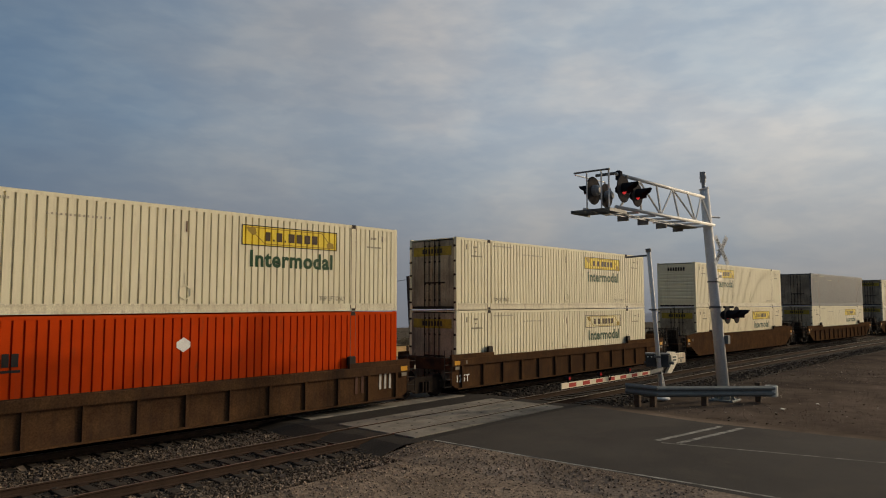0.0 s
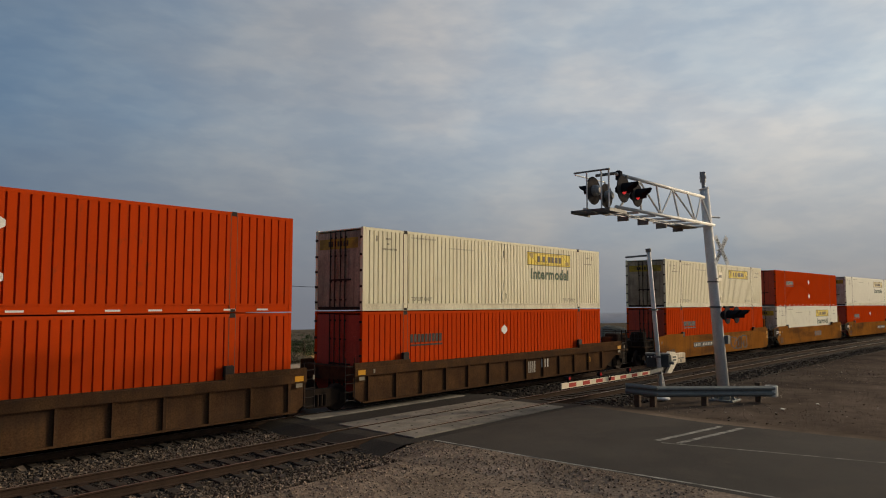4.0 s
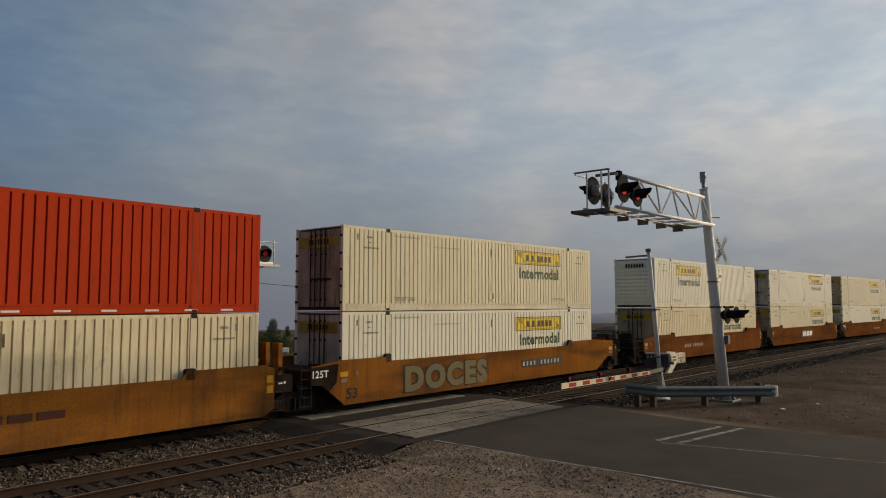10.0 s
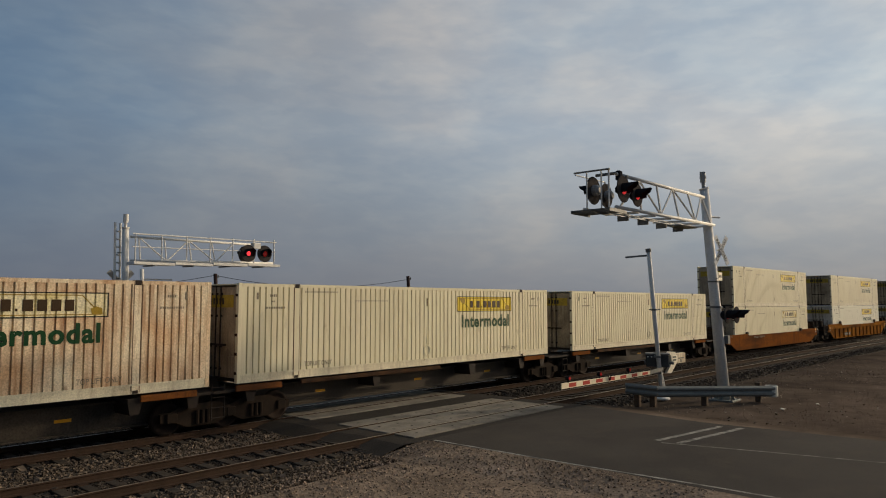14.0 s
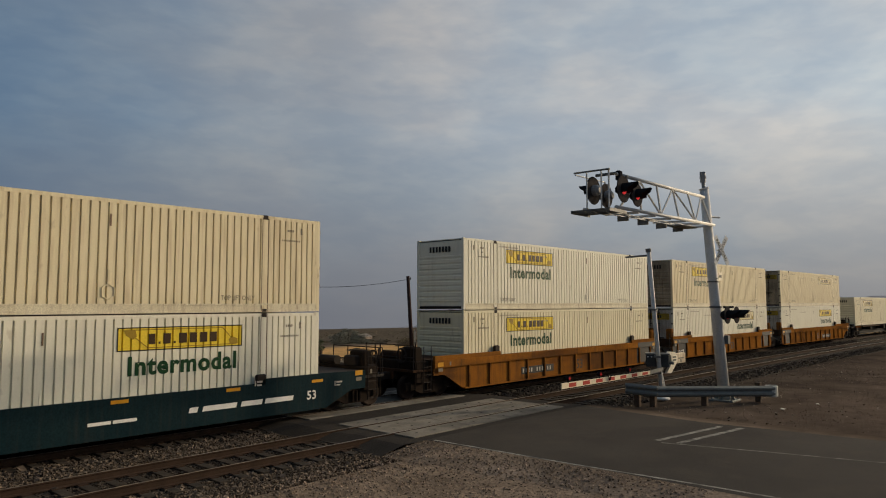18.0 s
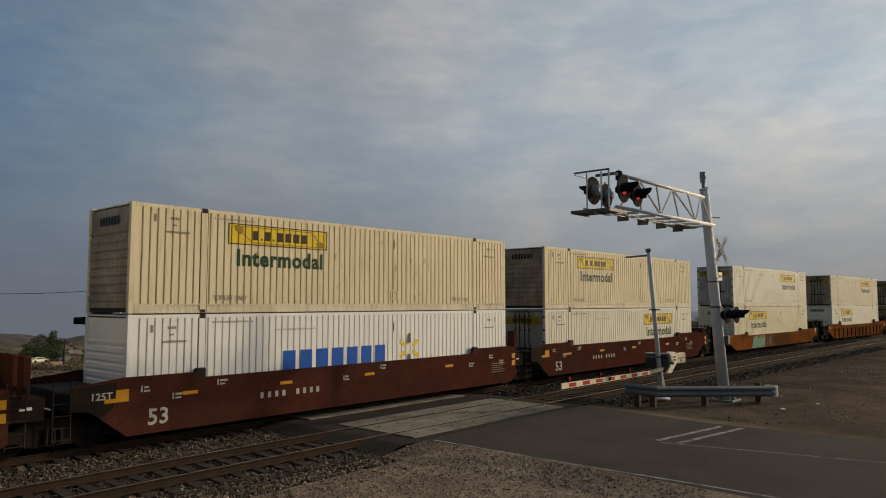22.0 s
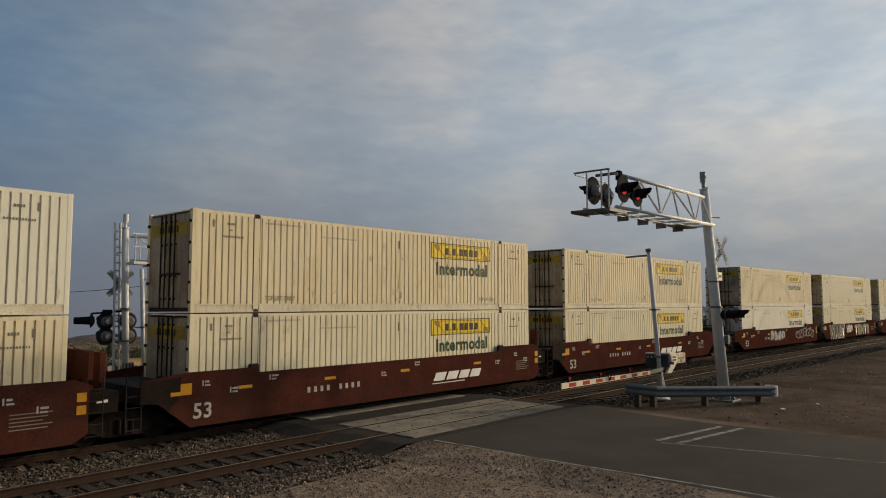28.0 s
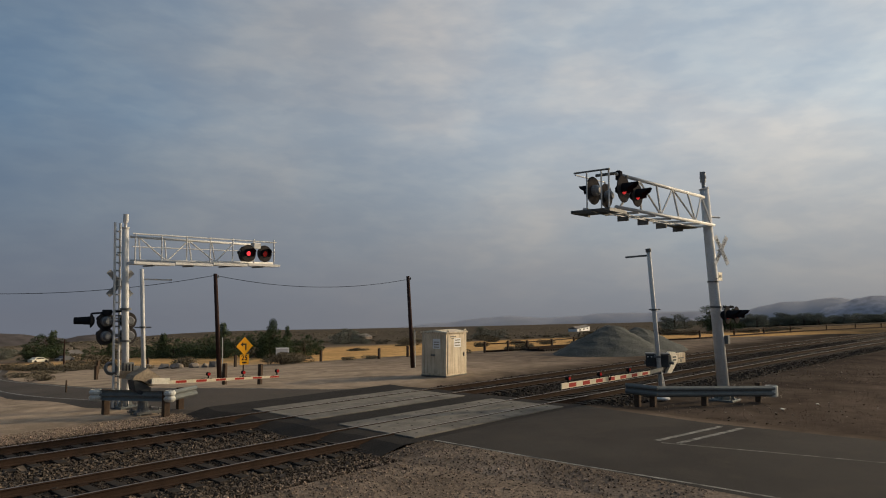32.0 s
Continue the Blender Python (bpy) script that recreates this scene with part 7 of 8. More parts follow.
def left_gate():
    fx = Fixed("crossing_gate", "lowered red and white crossing gate with a weathered mechanism", "crossing gate", (11.6, 23.45, -0.2))
    fx.part("foot", Geo().lathe([(0.30, 0.0), (0.30, 0.06), (0.17, 0.14), (0.15, 0.55), (0.18, 0.75), (0.0, 0.75)], Matrix.Translation((11.52, 23.45, -0.2)), 16), MECH, smooth=False)
    for i in (-1, 1):
        for j in (-1, 1):
            fx.part("anchor_bolt", Geo().tube((11.6 + i * 0.33, 23.45 + j * 0.3, -0.25), (11.6 + i * 0.33, 23.45 + j * 0.3, 0.02), 0.03, 8), MECH)
    fx.part("base_frame", Geo().bar((11.15, 23.15, -0.12), (12.05, 23.15, -0.12), 0.08, 0.08).bar((11.15, 23.75, -0.12), (12.05, 23.75, -0.12), 0.08, 0.08), MECH)
    b = fx.part("mechanism", Geo().prism([(11.0, 1.02), (11.06, 1.14), (11.5, 1.36), (11.98, 1.02), (11.92, 0.80), (11.66, 0.74), (11.3, 0.96)], 23.15, 23.72), TANPAINT, "sun-baked tan mechanism housing")
    fx.sub("mechanism_base", Geo().prism([(11.06, 0.98), (11.3, 0.92), (11.66, 0.70), (11.62, 0.46), (11.35, 0.46), (11.12, 0.66)], 23.2, 23.66), DARKBOX, b)
    fx.sub("crank_shaft", Geo().tube((11.6, 22.95, 0.92), (11.6, 23.95, 0.92), 0.07, 12), MECH, b)
    fx.part("counterweight", Geo().bar((11.5, 23.9, 1.08), (10.98, 24.1, 1.12), 0.06, 0.26), TANPAINT)
    fx.part("arm_bracket", Geo().bar((11.55, 22.95, 0.94), (12.15, 22.92, 0.90), 0.08, 0.2), PALEPAINT)
    gate_arm(fx, (12.0, 22.92, 0.86), (16.62, 22.88, 0.70), 0.36, 0.12)


def w_beam(g, a, b, z, tall=1.0):
    za, zb = z if isinstance(z, tuple) else (z, z)
    a, b = Vector((a[0], a[1], za)), Vector((b[0], b[1], zb))
    s = (b - a).normalized().cross(Vector((0, 0, 1)))
    prof = [(0.0, -0.155), (0.012, -0.15), (0.075, -0.10), (0.075, -0.06), (0.012, -0.015), (0.012, 0.015), (0.075, 0.06), (0.075, 0.10), (0.012, 0.15), (0.0, 0.155)]
    back = [(d - 0.008, h) for d, h in prof[::-1]]
    p = prof + back
    n = len(p)
    v = [q + s * d + Vector((0, 0, h * tall)) for q in (a, b) for d, h in p]
    g.add(v, [(i, (i + 1) % n, n + (i + 1) % n, n + i) for i in range(n)] + [tuple(range(n - 1, -1, -1)), tuple(range(n, 2 * n))])


def guardrail(name_label, posts, runs, base, z, ends, tall=1.0):
    fx = Fixed("guardrail", name_label, "guardrail", base)
    for x, y, top in posts:
        fx.part("post", Geo().bevel_box(x - 0.1, x + 0.1, y - 0.1, y + 0.1, -0.35, top, 0.012), WOODP, "weathered timber post")
    for a, b, zz in runs:
        g = Geo()
        w_beam(g, a, b, zz, tall)
        fx.part("rail_beam", g, GUARD, "corrugated steel beam")
    for x, y, r, ze in ends:
        fx.part("end_wrap", Geo().lathe([(p, h * tall) for p, h in [(r, -0.17), (r + 0.03, -0.15), (r + 0.03, 0.15), (r, 0.17), (r - 0.02, 0.16), (r - 0.02, -0.16), (r, -0.17)] if r > 0.165] or [(p, h * tall) for p, h in [(r, -0.16), (r + 0.05, -0.1), (r + 0.05, -0.05), (r, 0.0), (r + 0.05, 0.05), (r + 0.05, 0.1), (r, 0.16), (r - 0.02, 0.16), (r - 0.02, -0.16), (r, -0.16)]], Matrix.Translation((x, y, ze)), 14), WRAP, "galvanised end wrap")


WRAP = mat("galvanised_wrap", (0.58, 0.57, 0.51), (0.42, 0.41, 0.37), 0.5, 0.1, scale=4, fine=30, amount=0.6, bump=0.03)
right_cantilever()
left_cantilever()
right_gate()
left_gate()
guardrail("galvanised steel guardrail on timber posts round the mast", [(24.5, 11.68, 0.5), (24.40, 11.03, 0.36), (25.84, 9.70, 0.32), (28.1, 8.5, 0.56)],
          [((24.0, 11.9), (24.17, 10.75), (0.44, 0.40)), ((24.15, 10.78), (28.15, 7.95), (0.39, 0.27))], (25.5, 9.6, -0.2), 0.38, [(28.26, 8.08, 0.2, 0.25)], 1.25)
guardrail("short steel guardrail on timber posts beside the gate", [(10.74, 24.52, 0.62), (11.8, 22.43, 0.62), (12.75, 23.25, 0.6)],
          [((11.92, 22.30), (10.45, 24.45), 0.46), ((11.85, 22.28), (13.05, 22.72), (0.47, 0.52))], (11.3, 23.4, -0.2), 0.48, [(10.42, 24.58, 0.16, 0.46), (11.86, 22.3, 0.14, 0.47)], 1.15)


def lamp_pole():
    fx = Fixed("utility_pole", "thin galvanised pole with a short side arm", "pole", (13.6, 27.6, -0.25))
    fx.part("pole", Geo().tube((13.6, 27.6, -0.3), (13.38, 27.71, 4.93), 0.085, 12), GALV, smooth=True)
    fx.part("collar", Geo().tube((13.48, 27.66, 2.55), (13.48, 27.66, 2.62), 0.13, 12).bar((13.2, 27.8, 2.58), (13.75, 27.5, 2.58), 0.04, 0.05), MECH)
    fx.part("side_arm", Geo().bar((13.4, 27.7, 4.52), (14.4, 27.18, 4.5), 0.07, 0.06), GALV)


def wood_pole(b, t):
    fx = Fixed("utility_pole", "dark weathered wooden utility pole", "pole", b, group="wooden poles along the road")
    fx.part("pole", Geo().tube((b[0], b[1], b[2] - 0.1), t, 0.13, 12, 0.10), POLEW, smooth=True)
    fx.part("insulator", Geo().tube((t[0] + 0.12, t[1] - 0.1, t[2] - 0.22), (t[0] + 0.12, t[1] - 0.1, t[2] - 0.08), 0.04, 8), MECH)
    fx.part("ground_wire_guard", Geo().bar((b[0] + 0.1, b[1] - 0.1, b[2]), (b[0] + 0.06, b[1] - 0.09, b[2] + 2.2), 0.04, 0.04), GALV)


P1, P2 = ((20.56, 33.46, -0.48), (20.26, 33.64, 5.12)), ((30.88, 29.12, -0.29), (30.66, 29.35, 5.18))
lamp_pole()
wood_pole(*P1)
wood_pole(*P2)


def wire(a, b, sag, r=0.014):
    a, b = Vector(a), Vector(b)
    g = Geo()
    pts = [a.lerp(b, k / 20) - Vector((0, 0, 4 * sag * (k / 20) * (1 - k / 20))) for k in range(21)]
    for p, q in zip(pts, pts[1:]):
        g.tube(p, q, r, 5, cap=False)
    tagged(new("overhead_wire", g.mesh("overhead_wire", BLACKP)), "thin dark overhead wire between the poles", "wire")


wire((30.7, 29.3, 5.0), (20.3, 33.6, 5.02), 0.55)
wire((20.2, 33.65, 5.02), (7.2, 42.0, 4.3), 0.6)


def bungalow():
    fx = Fixed("equipment_cabinet", "dirty white steel trackside equipment cabinet", "cabinet", (28.0, 24.0, -0.2))
    m = Matrix.Translation((27.10, 23.24, -0.2)) @ Matrix.Rotation(radians(5), 4, "Z") @ Matrix.Diagonal((1.05, 1.24, 1.045, 1.0))
    fx.part("body", Geo().box(0, 1.75, 0, 1.25, 0.06, 2.12, m), CONTROL)
    fx.part("plinth", Geo().box(-0.03, 1.78, -0.03, 1.28, 0, 0.06, m), CONCRETE)
    fx.part("roof", Geo().add([m @ Vector(p) for p in ((-0.06, -0.06, 2.12), (1.81, -0.06, 2.12), (1.81, 1.31, 2.12), (-0.06, 1.31, 2.12), (-0.06, -0.06, 2.17), (1.81, -0.06, 2.17), (1.81, 1.31, 2.17), (-0.06, 1.31, 2.17), (-0.0, 0.62, 2.27), (1.75, 0.62, 2.27))],
            [(0, 3, 2, 1), (0, 1, 5, 4), (2, 3, 7, 6), (4, 5, 9, 8), (6, 7, 8, 9), (0, 4, 8, 7, 3), (1, 2, 6, 9, 5)]), CONTROL)
    d = fx.part("door", Geo().box(0.12, 1.63, -0.025, 0.0, 0.14, 2.05, m), CONTROL)
    fx.sub("door_handle", Geo().box(1.42, 1.48, -0.06, -0.025, 0.95, 1.15, m), MECH, d)
    s = fx.sub("notice", Geo().box(0.62, 1.2, -0.032, -0.025, 1.42, 1.86, m), SNOW, d, "white notice with unreadable bars")
    for z in (1.54, 1.67, 1.8):
        fx.part("notice_bar", Geo().box(0.68, 1.14, -0.037, -0.032, z - 0.06, z - 0.01, m), FAINT)
    d2 = fx.part("side_door", Geo().box(-0.025, 0.0, 0.1, 1.15, 0.14, 2.05, m), CONTROL)
    fx.sub("door_handle", Geo().box(-0.07, -0.025, 0.55, 0.75, 1.0, 1.08, m), MECH, d2)
    fx.sub("notice", Geo().box(-0.032, -0.025, 0.28, 0.66, 1.36, 1.84, m), SNOW, d2, "white notice with unreadable bars")
    for z in (1.42, 1.54, 1.66):
        fx.part("notice_bar", Geo().box(-0.037, -0.032, 0.34, 0.6, z, z + 0.04, m), FAINT)
    fx.part("unit_mark", Geo().box(0.3, 0.8, -0.03, -0.025, 1.92, 1.97, m).box(0.4, 0.75, -0.03, -0.025, 1.83, 1.88, m), FAINT)
    for x in (0.12, 1.62):
        fx.part("lifting_eye", Geo().lathe([(0.05, -0.03), (0.11, 0.0), (0.05, 0.03), (0.05, -0.03)], m @ Matrix.Translation((x, -0.02, 2.2)) @ Matrix.Rotation(math.pi / 2, 4, "X"), 12), WHITETAPE)


bungalow()


def curve_sign():
    c = Vector((22.05, 33.47, 1.2))
    fx = Fixed("road_sign", "yellow diamond curve sign above a small speed plate", "road sign", (22.05, 33.55, -0.48))
    fx.part("post", Geo().bar((22.05, 33.55, -0.5), (22.05, 33.55, 1.6), 0.06, 0.05), WOODP)
    turn = Matrix.Translation(c) @ Matrix.Rotation(radians(-4), 4, "Z")
    rt = turn @ Matrix.Rotation(math.pi / 4, 4, "Y")
    p = fx.part("diamond_plate", Geo().box(-0.355, 0.355, -0.01, 0.0, -0.355, 0.355, rt), SIGNY)
    fx.sub("arrow", Geo().box(0.03, 0.11, -0.018, -0.012, -0.22, 0.06, turn).box(-0.1, 0.11, -0.018, -0.012, 0.06, 0.14, turn)
           .add([turn @ Vector(q) for q in ((-0.1, -0.018, -0.03), (-0.1, -0.018, 0.23), (-0.24, -0.018, 0.10), (-0.1, -0.012, -0.03), (-0.1, -0.012, 0.23), (-0.24, -0.012, 0.10))], [(0, 1, 2), (5, 4, 3), (0, 3, 4, 1), (1, 4, 5, 2), (2, 5, 3, 0)]), INK, p, "black bent arrow")
    q = fx.part("speed_plate", Geo().box(-0.27, 0.27, -0.01, 0.0, -1.0, -0.46, turn), SIGNY)
    part("lettering", text_mesh("25", 0.26, INK, 0.02), INK, q, "black figures that read 25", turn @ Matrix.Translation((-0.19, -0.016, -0.76)))
    fx.sub("sign_bar", Geo().box(-0.13, 0.13, -0.017, -0.011, -0.93, -0.85, turn), INK, q)


curve_sign()


def timber_post(x, y, h, w=0.09):
    z = land(x, y)
    ob = new("timber_post", Geo().bevel_box(-w, w, -w, w, -0.2, h, 0.015).mesh("timber_post", WOODP))
    ob.matrix_basis = pose(x, y, z, random.uniform(-3, 3), random.uniform(-3, 3), random.uniform(0, 40))
    tagged(ob, "short weathered timber post in the dirt", "post", group="timber posts beside the road")


for x, y, h in ((23.05, 54.25, 1.0), (31.8, 64.0, 0.8), (18.84, 30.24, 1.0), (19.64, 28.49, 0.95), (18.97, 44.8, 0.85), (12.9, 33.5, 0.6)):
    timber_post(x, y, h, 0.03 if h < 0.7 else 0.09)


def fence():
    pts = [(30.5, 47.5), (36.5, 44.6), (39.8, 41.3), (42.0, 40.2), (48.0, 36.8), (49.6, 35.5), (51.2, 34.6), (55.2, 34.6), (60.0, 35.1), (66, 32.5), (75.3, 28.6), (85, 28.2), (95, 27.8), (105.6, 27.4), (120, 26), (133, 24.5), (147, 23.0), (165, 21.5), (190, 19)]
    fx = Fixed("rail_fence", "low fence of dark posts and a rusty rail along the field", "fence", (60.0, 35.1, land(60.0, 35.1)))
    for x, y in pts:
        z = land(x, y)
        fx.part("fence_post", Geo().bevel_box(x - 0.09, x + 0.09, y - 0.09, y + 0.09, z - 0.2, z + random.uniform(0.8, 0.95), 0.02), WOODP)
    for (x0, y0), (x1, y1) in zip(pts[4:], pts[5:]):
        fx.part("fence_rail", Geo().bar((x0, y0, land(x0, y0) + 0.1), (x1, y1, land(x1, y1) + 0.1), 0.12, 0.16), RAIL)
        fx.part("fence_rail", Geo().bar((x0, y0, land(x0, y0) + 0.72), (x1, y1, land(x1, y1) + 0.72), 0.06, 0.08), RAIL)


fence()

PILE = mat("gravel_pile", (0.090, 0.093, 0.084), (0.056, 0.059, 0.053), 0.95, scale=1.2, fine=9, amount=0.8, bump=0.8, dist=0.08)


def rock_heap(cx, cy, rx, ry, h, label):
    n, m = 44, 22
    v, f = [], []
    z0 = land(cx, cy)
    for j in range(m + 1):
        t = j / m
        for i in range(n):
            a = 2 * math.pi * i / n
            wob = 1 + 0.10 * noise.noise(Vector((math.cos(a) * 1.5, math.sin(a) * 1.5, cx)))
            x, y = cx + rx * t * wob * math.cos(a), cy + ry * t * wob * math.sin(a)
            z = z0 - 0.1 + h * min(1.08 * (1 - t), 0.86 + 0.10 * (1 - t) + 0.06 * noise.noise(Vector((x, y, 4.0)))) + 0.16 * noise.noise(Vector((x * 1.7, y * 1.7, 0))) * min(1, (1 - t) * 5)
            v.append((x - cx, y - cy, z - z0))
    f = [(j * n + i, j * n + (i + 1) % n, (j + 1) * n + (i + 1) % n, (j + 1) * n + i) for j in range(m) for i in range(n)]
    me = bpy.data.meshes.new("gravel_mound")
    me.from_pydata(v, [], f)
    me.shade_smooth()
    me.materials.append(PILE)
    ob = new("gravel_mound", me)
    ob.location = (cx, cy, z0)
    tagged(ob, label, "rock heap", group="rock heaps beside the track")


rock_heap(49.5, 25.6, 6.0, 4.2, 2.22, "grey-green heap of crushed rock on the dirt")
rock_heap(53.4, 25.3, 5.9, 3.7, 1.9, "lower heap of crushed rock behind the first")

# ---------------------------------------------------------------- plants
BARK = mat("bark", (0.07, 0.05, 0.035), None, 0.9, scale=6, fine=40, amount=0.7, bump=0.4)
LEAF = mat("dark_foliage", (0.066, 0.088, 0.044), (0.038, 0.056, 0.028), 0.8, spec=0.05, scale=1.5, fine=14, amount=0.7, bump=0.0, island=0.55)
# leaves of the far trees, lightened to put distance haze into the colour
FAR_LEAF = mat("haze_paled_foliage", (0.185, 0.19, 0.15), (0.145, 0.15, 0.12), 0.9, spec=0.05, scale=1.0, fine=6, amount=0.7, bump=0.0, island=0.4)
SCRUB = mat("dry_scrub", (0.165, 0.138, 0.092), (0.105, 0.088, 0.060), 0.85, spec=0.05, scale=3, fine=20, amount=0.7, bump=0.0, island=0.5)


def leaf_cloud(rng, lobes, n, size):
    v, f = [], []
    w = np.array([a * b * c for _, (a, b, c) in lobes]) ** (2 / 3)
    pick = rng.choice(len(lobes), n, p=w / w.sum())
    for k in pick:
        (cx, cy, cz), (a, b, c) = lobes[k]
        d = rng.normal(size=3)
        d /= np.linalg.norm(d)
        r = 0.45 + 0.62 * rng.random() ** 0.6
        p = np.array([cx + a * d[0] * r, cy + b * d[1] * r, cz + c * d[2] * r])
        u = rng.normal(size=3)
        u /= np.linalg.norm(u)
        t = np.cross(u, rng.normal(size=3))
        t /= np.linalg.norm(t)
        s = size * (0.6 + 0.8 * rng.random())
        i = len(v)
        v += [tuple(p + u * s), tuple(p + t * s * 0.55), tuple(p - u * s), tuple(p - t * s * 0.55)]
        f.append((i, i + 1, i + 2, i + 3))
    me = bpy.data.meshes.new("crown")
    me.from_pydata(v, [], f)
    return me


def build_tree(seed, slim, leaf, label):
    """A tree one metre high and about one metre wide: trunk, limbs and a ragged crown; slim ones taper to a point."""
    rng = np.random.default_rng(seed)
    e = thing("tree", label, "tree", group="trees beyond the road")
    g = Geo().tube((0, 0, -0.05), (0.01, 0.005, 0.62), 0.032, 8, 0.012)
    lobes = []
    n = 30
    for k in range(n):
        t = (k + rng.random()) / n
        a = rng.random() * 6.283
        z = 0.10 + 0.84 * t
        reach = (1.0 - t) ** 0.8 if slim else math.sqrt(max(0.0, 1 - (2 * t - 0.75) ** 2 / 1.7))
        r = 0.46 * reach * (0.25 + 0.75 * rng.random())
        p = (r * math.cos(a), r * math.sin(a), z)
        if k % 3 == 0:
            g.tube((0, 0, max(0.12, z - 0.18)), p, 0.010, 5, 0.003, cap=False)
        q = (0.07 + 0.09 * rng.random()) * (1.15 - 0.55 * t)
        lobes.append((p, (q * 1.15, q * 1.15, q * (0.8 + 0.5 * rng.random()))))
    part("trunk", g, BARK, e)
    me = leaf_cloud(rng, lobes, 5200, 0.017)
    me.materials.append(leaf)
    part("crown", me, leaf, e)
    return e


TREES = [build_tree(s, slim, m, l) for s, slim, m, l in ((3, False, LEAF, "dark green bushy desert tree"), (5, False, LEAF, "dark green bushy desert tree"), (8, True, LEAF, "dark green tree tapering to a ragged point"),
                                                         (13, False, FAR_LEAF, "green tree far across the flat, its leaves paled with painted haze"))]


def plant(k, x, y, h, w, sink=0.12):
    ob = TREES[k] if k not in PLANTED else copy_thing(TREES[k], Matrix.Identity(4))
    PLANTED.add(k)
    ob.matrix_basis = pose(x, y, land(x, y) - sink * h * 0.5, 0, 0, 57.0 * len(PLANTED) + 13 * x) @ Matrix.Diagonal((w * 1.22, w * 1.22, h * 1.08, 1.0))


PLANTED = set()
# x, y, height, width
for k, x, y, h, w in ((0, 44.3, 123.6, 4.6, 6.0), (2, 45.6, 124.5, 4.9, 3.8), (1, 42.0, 122.0, 3.2, 5.0), (0, 48.5, 117.0, 2.3, 2.4), (1, 48.1, 112.3, 1.9, 2.2), (2, 49.5, 112.4, 2.7, 2.0), (0, 52.3, 110.2, 1.8, 2.9), (1, 51.6, 105.3, 1.9, 3.0),
                      (0, 50.9, 100.9, 2.5, 2.9), (2, 48.4, 93.3, 3.4, 3.2), (0, 49.5, 92.3, 2.8, 3.2), (1, 50.7, 91.3, 2.2, 3.0), (0, 50.0, 87.4, 2.5, 3.2), (1, 49.3, 83.3, 3.0, 3.0), (2, 48.2, 78.0, 4.2, 3.3), (0, 49.1, 76.6, 2.6, 2.8),
                      (1, 48.5, 73.4, 2.9, 2.5), (0, 47.9, 70.1, 3.1, 2.7), (2, 44.2, 62.0, 4.0, 3.0), (0, 43.6, 61.6, 3.0, 2.6), (2, 47.7, 64.2, 3.3, 1.7), (1, 45.1, 61.4, 2.3, 2.6), (0, 48.4, 62.0, 2.4, 2.9), (1, 50.7, 62.8, 1.7, 2.2), (1, 46.6, 66.0, 2.2, 2.8), (0, 46.0, 74.0, 2.0, 2.8), (1, 47.0, 80.0, 1.8, 3.4), (0, 47.6, 84.0, 1.8, 3.4), (1, 48.0, 88.0, 1.8, 3.4), (0, 49.0, 96.0, 1.7, 3.6), (1, 46.8, 68.5, 1.8, 3.2), (0, 47.2, 77.0, 1.8, 3.2),
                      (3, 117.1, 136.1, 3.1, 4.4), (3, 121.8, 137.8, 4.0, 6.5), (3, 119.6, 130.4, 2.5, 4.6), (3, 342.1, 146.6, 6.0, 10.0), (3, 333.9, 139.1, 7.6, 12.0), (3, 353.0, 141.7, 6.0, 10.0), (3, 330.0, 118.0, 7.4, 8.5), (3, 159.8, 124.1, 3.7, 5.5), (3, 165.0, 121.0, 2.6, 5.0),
                      (0, 135.8, 49.4, 5.3, 4.8), (1, 138.4, 46.6, 5.0, 4.0)):
    plant(k, x, y, h, w)
trng = np.random.default_rng(31)
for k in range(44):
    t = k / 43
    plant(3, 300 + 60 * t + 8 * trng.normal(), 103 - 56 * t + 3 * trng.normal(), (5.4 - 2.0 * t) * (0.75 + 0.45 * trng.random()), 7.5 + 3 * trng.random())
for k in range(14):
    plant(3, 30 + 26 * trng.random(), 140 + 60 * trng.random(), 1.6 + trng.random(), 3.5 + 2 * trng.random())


def build_bush(seed):
    rng = np.random.default_rng(seed)
    e = thing("bush", "low dry desert shrub", "bush", group="desert shrubs")
    lobes = [((0.5 * rng.normal() * 0.6, 0.5 * rng.normal() * 0.6, 0.25 + 0.15 * rng.random()), (0.45, 0.45, 0.32)) for _ in range(5)]
    g = Geo()
    for k in range(7):
        a = k * 0.9
        g.tube((0, 0, -0.1), (0.5 * math.cos(a), 0.5 * math.sin(a), 0.45), 0.02, 5, 0.006, cap=False)
    part("stem_clump", g, BARK, e)
    me = leaf_cloud(rng, lobes, 1500, 0.045)
    me.materials.append(SCRUB)
    part("foliage", me, SCRUB, e)
    return e


BUSHES = [build_bush(s) for s in (11, 12)]
for b, (x, y) in zip(BUSHES, ((33.2, 45.2), (30.3, 54.4))):
    b.matrix_basis = pose(x, y, land(x, y)) @ Matrix.Scale(1.3, 4)
rng = np.random.default_rng(4)
spots = [(27, 70, 1.6), (26, 66, 1.2), (34.6, 45.6, 1.5), (35.2, 47, 1.3), (40.2, 42.6, 1.0), (38.6, 43.6, 0.8), (50.4, 35.8, 1.0), (52.5, 35.9, 1.3), (54, 36.6, 1.2), (47, 38.5, 1.2), (45.5, 40.5, 1.0), (31, 56, 1.0), (22, 62, 1.4), (19, 58, 1.2), (17.5, 49, 1.0)]
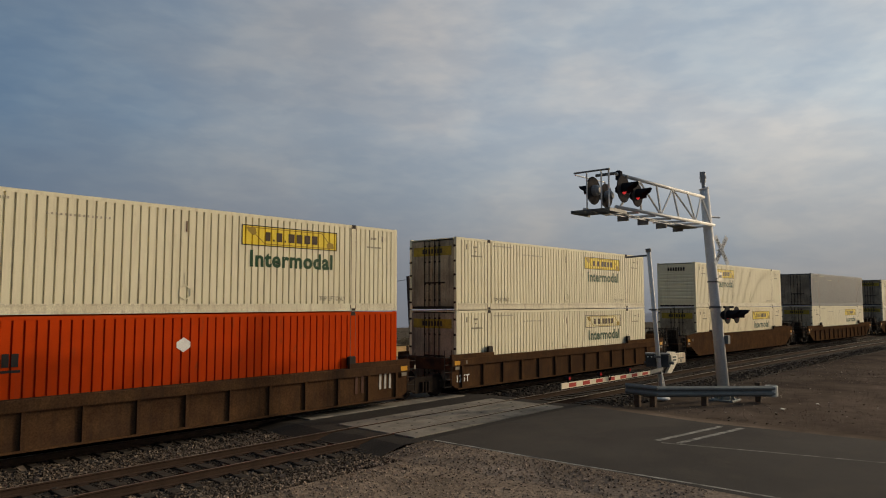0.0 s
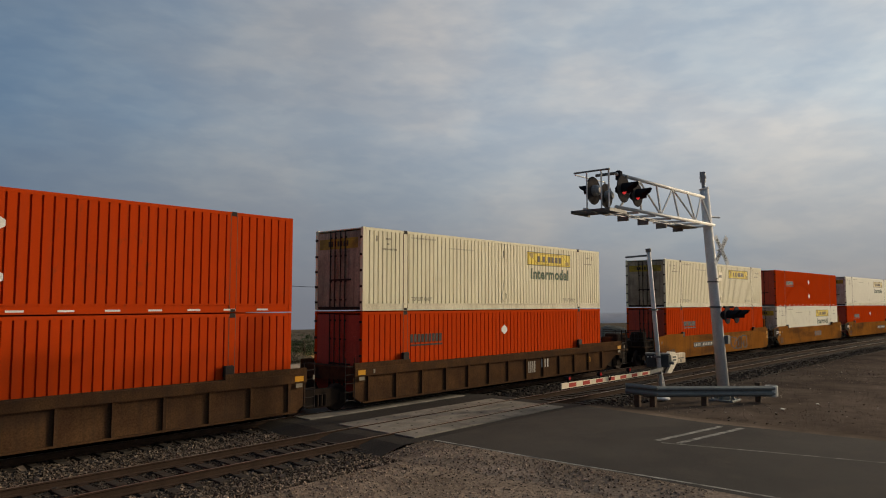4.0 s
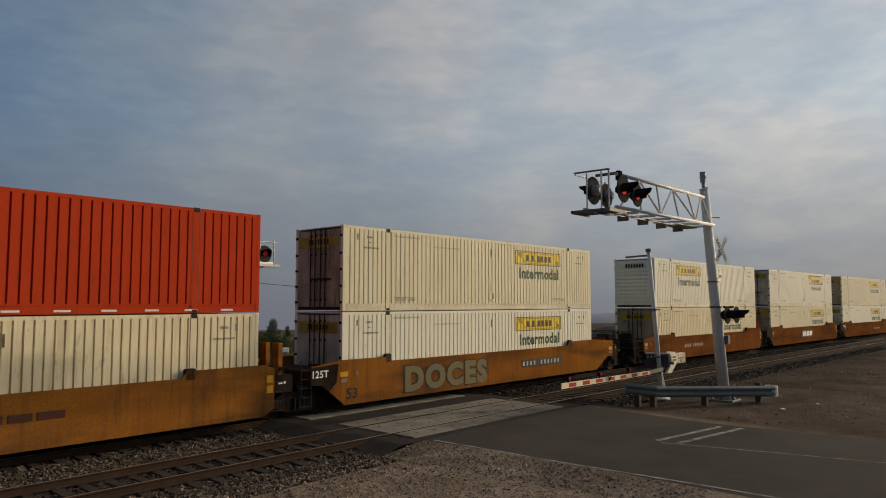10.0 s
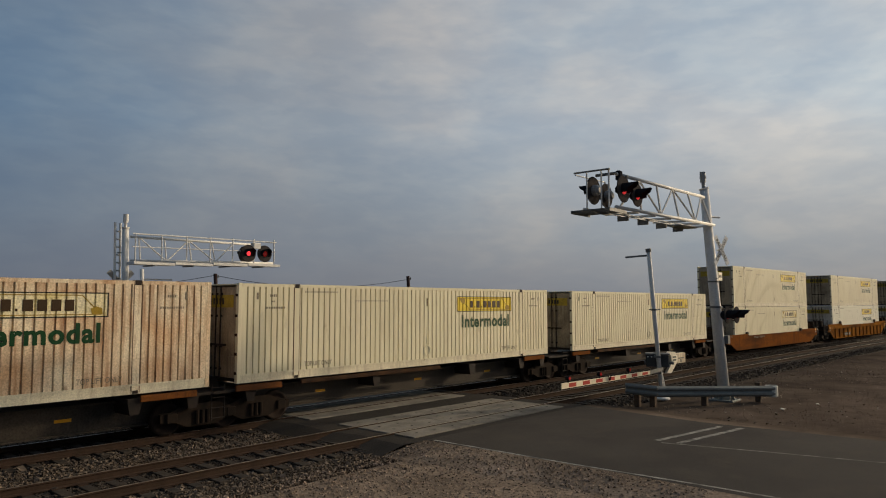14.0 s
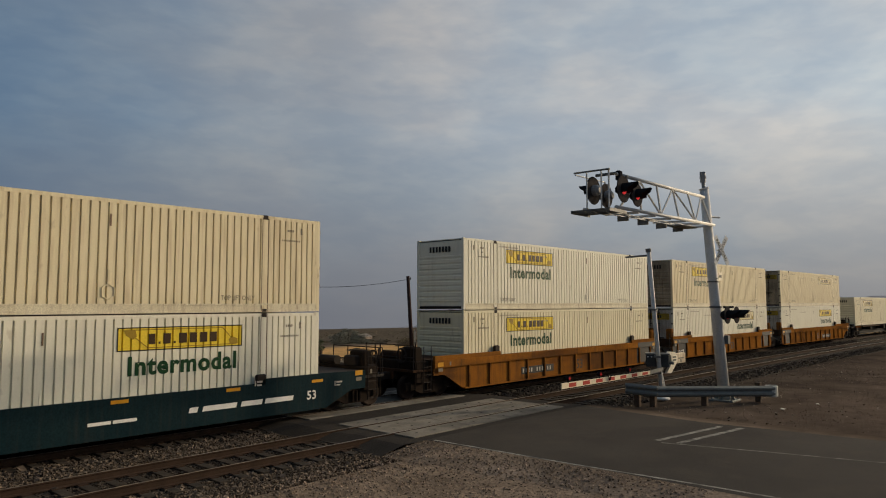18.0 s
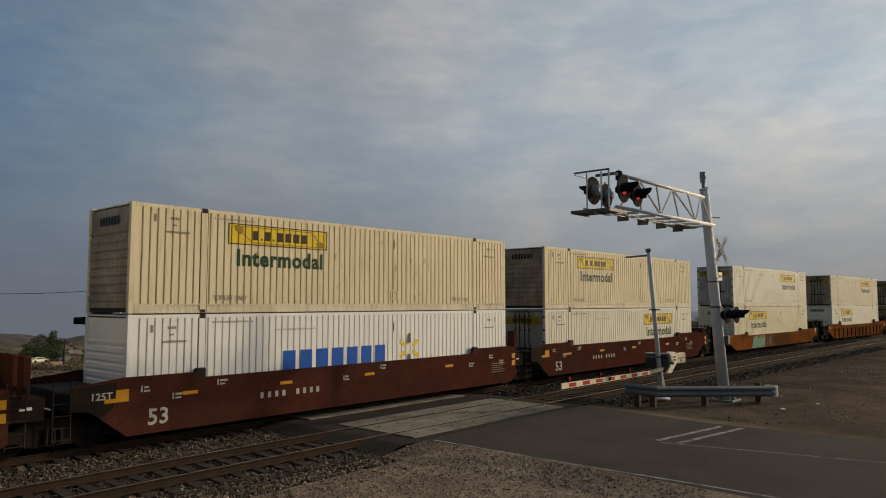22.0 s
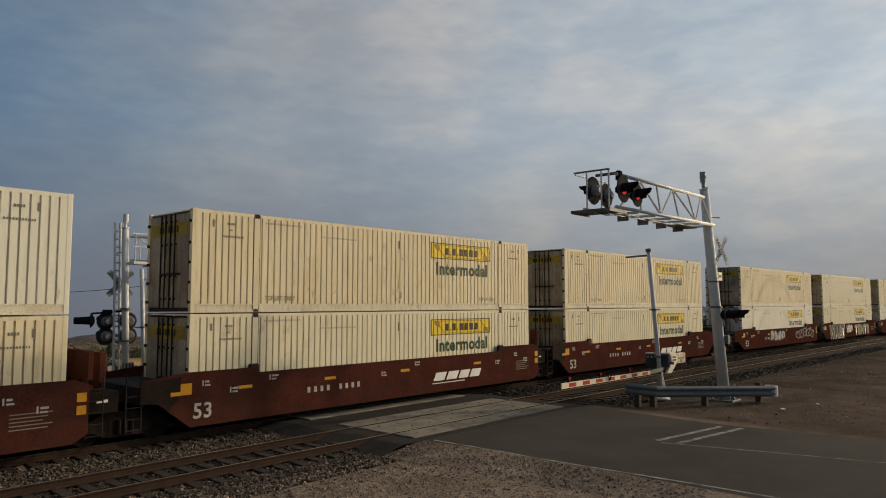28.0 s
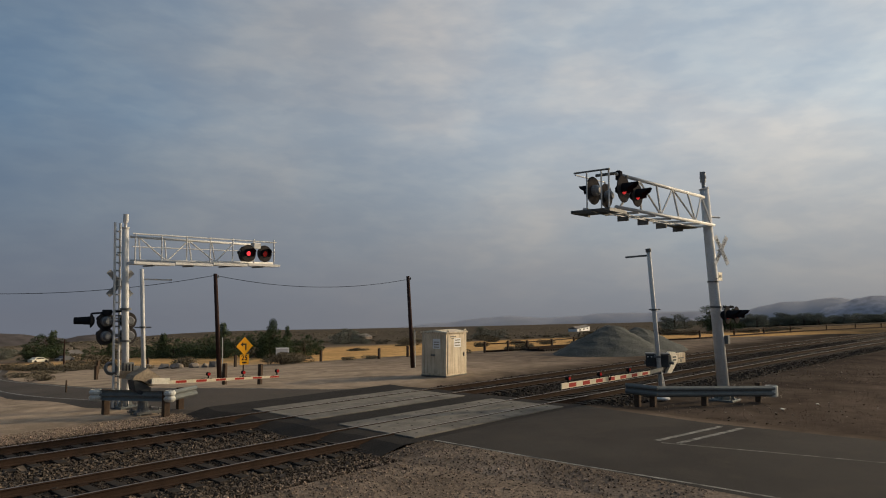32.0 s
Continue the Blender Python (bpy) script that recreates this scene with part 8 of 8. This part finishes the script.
spots += [(26.1, 82.7, 1.5), (26.3, 80.0, 1.3), (26.15, 78.0, 1.7), (26.2, 75.6, 1.3), (26.2, 73.9, 1.6), (27.0, 69.9, 2.3), (27.4, 68.2, 2.0), (25.6, 71.5, 1.1), (27.3, 64.5, 1.0), (28.4, 57.5, 1.2), (27.9, 60.5, 1.1), (38.2, 51.9, 1.7), (39.4, 52.6, 1.5), (40.4, 51.8, 1.3), (36.9, 51.9, 1.0)]
spots += [(60 + 90 * rng.random(), 31 + 20 * rng.random(), 0.7 + 0.9 * rng.random()) for _ in range(45)]
spots += [(30 + 120 * rng.random(), 60 + 120 * rng.random(), 1.0 + 1.6 * rng.random()) for _ in range(90)]
for k, (x, y, s) in enumerate(spots):
    ob = copy_thing(BUSHES[k % 2], Matrix.Identity(4))
    ob.matrix_basis = pose(x, y, land(x, y) - 0.05 * s, 0, 0, 77 * k) @ Matrix.Diagonal((s, s, (0.45 + 0.12 * (k % 4)) * s, 1.0))

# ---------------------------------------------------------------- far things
# aerial haze is mixed into the base colours of the three far ranges
HILL = mat("haze_tinted_hill", (0.285, 0.293, 0.325), (0.275, 0.283, 0.315), 1.0, spec=0.0, scale=0.004, fine=0.01, amount=0.2, bump=0.0)
HILL_MID = mat("haze_tinted_mid_hill", (0.275, 0.285, 0.325), (0.26, 0.27, 0.31), 1.0, spec=0.0, scale=0.004, fine=0.03, amount=0.8, bump=0.0)
HILL_FAINT = mat("haze_tinted_faint_hill", (0.285, 0.296, 0.335), (0.272, 0.284, 0.322), 1.0, spec=0.0, scale=0.002, fine=0.006, amount=0.3, bump=0.0)
HILL_NEAR = mat("brown_hill", (0.105, 0.092, 0.086), (0.085, 0.075, 0.071), 1.0, spec=0.0, scale=0.006, fine=0.05, amount=0.8, bump=0.0)


def ridge(name, az0, az1, dist, height, material, seed, label, low):
    """A line of hills between two bearings (degrees from the track's way, to the left)."""
    v, f = [], []
    n = 90
    for i in range(n + 1):
        t = i / n
        a = radians(az0 + (az1 - az0) * t)
        hgt = height(t) + 0.12 * dist * 0.008 * noise.fractal(Vector((t * 9 + seed, seed, 0)), 0.9, 2.0, 5)
        for r, z in ((dist, low), (dist * 1.04, low + (hgt - low) * 0.55), (dist * 1.10, hgt), (dist * 1.25, low)):
            v.append((r * math.cos(a), r * math.sin(a), z + 0.0007 * dist * noise.noise(Vector((t * 40, r, seed))) * (z > low)))
    f = [(4 * i + k, 4 * i + 4 + k, 4 * i + 5 + k, 4 * i + 1 + k) for i in range(n) for k in range(3)]
    me = bpy.data.meshes.new(name)
    me.from_pydata(v, [], f)
    me.shade_smooth()
    me.materials.append(material)
    tagged(new(name, me), label, "hills", kind="structure")


def skyline(knots):
    """Height over a bearing, eased between knots of (degrees, metres)."""
    def at(t):
        a = knots[0][0] + (knots[-1][0] - knots[0][0]) * t
        for (a0, h0), (a1, h1) in zip(knots, knots[1:]):
            if min(a0, a1) <= a <= max(a0, a1):
                u = (a - a0) / (a1 - a0)
                return h0 + (h1 - h0) * u * u * (3 - 2 * u)
        return knots[-1][1]
    return at


def hills(knots, dist, material, seed, label, low):
    ridge("backdrop_hills", knots[0][0], knots[-1][0], dist, skyline(knots), material, seed, label, low)


hills([(-12, -50), (4, -20), (8.6, -8), (10.3, 17), (11.4, 30), (12.6, 25), (13.7, 11), (15.0, 6), (16.3, -12), (17.5, -34), (21.5, -80)], 3600, HILL, 2.0, "mountains on the horizon, painted blue-grey with haze", -150)
hills([(-12, 5), (2, 20), (7.5, 25), (9.2, 32), (10.2, 22), (11.2, 2), (12.1, -14), (13.4, -60)], 3000, HILL_MID, 4.0, "nearer mountain painted with a little less haze", -150)
hills([(14.0, -44), (17.1, -42), (20.7, -47), (26.6, -58), (28.3, -62), (30.1, -82), (32.8, -90), (35.5, -81), (37.4, -91), (41.1, -123), (48, -180)], 4000, HILL_FAINT, 5.0, "low hills on the horizon, haze painted into their colour", -240)
hills([(56, -72), (59, -66), (61, -69), (63.7, -74), (66, -72), (67.2, -63), (67.9, -65), (69, -70), (70.7, -65), (72.1, -59), (75, -54), (86, -58)], 1500, HILL_NEAR, 8.0, "low brown hills beyond the valley", -120)


def far_house(x, y, w, d, h, wall, label):
    z = land(x, y)
    e = thing("house", label, "house", Matrix.Translation((x, y, z)) @ Matrix.Rotation(radians(20), 4, "Z"), group="houses across the valley")
    part("wall", Geo().box(-w / 2, w / 2, -d / 2, d / 2, -0.5, h), wall, e)
    part("roof", Geo().add([(-w / 2 - 0.3, -d / 2 - 0.3, h), (w / 2 + 0.3, -d / 2 - 0.3, h), (w / 2 + 0.3, d / 2 + 0.3, h), (-w / 2 - 0.3, d / 2 + 0.3, h), (-w / 2 - 0.3, 0, h + d * 0.22), (w / 2 + 0.3, 0, h + d * 0.22)],
                           [(0, 1, 5, 4), (2, 3, 4, 5), (0, 4, 3), (1, 2, 5), (3, 2, 1, 0)]), ROOFM, e)
    for k in range(3):
        part("window", Geo().box(-w * 0.35 + k * w * 0.3, -w * 0.35 + k * w * 0.3 + w * 0.12, -d / 2 - 0.03, -d / 2, h * 0.4, h * 0.75), INK, e)


STUCCO = mat("dull_stucco", (0.26, 0.21, 0.17), None, 0.9, scale=1, fine=10, amount=0.5, bump=0.0)
ROOFM = mat("pale_roof", (0.16, 0.145, 0.13), None, 0.8, scale=1, fine=10, amount=0.5, bump=0.0)
for x, y, w, d, h, m, l in ((48.9, 128, 4.5, 3, 0.9, CONTROL, "small pale house among the trees"), (184, 200.7, 8, 5, 0.8, STUCCO, "small tan house across the valley"),
                            (322, 185, 38, 4.5, 1.9, SNOW, "long white metal building across the valley"), (55.4, 76.2, 2.2, 1.6, 0.55, SNOW, "small white shed beyond the trees")):
    far_house(x, y, w, d, h, m, l)


def far_car(x, y, turn, paint, label):
    e = thing("car", label, "car", pose(x, y, land(x, y), 0, 0, turn) @ Matrix.Scale(0.72, 4), group="parked cars across the road")
    part("body", Geo().prism([(-1.9, 0.2), (1.9, 0.2), (1.95, 0.62), (1.1, 0.72), (0.65, 1.1), (-0.9, 1.12), (-1.4, 0.75), (-1.95, 0.7)], -0.75, 0.75), paint, e)
    part("side_window", Geo().prism([(-1.1, 0.76), (0.85, 0.76), (0.55, 1.04), (-0.85, 1.06)], -0.76, -0.75), INK, e)
    for x0 in (-1.2, 1.2):
        for s in (-1, 1):
            part("wheel", Geo().tube((x0, s * 0.62, 0.28), (x0, s * 0.78, 0.28), 0.29, 12), BLACKP, e)


far_car(41.6, 119.0, 15, WHITE, "small white parked car beyond the road")
far_car(44.8, 117.5, 200, GREYC, "small dark parked car beyond the road")
far_car(26.0, 118.0, 30, SNOW, "white parked pickup beyond the road")

def thin_pole(x, y, h):
    e = thing("utility_pole", "thin dark wooden pole far beyond the road", "pole", Matrix.Translation((x, y, land(x, y))), group="wooden poles along the road")
    part("pole", Geo().tube((0, 0, -0.2), (0, 0, h), 0.11, 8, 0.08), POLEW, e)
    part("cross_arm", Geo().bar((-0.5, 0.1, h - 0.35), (0.5, -0.1, h - 0.35), 0.09, 0.1), POLEW, e)


thin_pole(33.5, 88.0, 3.1)
thin_pole(28.2, 96.0, 2.4)


def tank_trailer():
    e = thing("cargo_trailer", "small white box trailer parked among rubble", "trailer", pose(41.4, 56.4, land(41.4, 56.4), 0, 0, -35) @ Matrix.Scale(0.62, 4), group="vehicles beyond the lot")
    part("box", Geo().bevel_box(-1.0, 1.0, -0.6, 0.6, 0.75, 1.75, 0.04), SNOW, e)
    part("chassis", Geo().box(-1.0, 1.5, -0.5, 0.5, 0.6, 0.75), MECH, e)
    for y in (-0.62, 0.62):
        part("wheel", Geo().tube((0, y - 0.08, 0.33), (0, y + 0.08, 0.33), 0.33, 12), BLACKP, e)


tank_trailer()


def tie_stack():
    e = thing("tie_stack", "long low stack of old ties and rails on the dirt", "timber stack", Matrix.Translation((52.2, 32.3, land(52.2, 32.3))), group="")
    turn = Matrix.Rotation(math.atan2(31.96 - 32.65, 55.05 - 49.31), 4, "Z")
    rs = np.random.default_rng(6)
    for k in range(20):
        x = -3.0 + 0.31 * k
        part("stacked_tie", Geo().box(x, x + 0.22, -1.2, 1.2, 0.0, 0.18 + 0.02 * rs.random(), turn), TIE, e)
    for y in (-0.9, 0.2):
        part("stacked_rail", Geo().box(-3.4, 3.5, y - 0.07, y + 0.07, 0.20, 0.36, turn), RAIL, e)


tie_stack()


def boulders():
    rs = np.random.default_rng(12)
    for k, (x, y, s) in enumerate(((29.0, 55.7, 0.5), (29.4, 54.3, 0.4), (28.7, 53.0, 0.55), (29.6, 52.0, 0.45), (28.5, 57.4, 0.4), (30.1, 51.2, 0.35), (40.2, 55.2, 0.5), (40.9, 55.0, 0.4), (42.0, 55.6, 0.45), (30.4, 50.2, 0.6))):
        bm = bmesh.new()
        for _ in range(18):
            d = rs.normal(size=3)
            d /= np.linalg.norm(d)
            bm.verts.new(Vector((d[0] * s, d[1] * s, 0.7 * d[2] * s)))
        bmesh.ops.convex_hull(bm, input=bm.verts)
        me = bpy.data.meshes.new("boulder")
        bm.to_mesh(me)
        bm.free()
        me.materials.append(RUBBLE)
        ob = new("boulder", me)
        ob.location = (x, y, land(x, y) + 0.25 * s)
        tagged(ob, "pale angular rock dumped beside the lot", "rock", group="dumped rocks beside the lot")


RUBBLE = mat("pale_rubble", (0.30, 0.25, 0.20), (0.18, 0.15, 0.12), 0.95, spec=0.05, scale=3, fine=25, amount=0.8, bump=0.3)
boulders()

TRASH = mat("pale_litter", (0.55, 0.53, 0.48), None, 0.7, scale=8, fine=40, amount=0.5, bump=0.1)
for x, y, s in ((26.4, 7.2, 0.16), (28.6, 6.6, 0.13), (33.0, 9.5, 0.1)):
    g = Geo()
    pr = [Vector((s * random.uniform(-1, 1), s * random.uniform(-0.6, 0.6), s * random.uniform(0, 0.5))) for _ in range(14)]
    bm = bmesh.new()
    for p in pr:
        bm.verts.new(p)
    bmesh.ops.convex_hull(bm, input=bm.verts)
    me = bpy.data.meshes.new("litter")
    bm.to_mesh(me)
    bm.free()
    me.materials.append(TRASH)
    ob = new("litter", me)
    ob.location = (x, y, land(x, y) + 0.02)
    tagged(ob, "crumpled pale scrap of litter on the dirt", "litter", group="litter on the dirt")

# ---------------------------------------------------------------- pieces of the tracks
def panels():
    for off, nm in ((0.0, "far"), (-SPACING, "near")):
        e = thing("crossing_panels", f"concrete panels of the crossing on the {nm} track", "crossing", Matrix.Translation((17.6, track_y(17.6, off), 0)), kind="structure")
        turn = Matrix.Rotation(track_turn(17.6), 4, "Z")
        for i in range(3):
            x0 = -3.75 + 2.5 * i
            for a, b in ((-1.58, -0.82), (-0.68, -0.005), (0.005, 0.68), (0.82, 1.58)):
                g = Geo().bevel_box(x0 + 0.008, x0 + 2.492, a, b, -0.2, -0.012 + random.uniform(-0.006, 0.004), 0.012)
                p = part("concrete_panel", g, CONCRETE, e, m=turn)
            for k in range(3 if off else 0):
                for y in (-1.2, -0.3, 0.3, 1.2):
                    part("lifting_pocket", shared("lifting_pocket", lambda: Geo().tube((0, 0, -0.012), (0, 0, -0.006), 0.04, 8), PATCH), PATCH, e, m=turn @ Matrix.Translation((x0 + 0.5 + 0.75 * k, y, 0)))


panels()

TIE_STEP = 0.52


def ties():
    rng = np.random.default_rng(9)
    base = Geo().bevel_box(-0.115, 0.115, -1.3, 1.3, -0.36, -0.172, 0.012).mesh("tie", TIE)
    plate = Geo().box(-0.1, 0.1, -0.19, 0.19, -0.176, -0.158).mesh("tie_plate", RAIL)
    rest = Geo()
    for off, parent in ((0.0, TRACK_FAR), (-SPACING, TRACK_NEAR)):
        x, n = -950.0, 0
        while x < 700:
            x += TIE_STEP
            if 13.7 < x < 21.5:
                continue
            m = track_pose(x, off) @ Matrix.Rotation(rng.normal() * 0.012, 4, "Z") @ Matrix.Translation((rng.normal() * 0.015, rng.normal() * 0.03, rng.normal() * 0.006))
            if -6 < x < 60:
                ob = new("tie", base)
                ob.parent, ob.matrix_basis = parent, m
                if x < 22:
                    for s in (-1, 1):
                        q = new("tie_plate", plate)
                        q.parent, q.matrix_basis = ob, Matrix.Translation((0, s * 0.7525, 0))
            else:
                rest.box(-0.115, 0.115, -1.3, 1.3, -0.3, -0.172, m)
    me = bpy.data.meshes.new("tie_row")
    me.from_pydata(rest.v, [], rest.f)
    me.materials.append(TIE)
    ob = new("tie_row", me)
    ob.parent = TRACK_FAR
    tagged(ob, "dark timber ties further along the line", kind="stuff")


ties()


def stones(name, n, place_one, size, material, label, seed):
    """Loose stones as one scatter."""
    rng = np.random.default_rng(seed)
    base = np.array([(x, y, z) for z in (-0.7, 0.7) for x, y in ((-0.8, -0.8), (0.8, -0.8), (0.8, 0.8), (-0.8, 0.8))])
    quad = np.array([(0, 3, 2, 1), (4, 5, 6, 7), (0, 1, 5, 4), (1, 2, 6, 5), (2, 3, 7, 6), (3, 0, 4, 7)])
    c = np.array([place_one(rng) for _ in range(n)])
    s = size * np.exp(rng.normal(0, 0.33, (n, 1)))
    v = (base[None] + rng.uniform(-0.42, 0.42, (n, 8, 3))) * s[:, None] * (0.65 + 0.6 * rng.random((n, 1, 3)))
    a, b = rng.random(n) * 6.283, rng.normal(0, 0.5, n)
    cb, sb = np.cos(b)[:, None], np.sin(b)[:, None]
    v[..., 0], v[..., 2] = v[..., 0] * cb - v[..., 2] * sb, v[..., 0] * sb + v[..., 2] * cb
    ca, sa = np.cos(a)[:, None], np.sin(a)[:, None]
    x, y = v[..., 0] * ca - v[..., 1] * sa, v[..., 0] * sa + v[..., 1] * ca
    v = np.stack([x, y, v[..., 2]], -1) + c[:, None]
    f = (quad[None] + 8 * np.arange(n)[:, None, None]).reshape(-1, 4)
    me = bpy.data.meshes.new(name)
    me.from_pydata(v.reshape(-1, 3).tolist(), [], f.tolist())
    me.materials.append(material)
    tagged(new(name, me), label, "scrub" if "scrub" in name else "stones", kind="stuff")


def on_track(off, x0, x1, lo=0.0, hi=2.4):
    def one(r):
        while True:
            x = x0 + (x1 - x0) * r.random() ** 1.4
            d = r.uniform(lo, hi) * (1 if r.random() < 0.5 else -1)
            if 13.4 < x < 21.9 and abs(d) < 2.0:
                continue
            gap = abs((x + 950.0 + TIE_STEP / 2) % TIE_STEP - TIE_STEP / 2)
            if abs(d) < 1.34 and gap < 0.125 and r.random() < 0.9:
                continue
            z = -0.232 if abs(d) < 1.75 else -0.236 - 0.05 * (abs(d) - 1.75)
            return (x, track_y(x, off) + d, z + r.uniform(-0.004, 0.022))
    return one


def on_dirt(x0, x1, y0, y1, lean=1.0):
    def one(r):
        while True:
            x, y = x0 + (x1 - x0) * r.random(), y0 + (y1 - y0) * r.random() ** lean
            if X_ROAD0 - 0.02 < x < X_ROAD1 + 0.9 and y < 23:
                continue
            z = land(x, y)
            if y < 13 and X_ROAD0 - 1.6 < x < X_ROAD0:
                z = max(z, ROAD_Z - 0.004 - 0.17 * ((X_ROAD0 - x) / 1.6) ** 1.5)
            return (x, y, z + r.uniform(-0.004, 0.012))
    return one


PALESTONE = mat("pale_stone", (0.34, 0.29, 0.23), (0.22, 0.18, 0.14), 0.95, spec=0.05, scale=0.9, fine=40, amount=0.8, bump=0.3, island=0.5)
stones("ballast_stones", 10500, on_track(0.0, 3.5, 13.6, 0.8), 0.024, STONE, "crushed ballast stones beside the ties", 1)
# darker stones between the far rails than beside them
stones("ballast_stones", 5000, on_track(0.0, 3.5, 13.6, 0.0, 0.8), 0.024, BLACKSTONE, "darkest ballast stones between the rails", 31)
stones("ballast_stones", 9000, on_track(0.0, 21.5, 80), 0.034, DARKSTONE, "dark crushed ballast stones between the ties", 8)
stones("ballast_stones", 16500, on_track(-SPACING, 2.0, 13.6, 0.8), 0.023, STONE, "crushed ballast stones beside the ties", 2)
stones("ballast_stones", 7500, on_track(-SPACING, 2.0, 13.6, 0.0, 0.8), 0.023, DARKSTONE, "dark crushed ballast stones between the rails", 32)
stones("ballast_stones", 10000, on_track(-SPACING, 21.5, 70), 0.034, DARKSTONE, "dark crushed ballast stones between the ties", 9)
stones("gravel", 4000, on_dirt(2, 14.0, 5.0, 12.6), 0.013, STONE, "loose pale gravel on the near ground", 3)
stones("gravel", 12000, on_dirt(2, 14.0, 5.0, 12.6), 0.013, GRIT, "brown grit on the near ground", 13)
stones("gravel", 4000, on_dirt(22.0, 55, 2.0, 12.4), 0.011, GRIT2, "brown grit on the ground beside the track", 5)
stones("gravel", 260, on_dirt(22.0, 48, 2.0, 12.4), 0.019, STONE, "dark loose stones on the dirt beside the track", 15)
stones("gravel", 500, on_dirt(22.0, 48, 2.0, 12.4), 0.017, PALESTONE, "pale stones on the dirt beside the track", 16)
stones("gravel", 4000, on_dirt(5, 13.6, 21.2, 22.8), 0.015, GRIT, "loose gravel along the far side of the track", 6)


def on_plain(r):
    x = 110 + 580 * r.random() ** 0.8
    y = 50 + x * (0.12 + 1.5 * r.random())
    return (x, y, land(x, y))


def on_left_plain(r):
    d, a = 190 + 700 * r.random(), radians(54 + 24 * r.random())
    x, y = d * math.cos(a), d * math.sin(a)
    return (x, y, land(x, y))


stones("far_scrub", 4500, on_plain, 0.24, SCRUB, "scattered dry scrub across the plain", 21)
stones("far_scrub", 3000, on_left_plain, 0.30, SCRUB, "scattered dry scrub below the hills", 22)


motions()
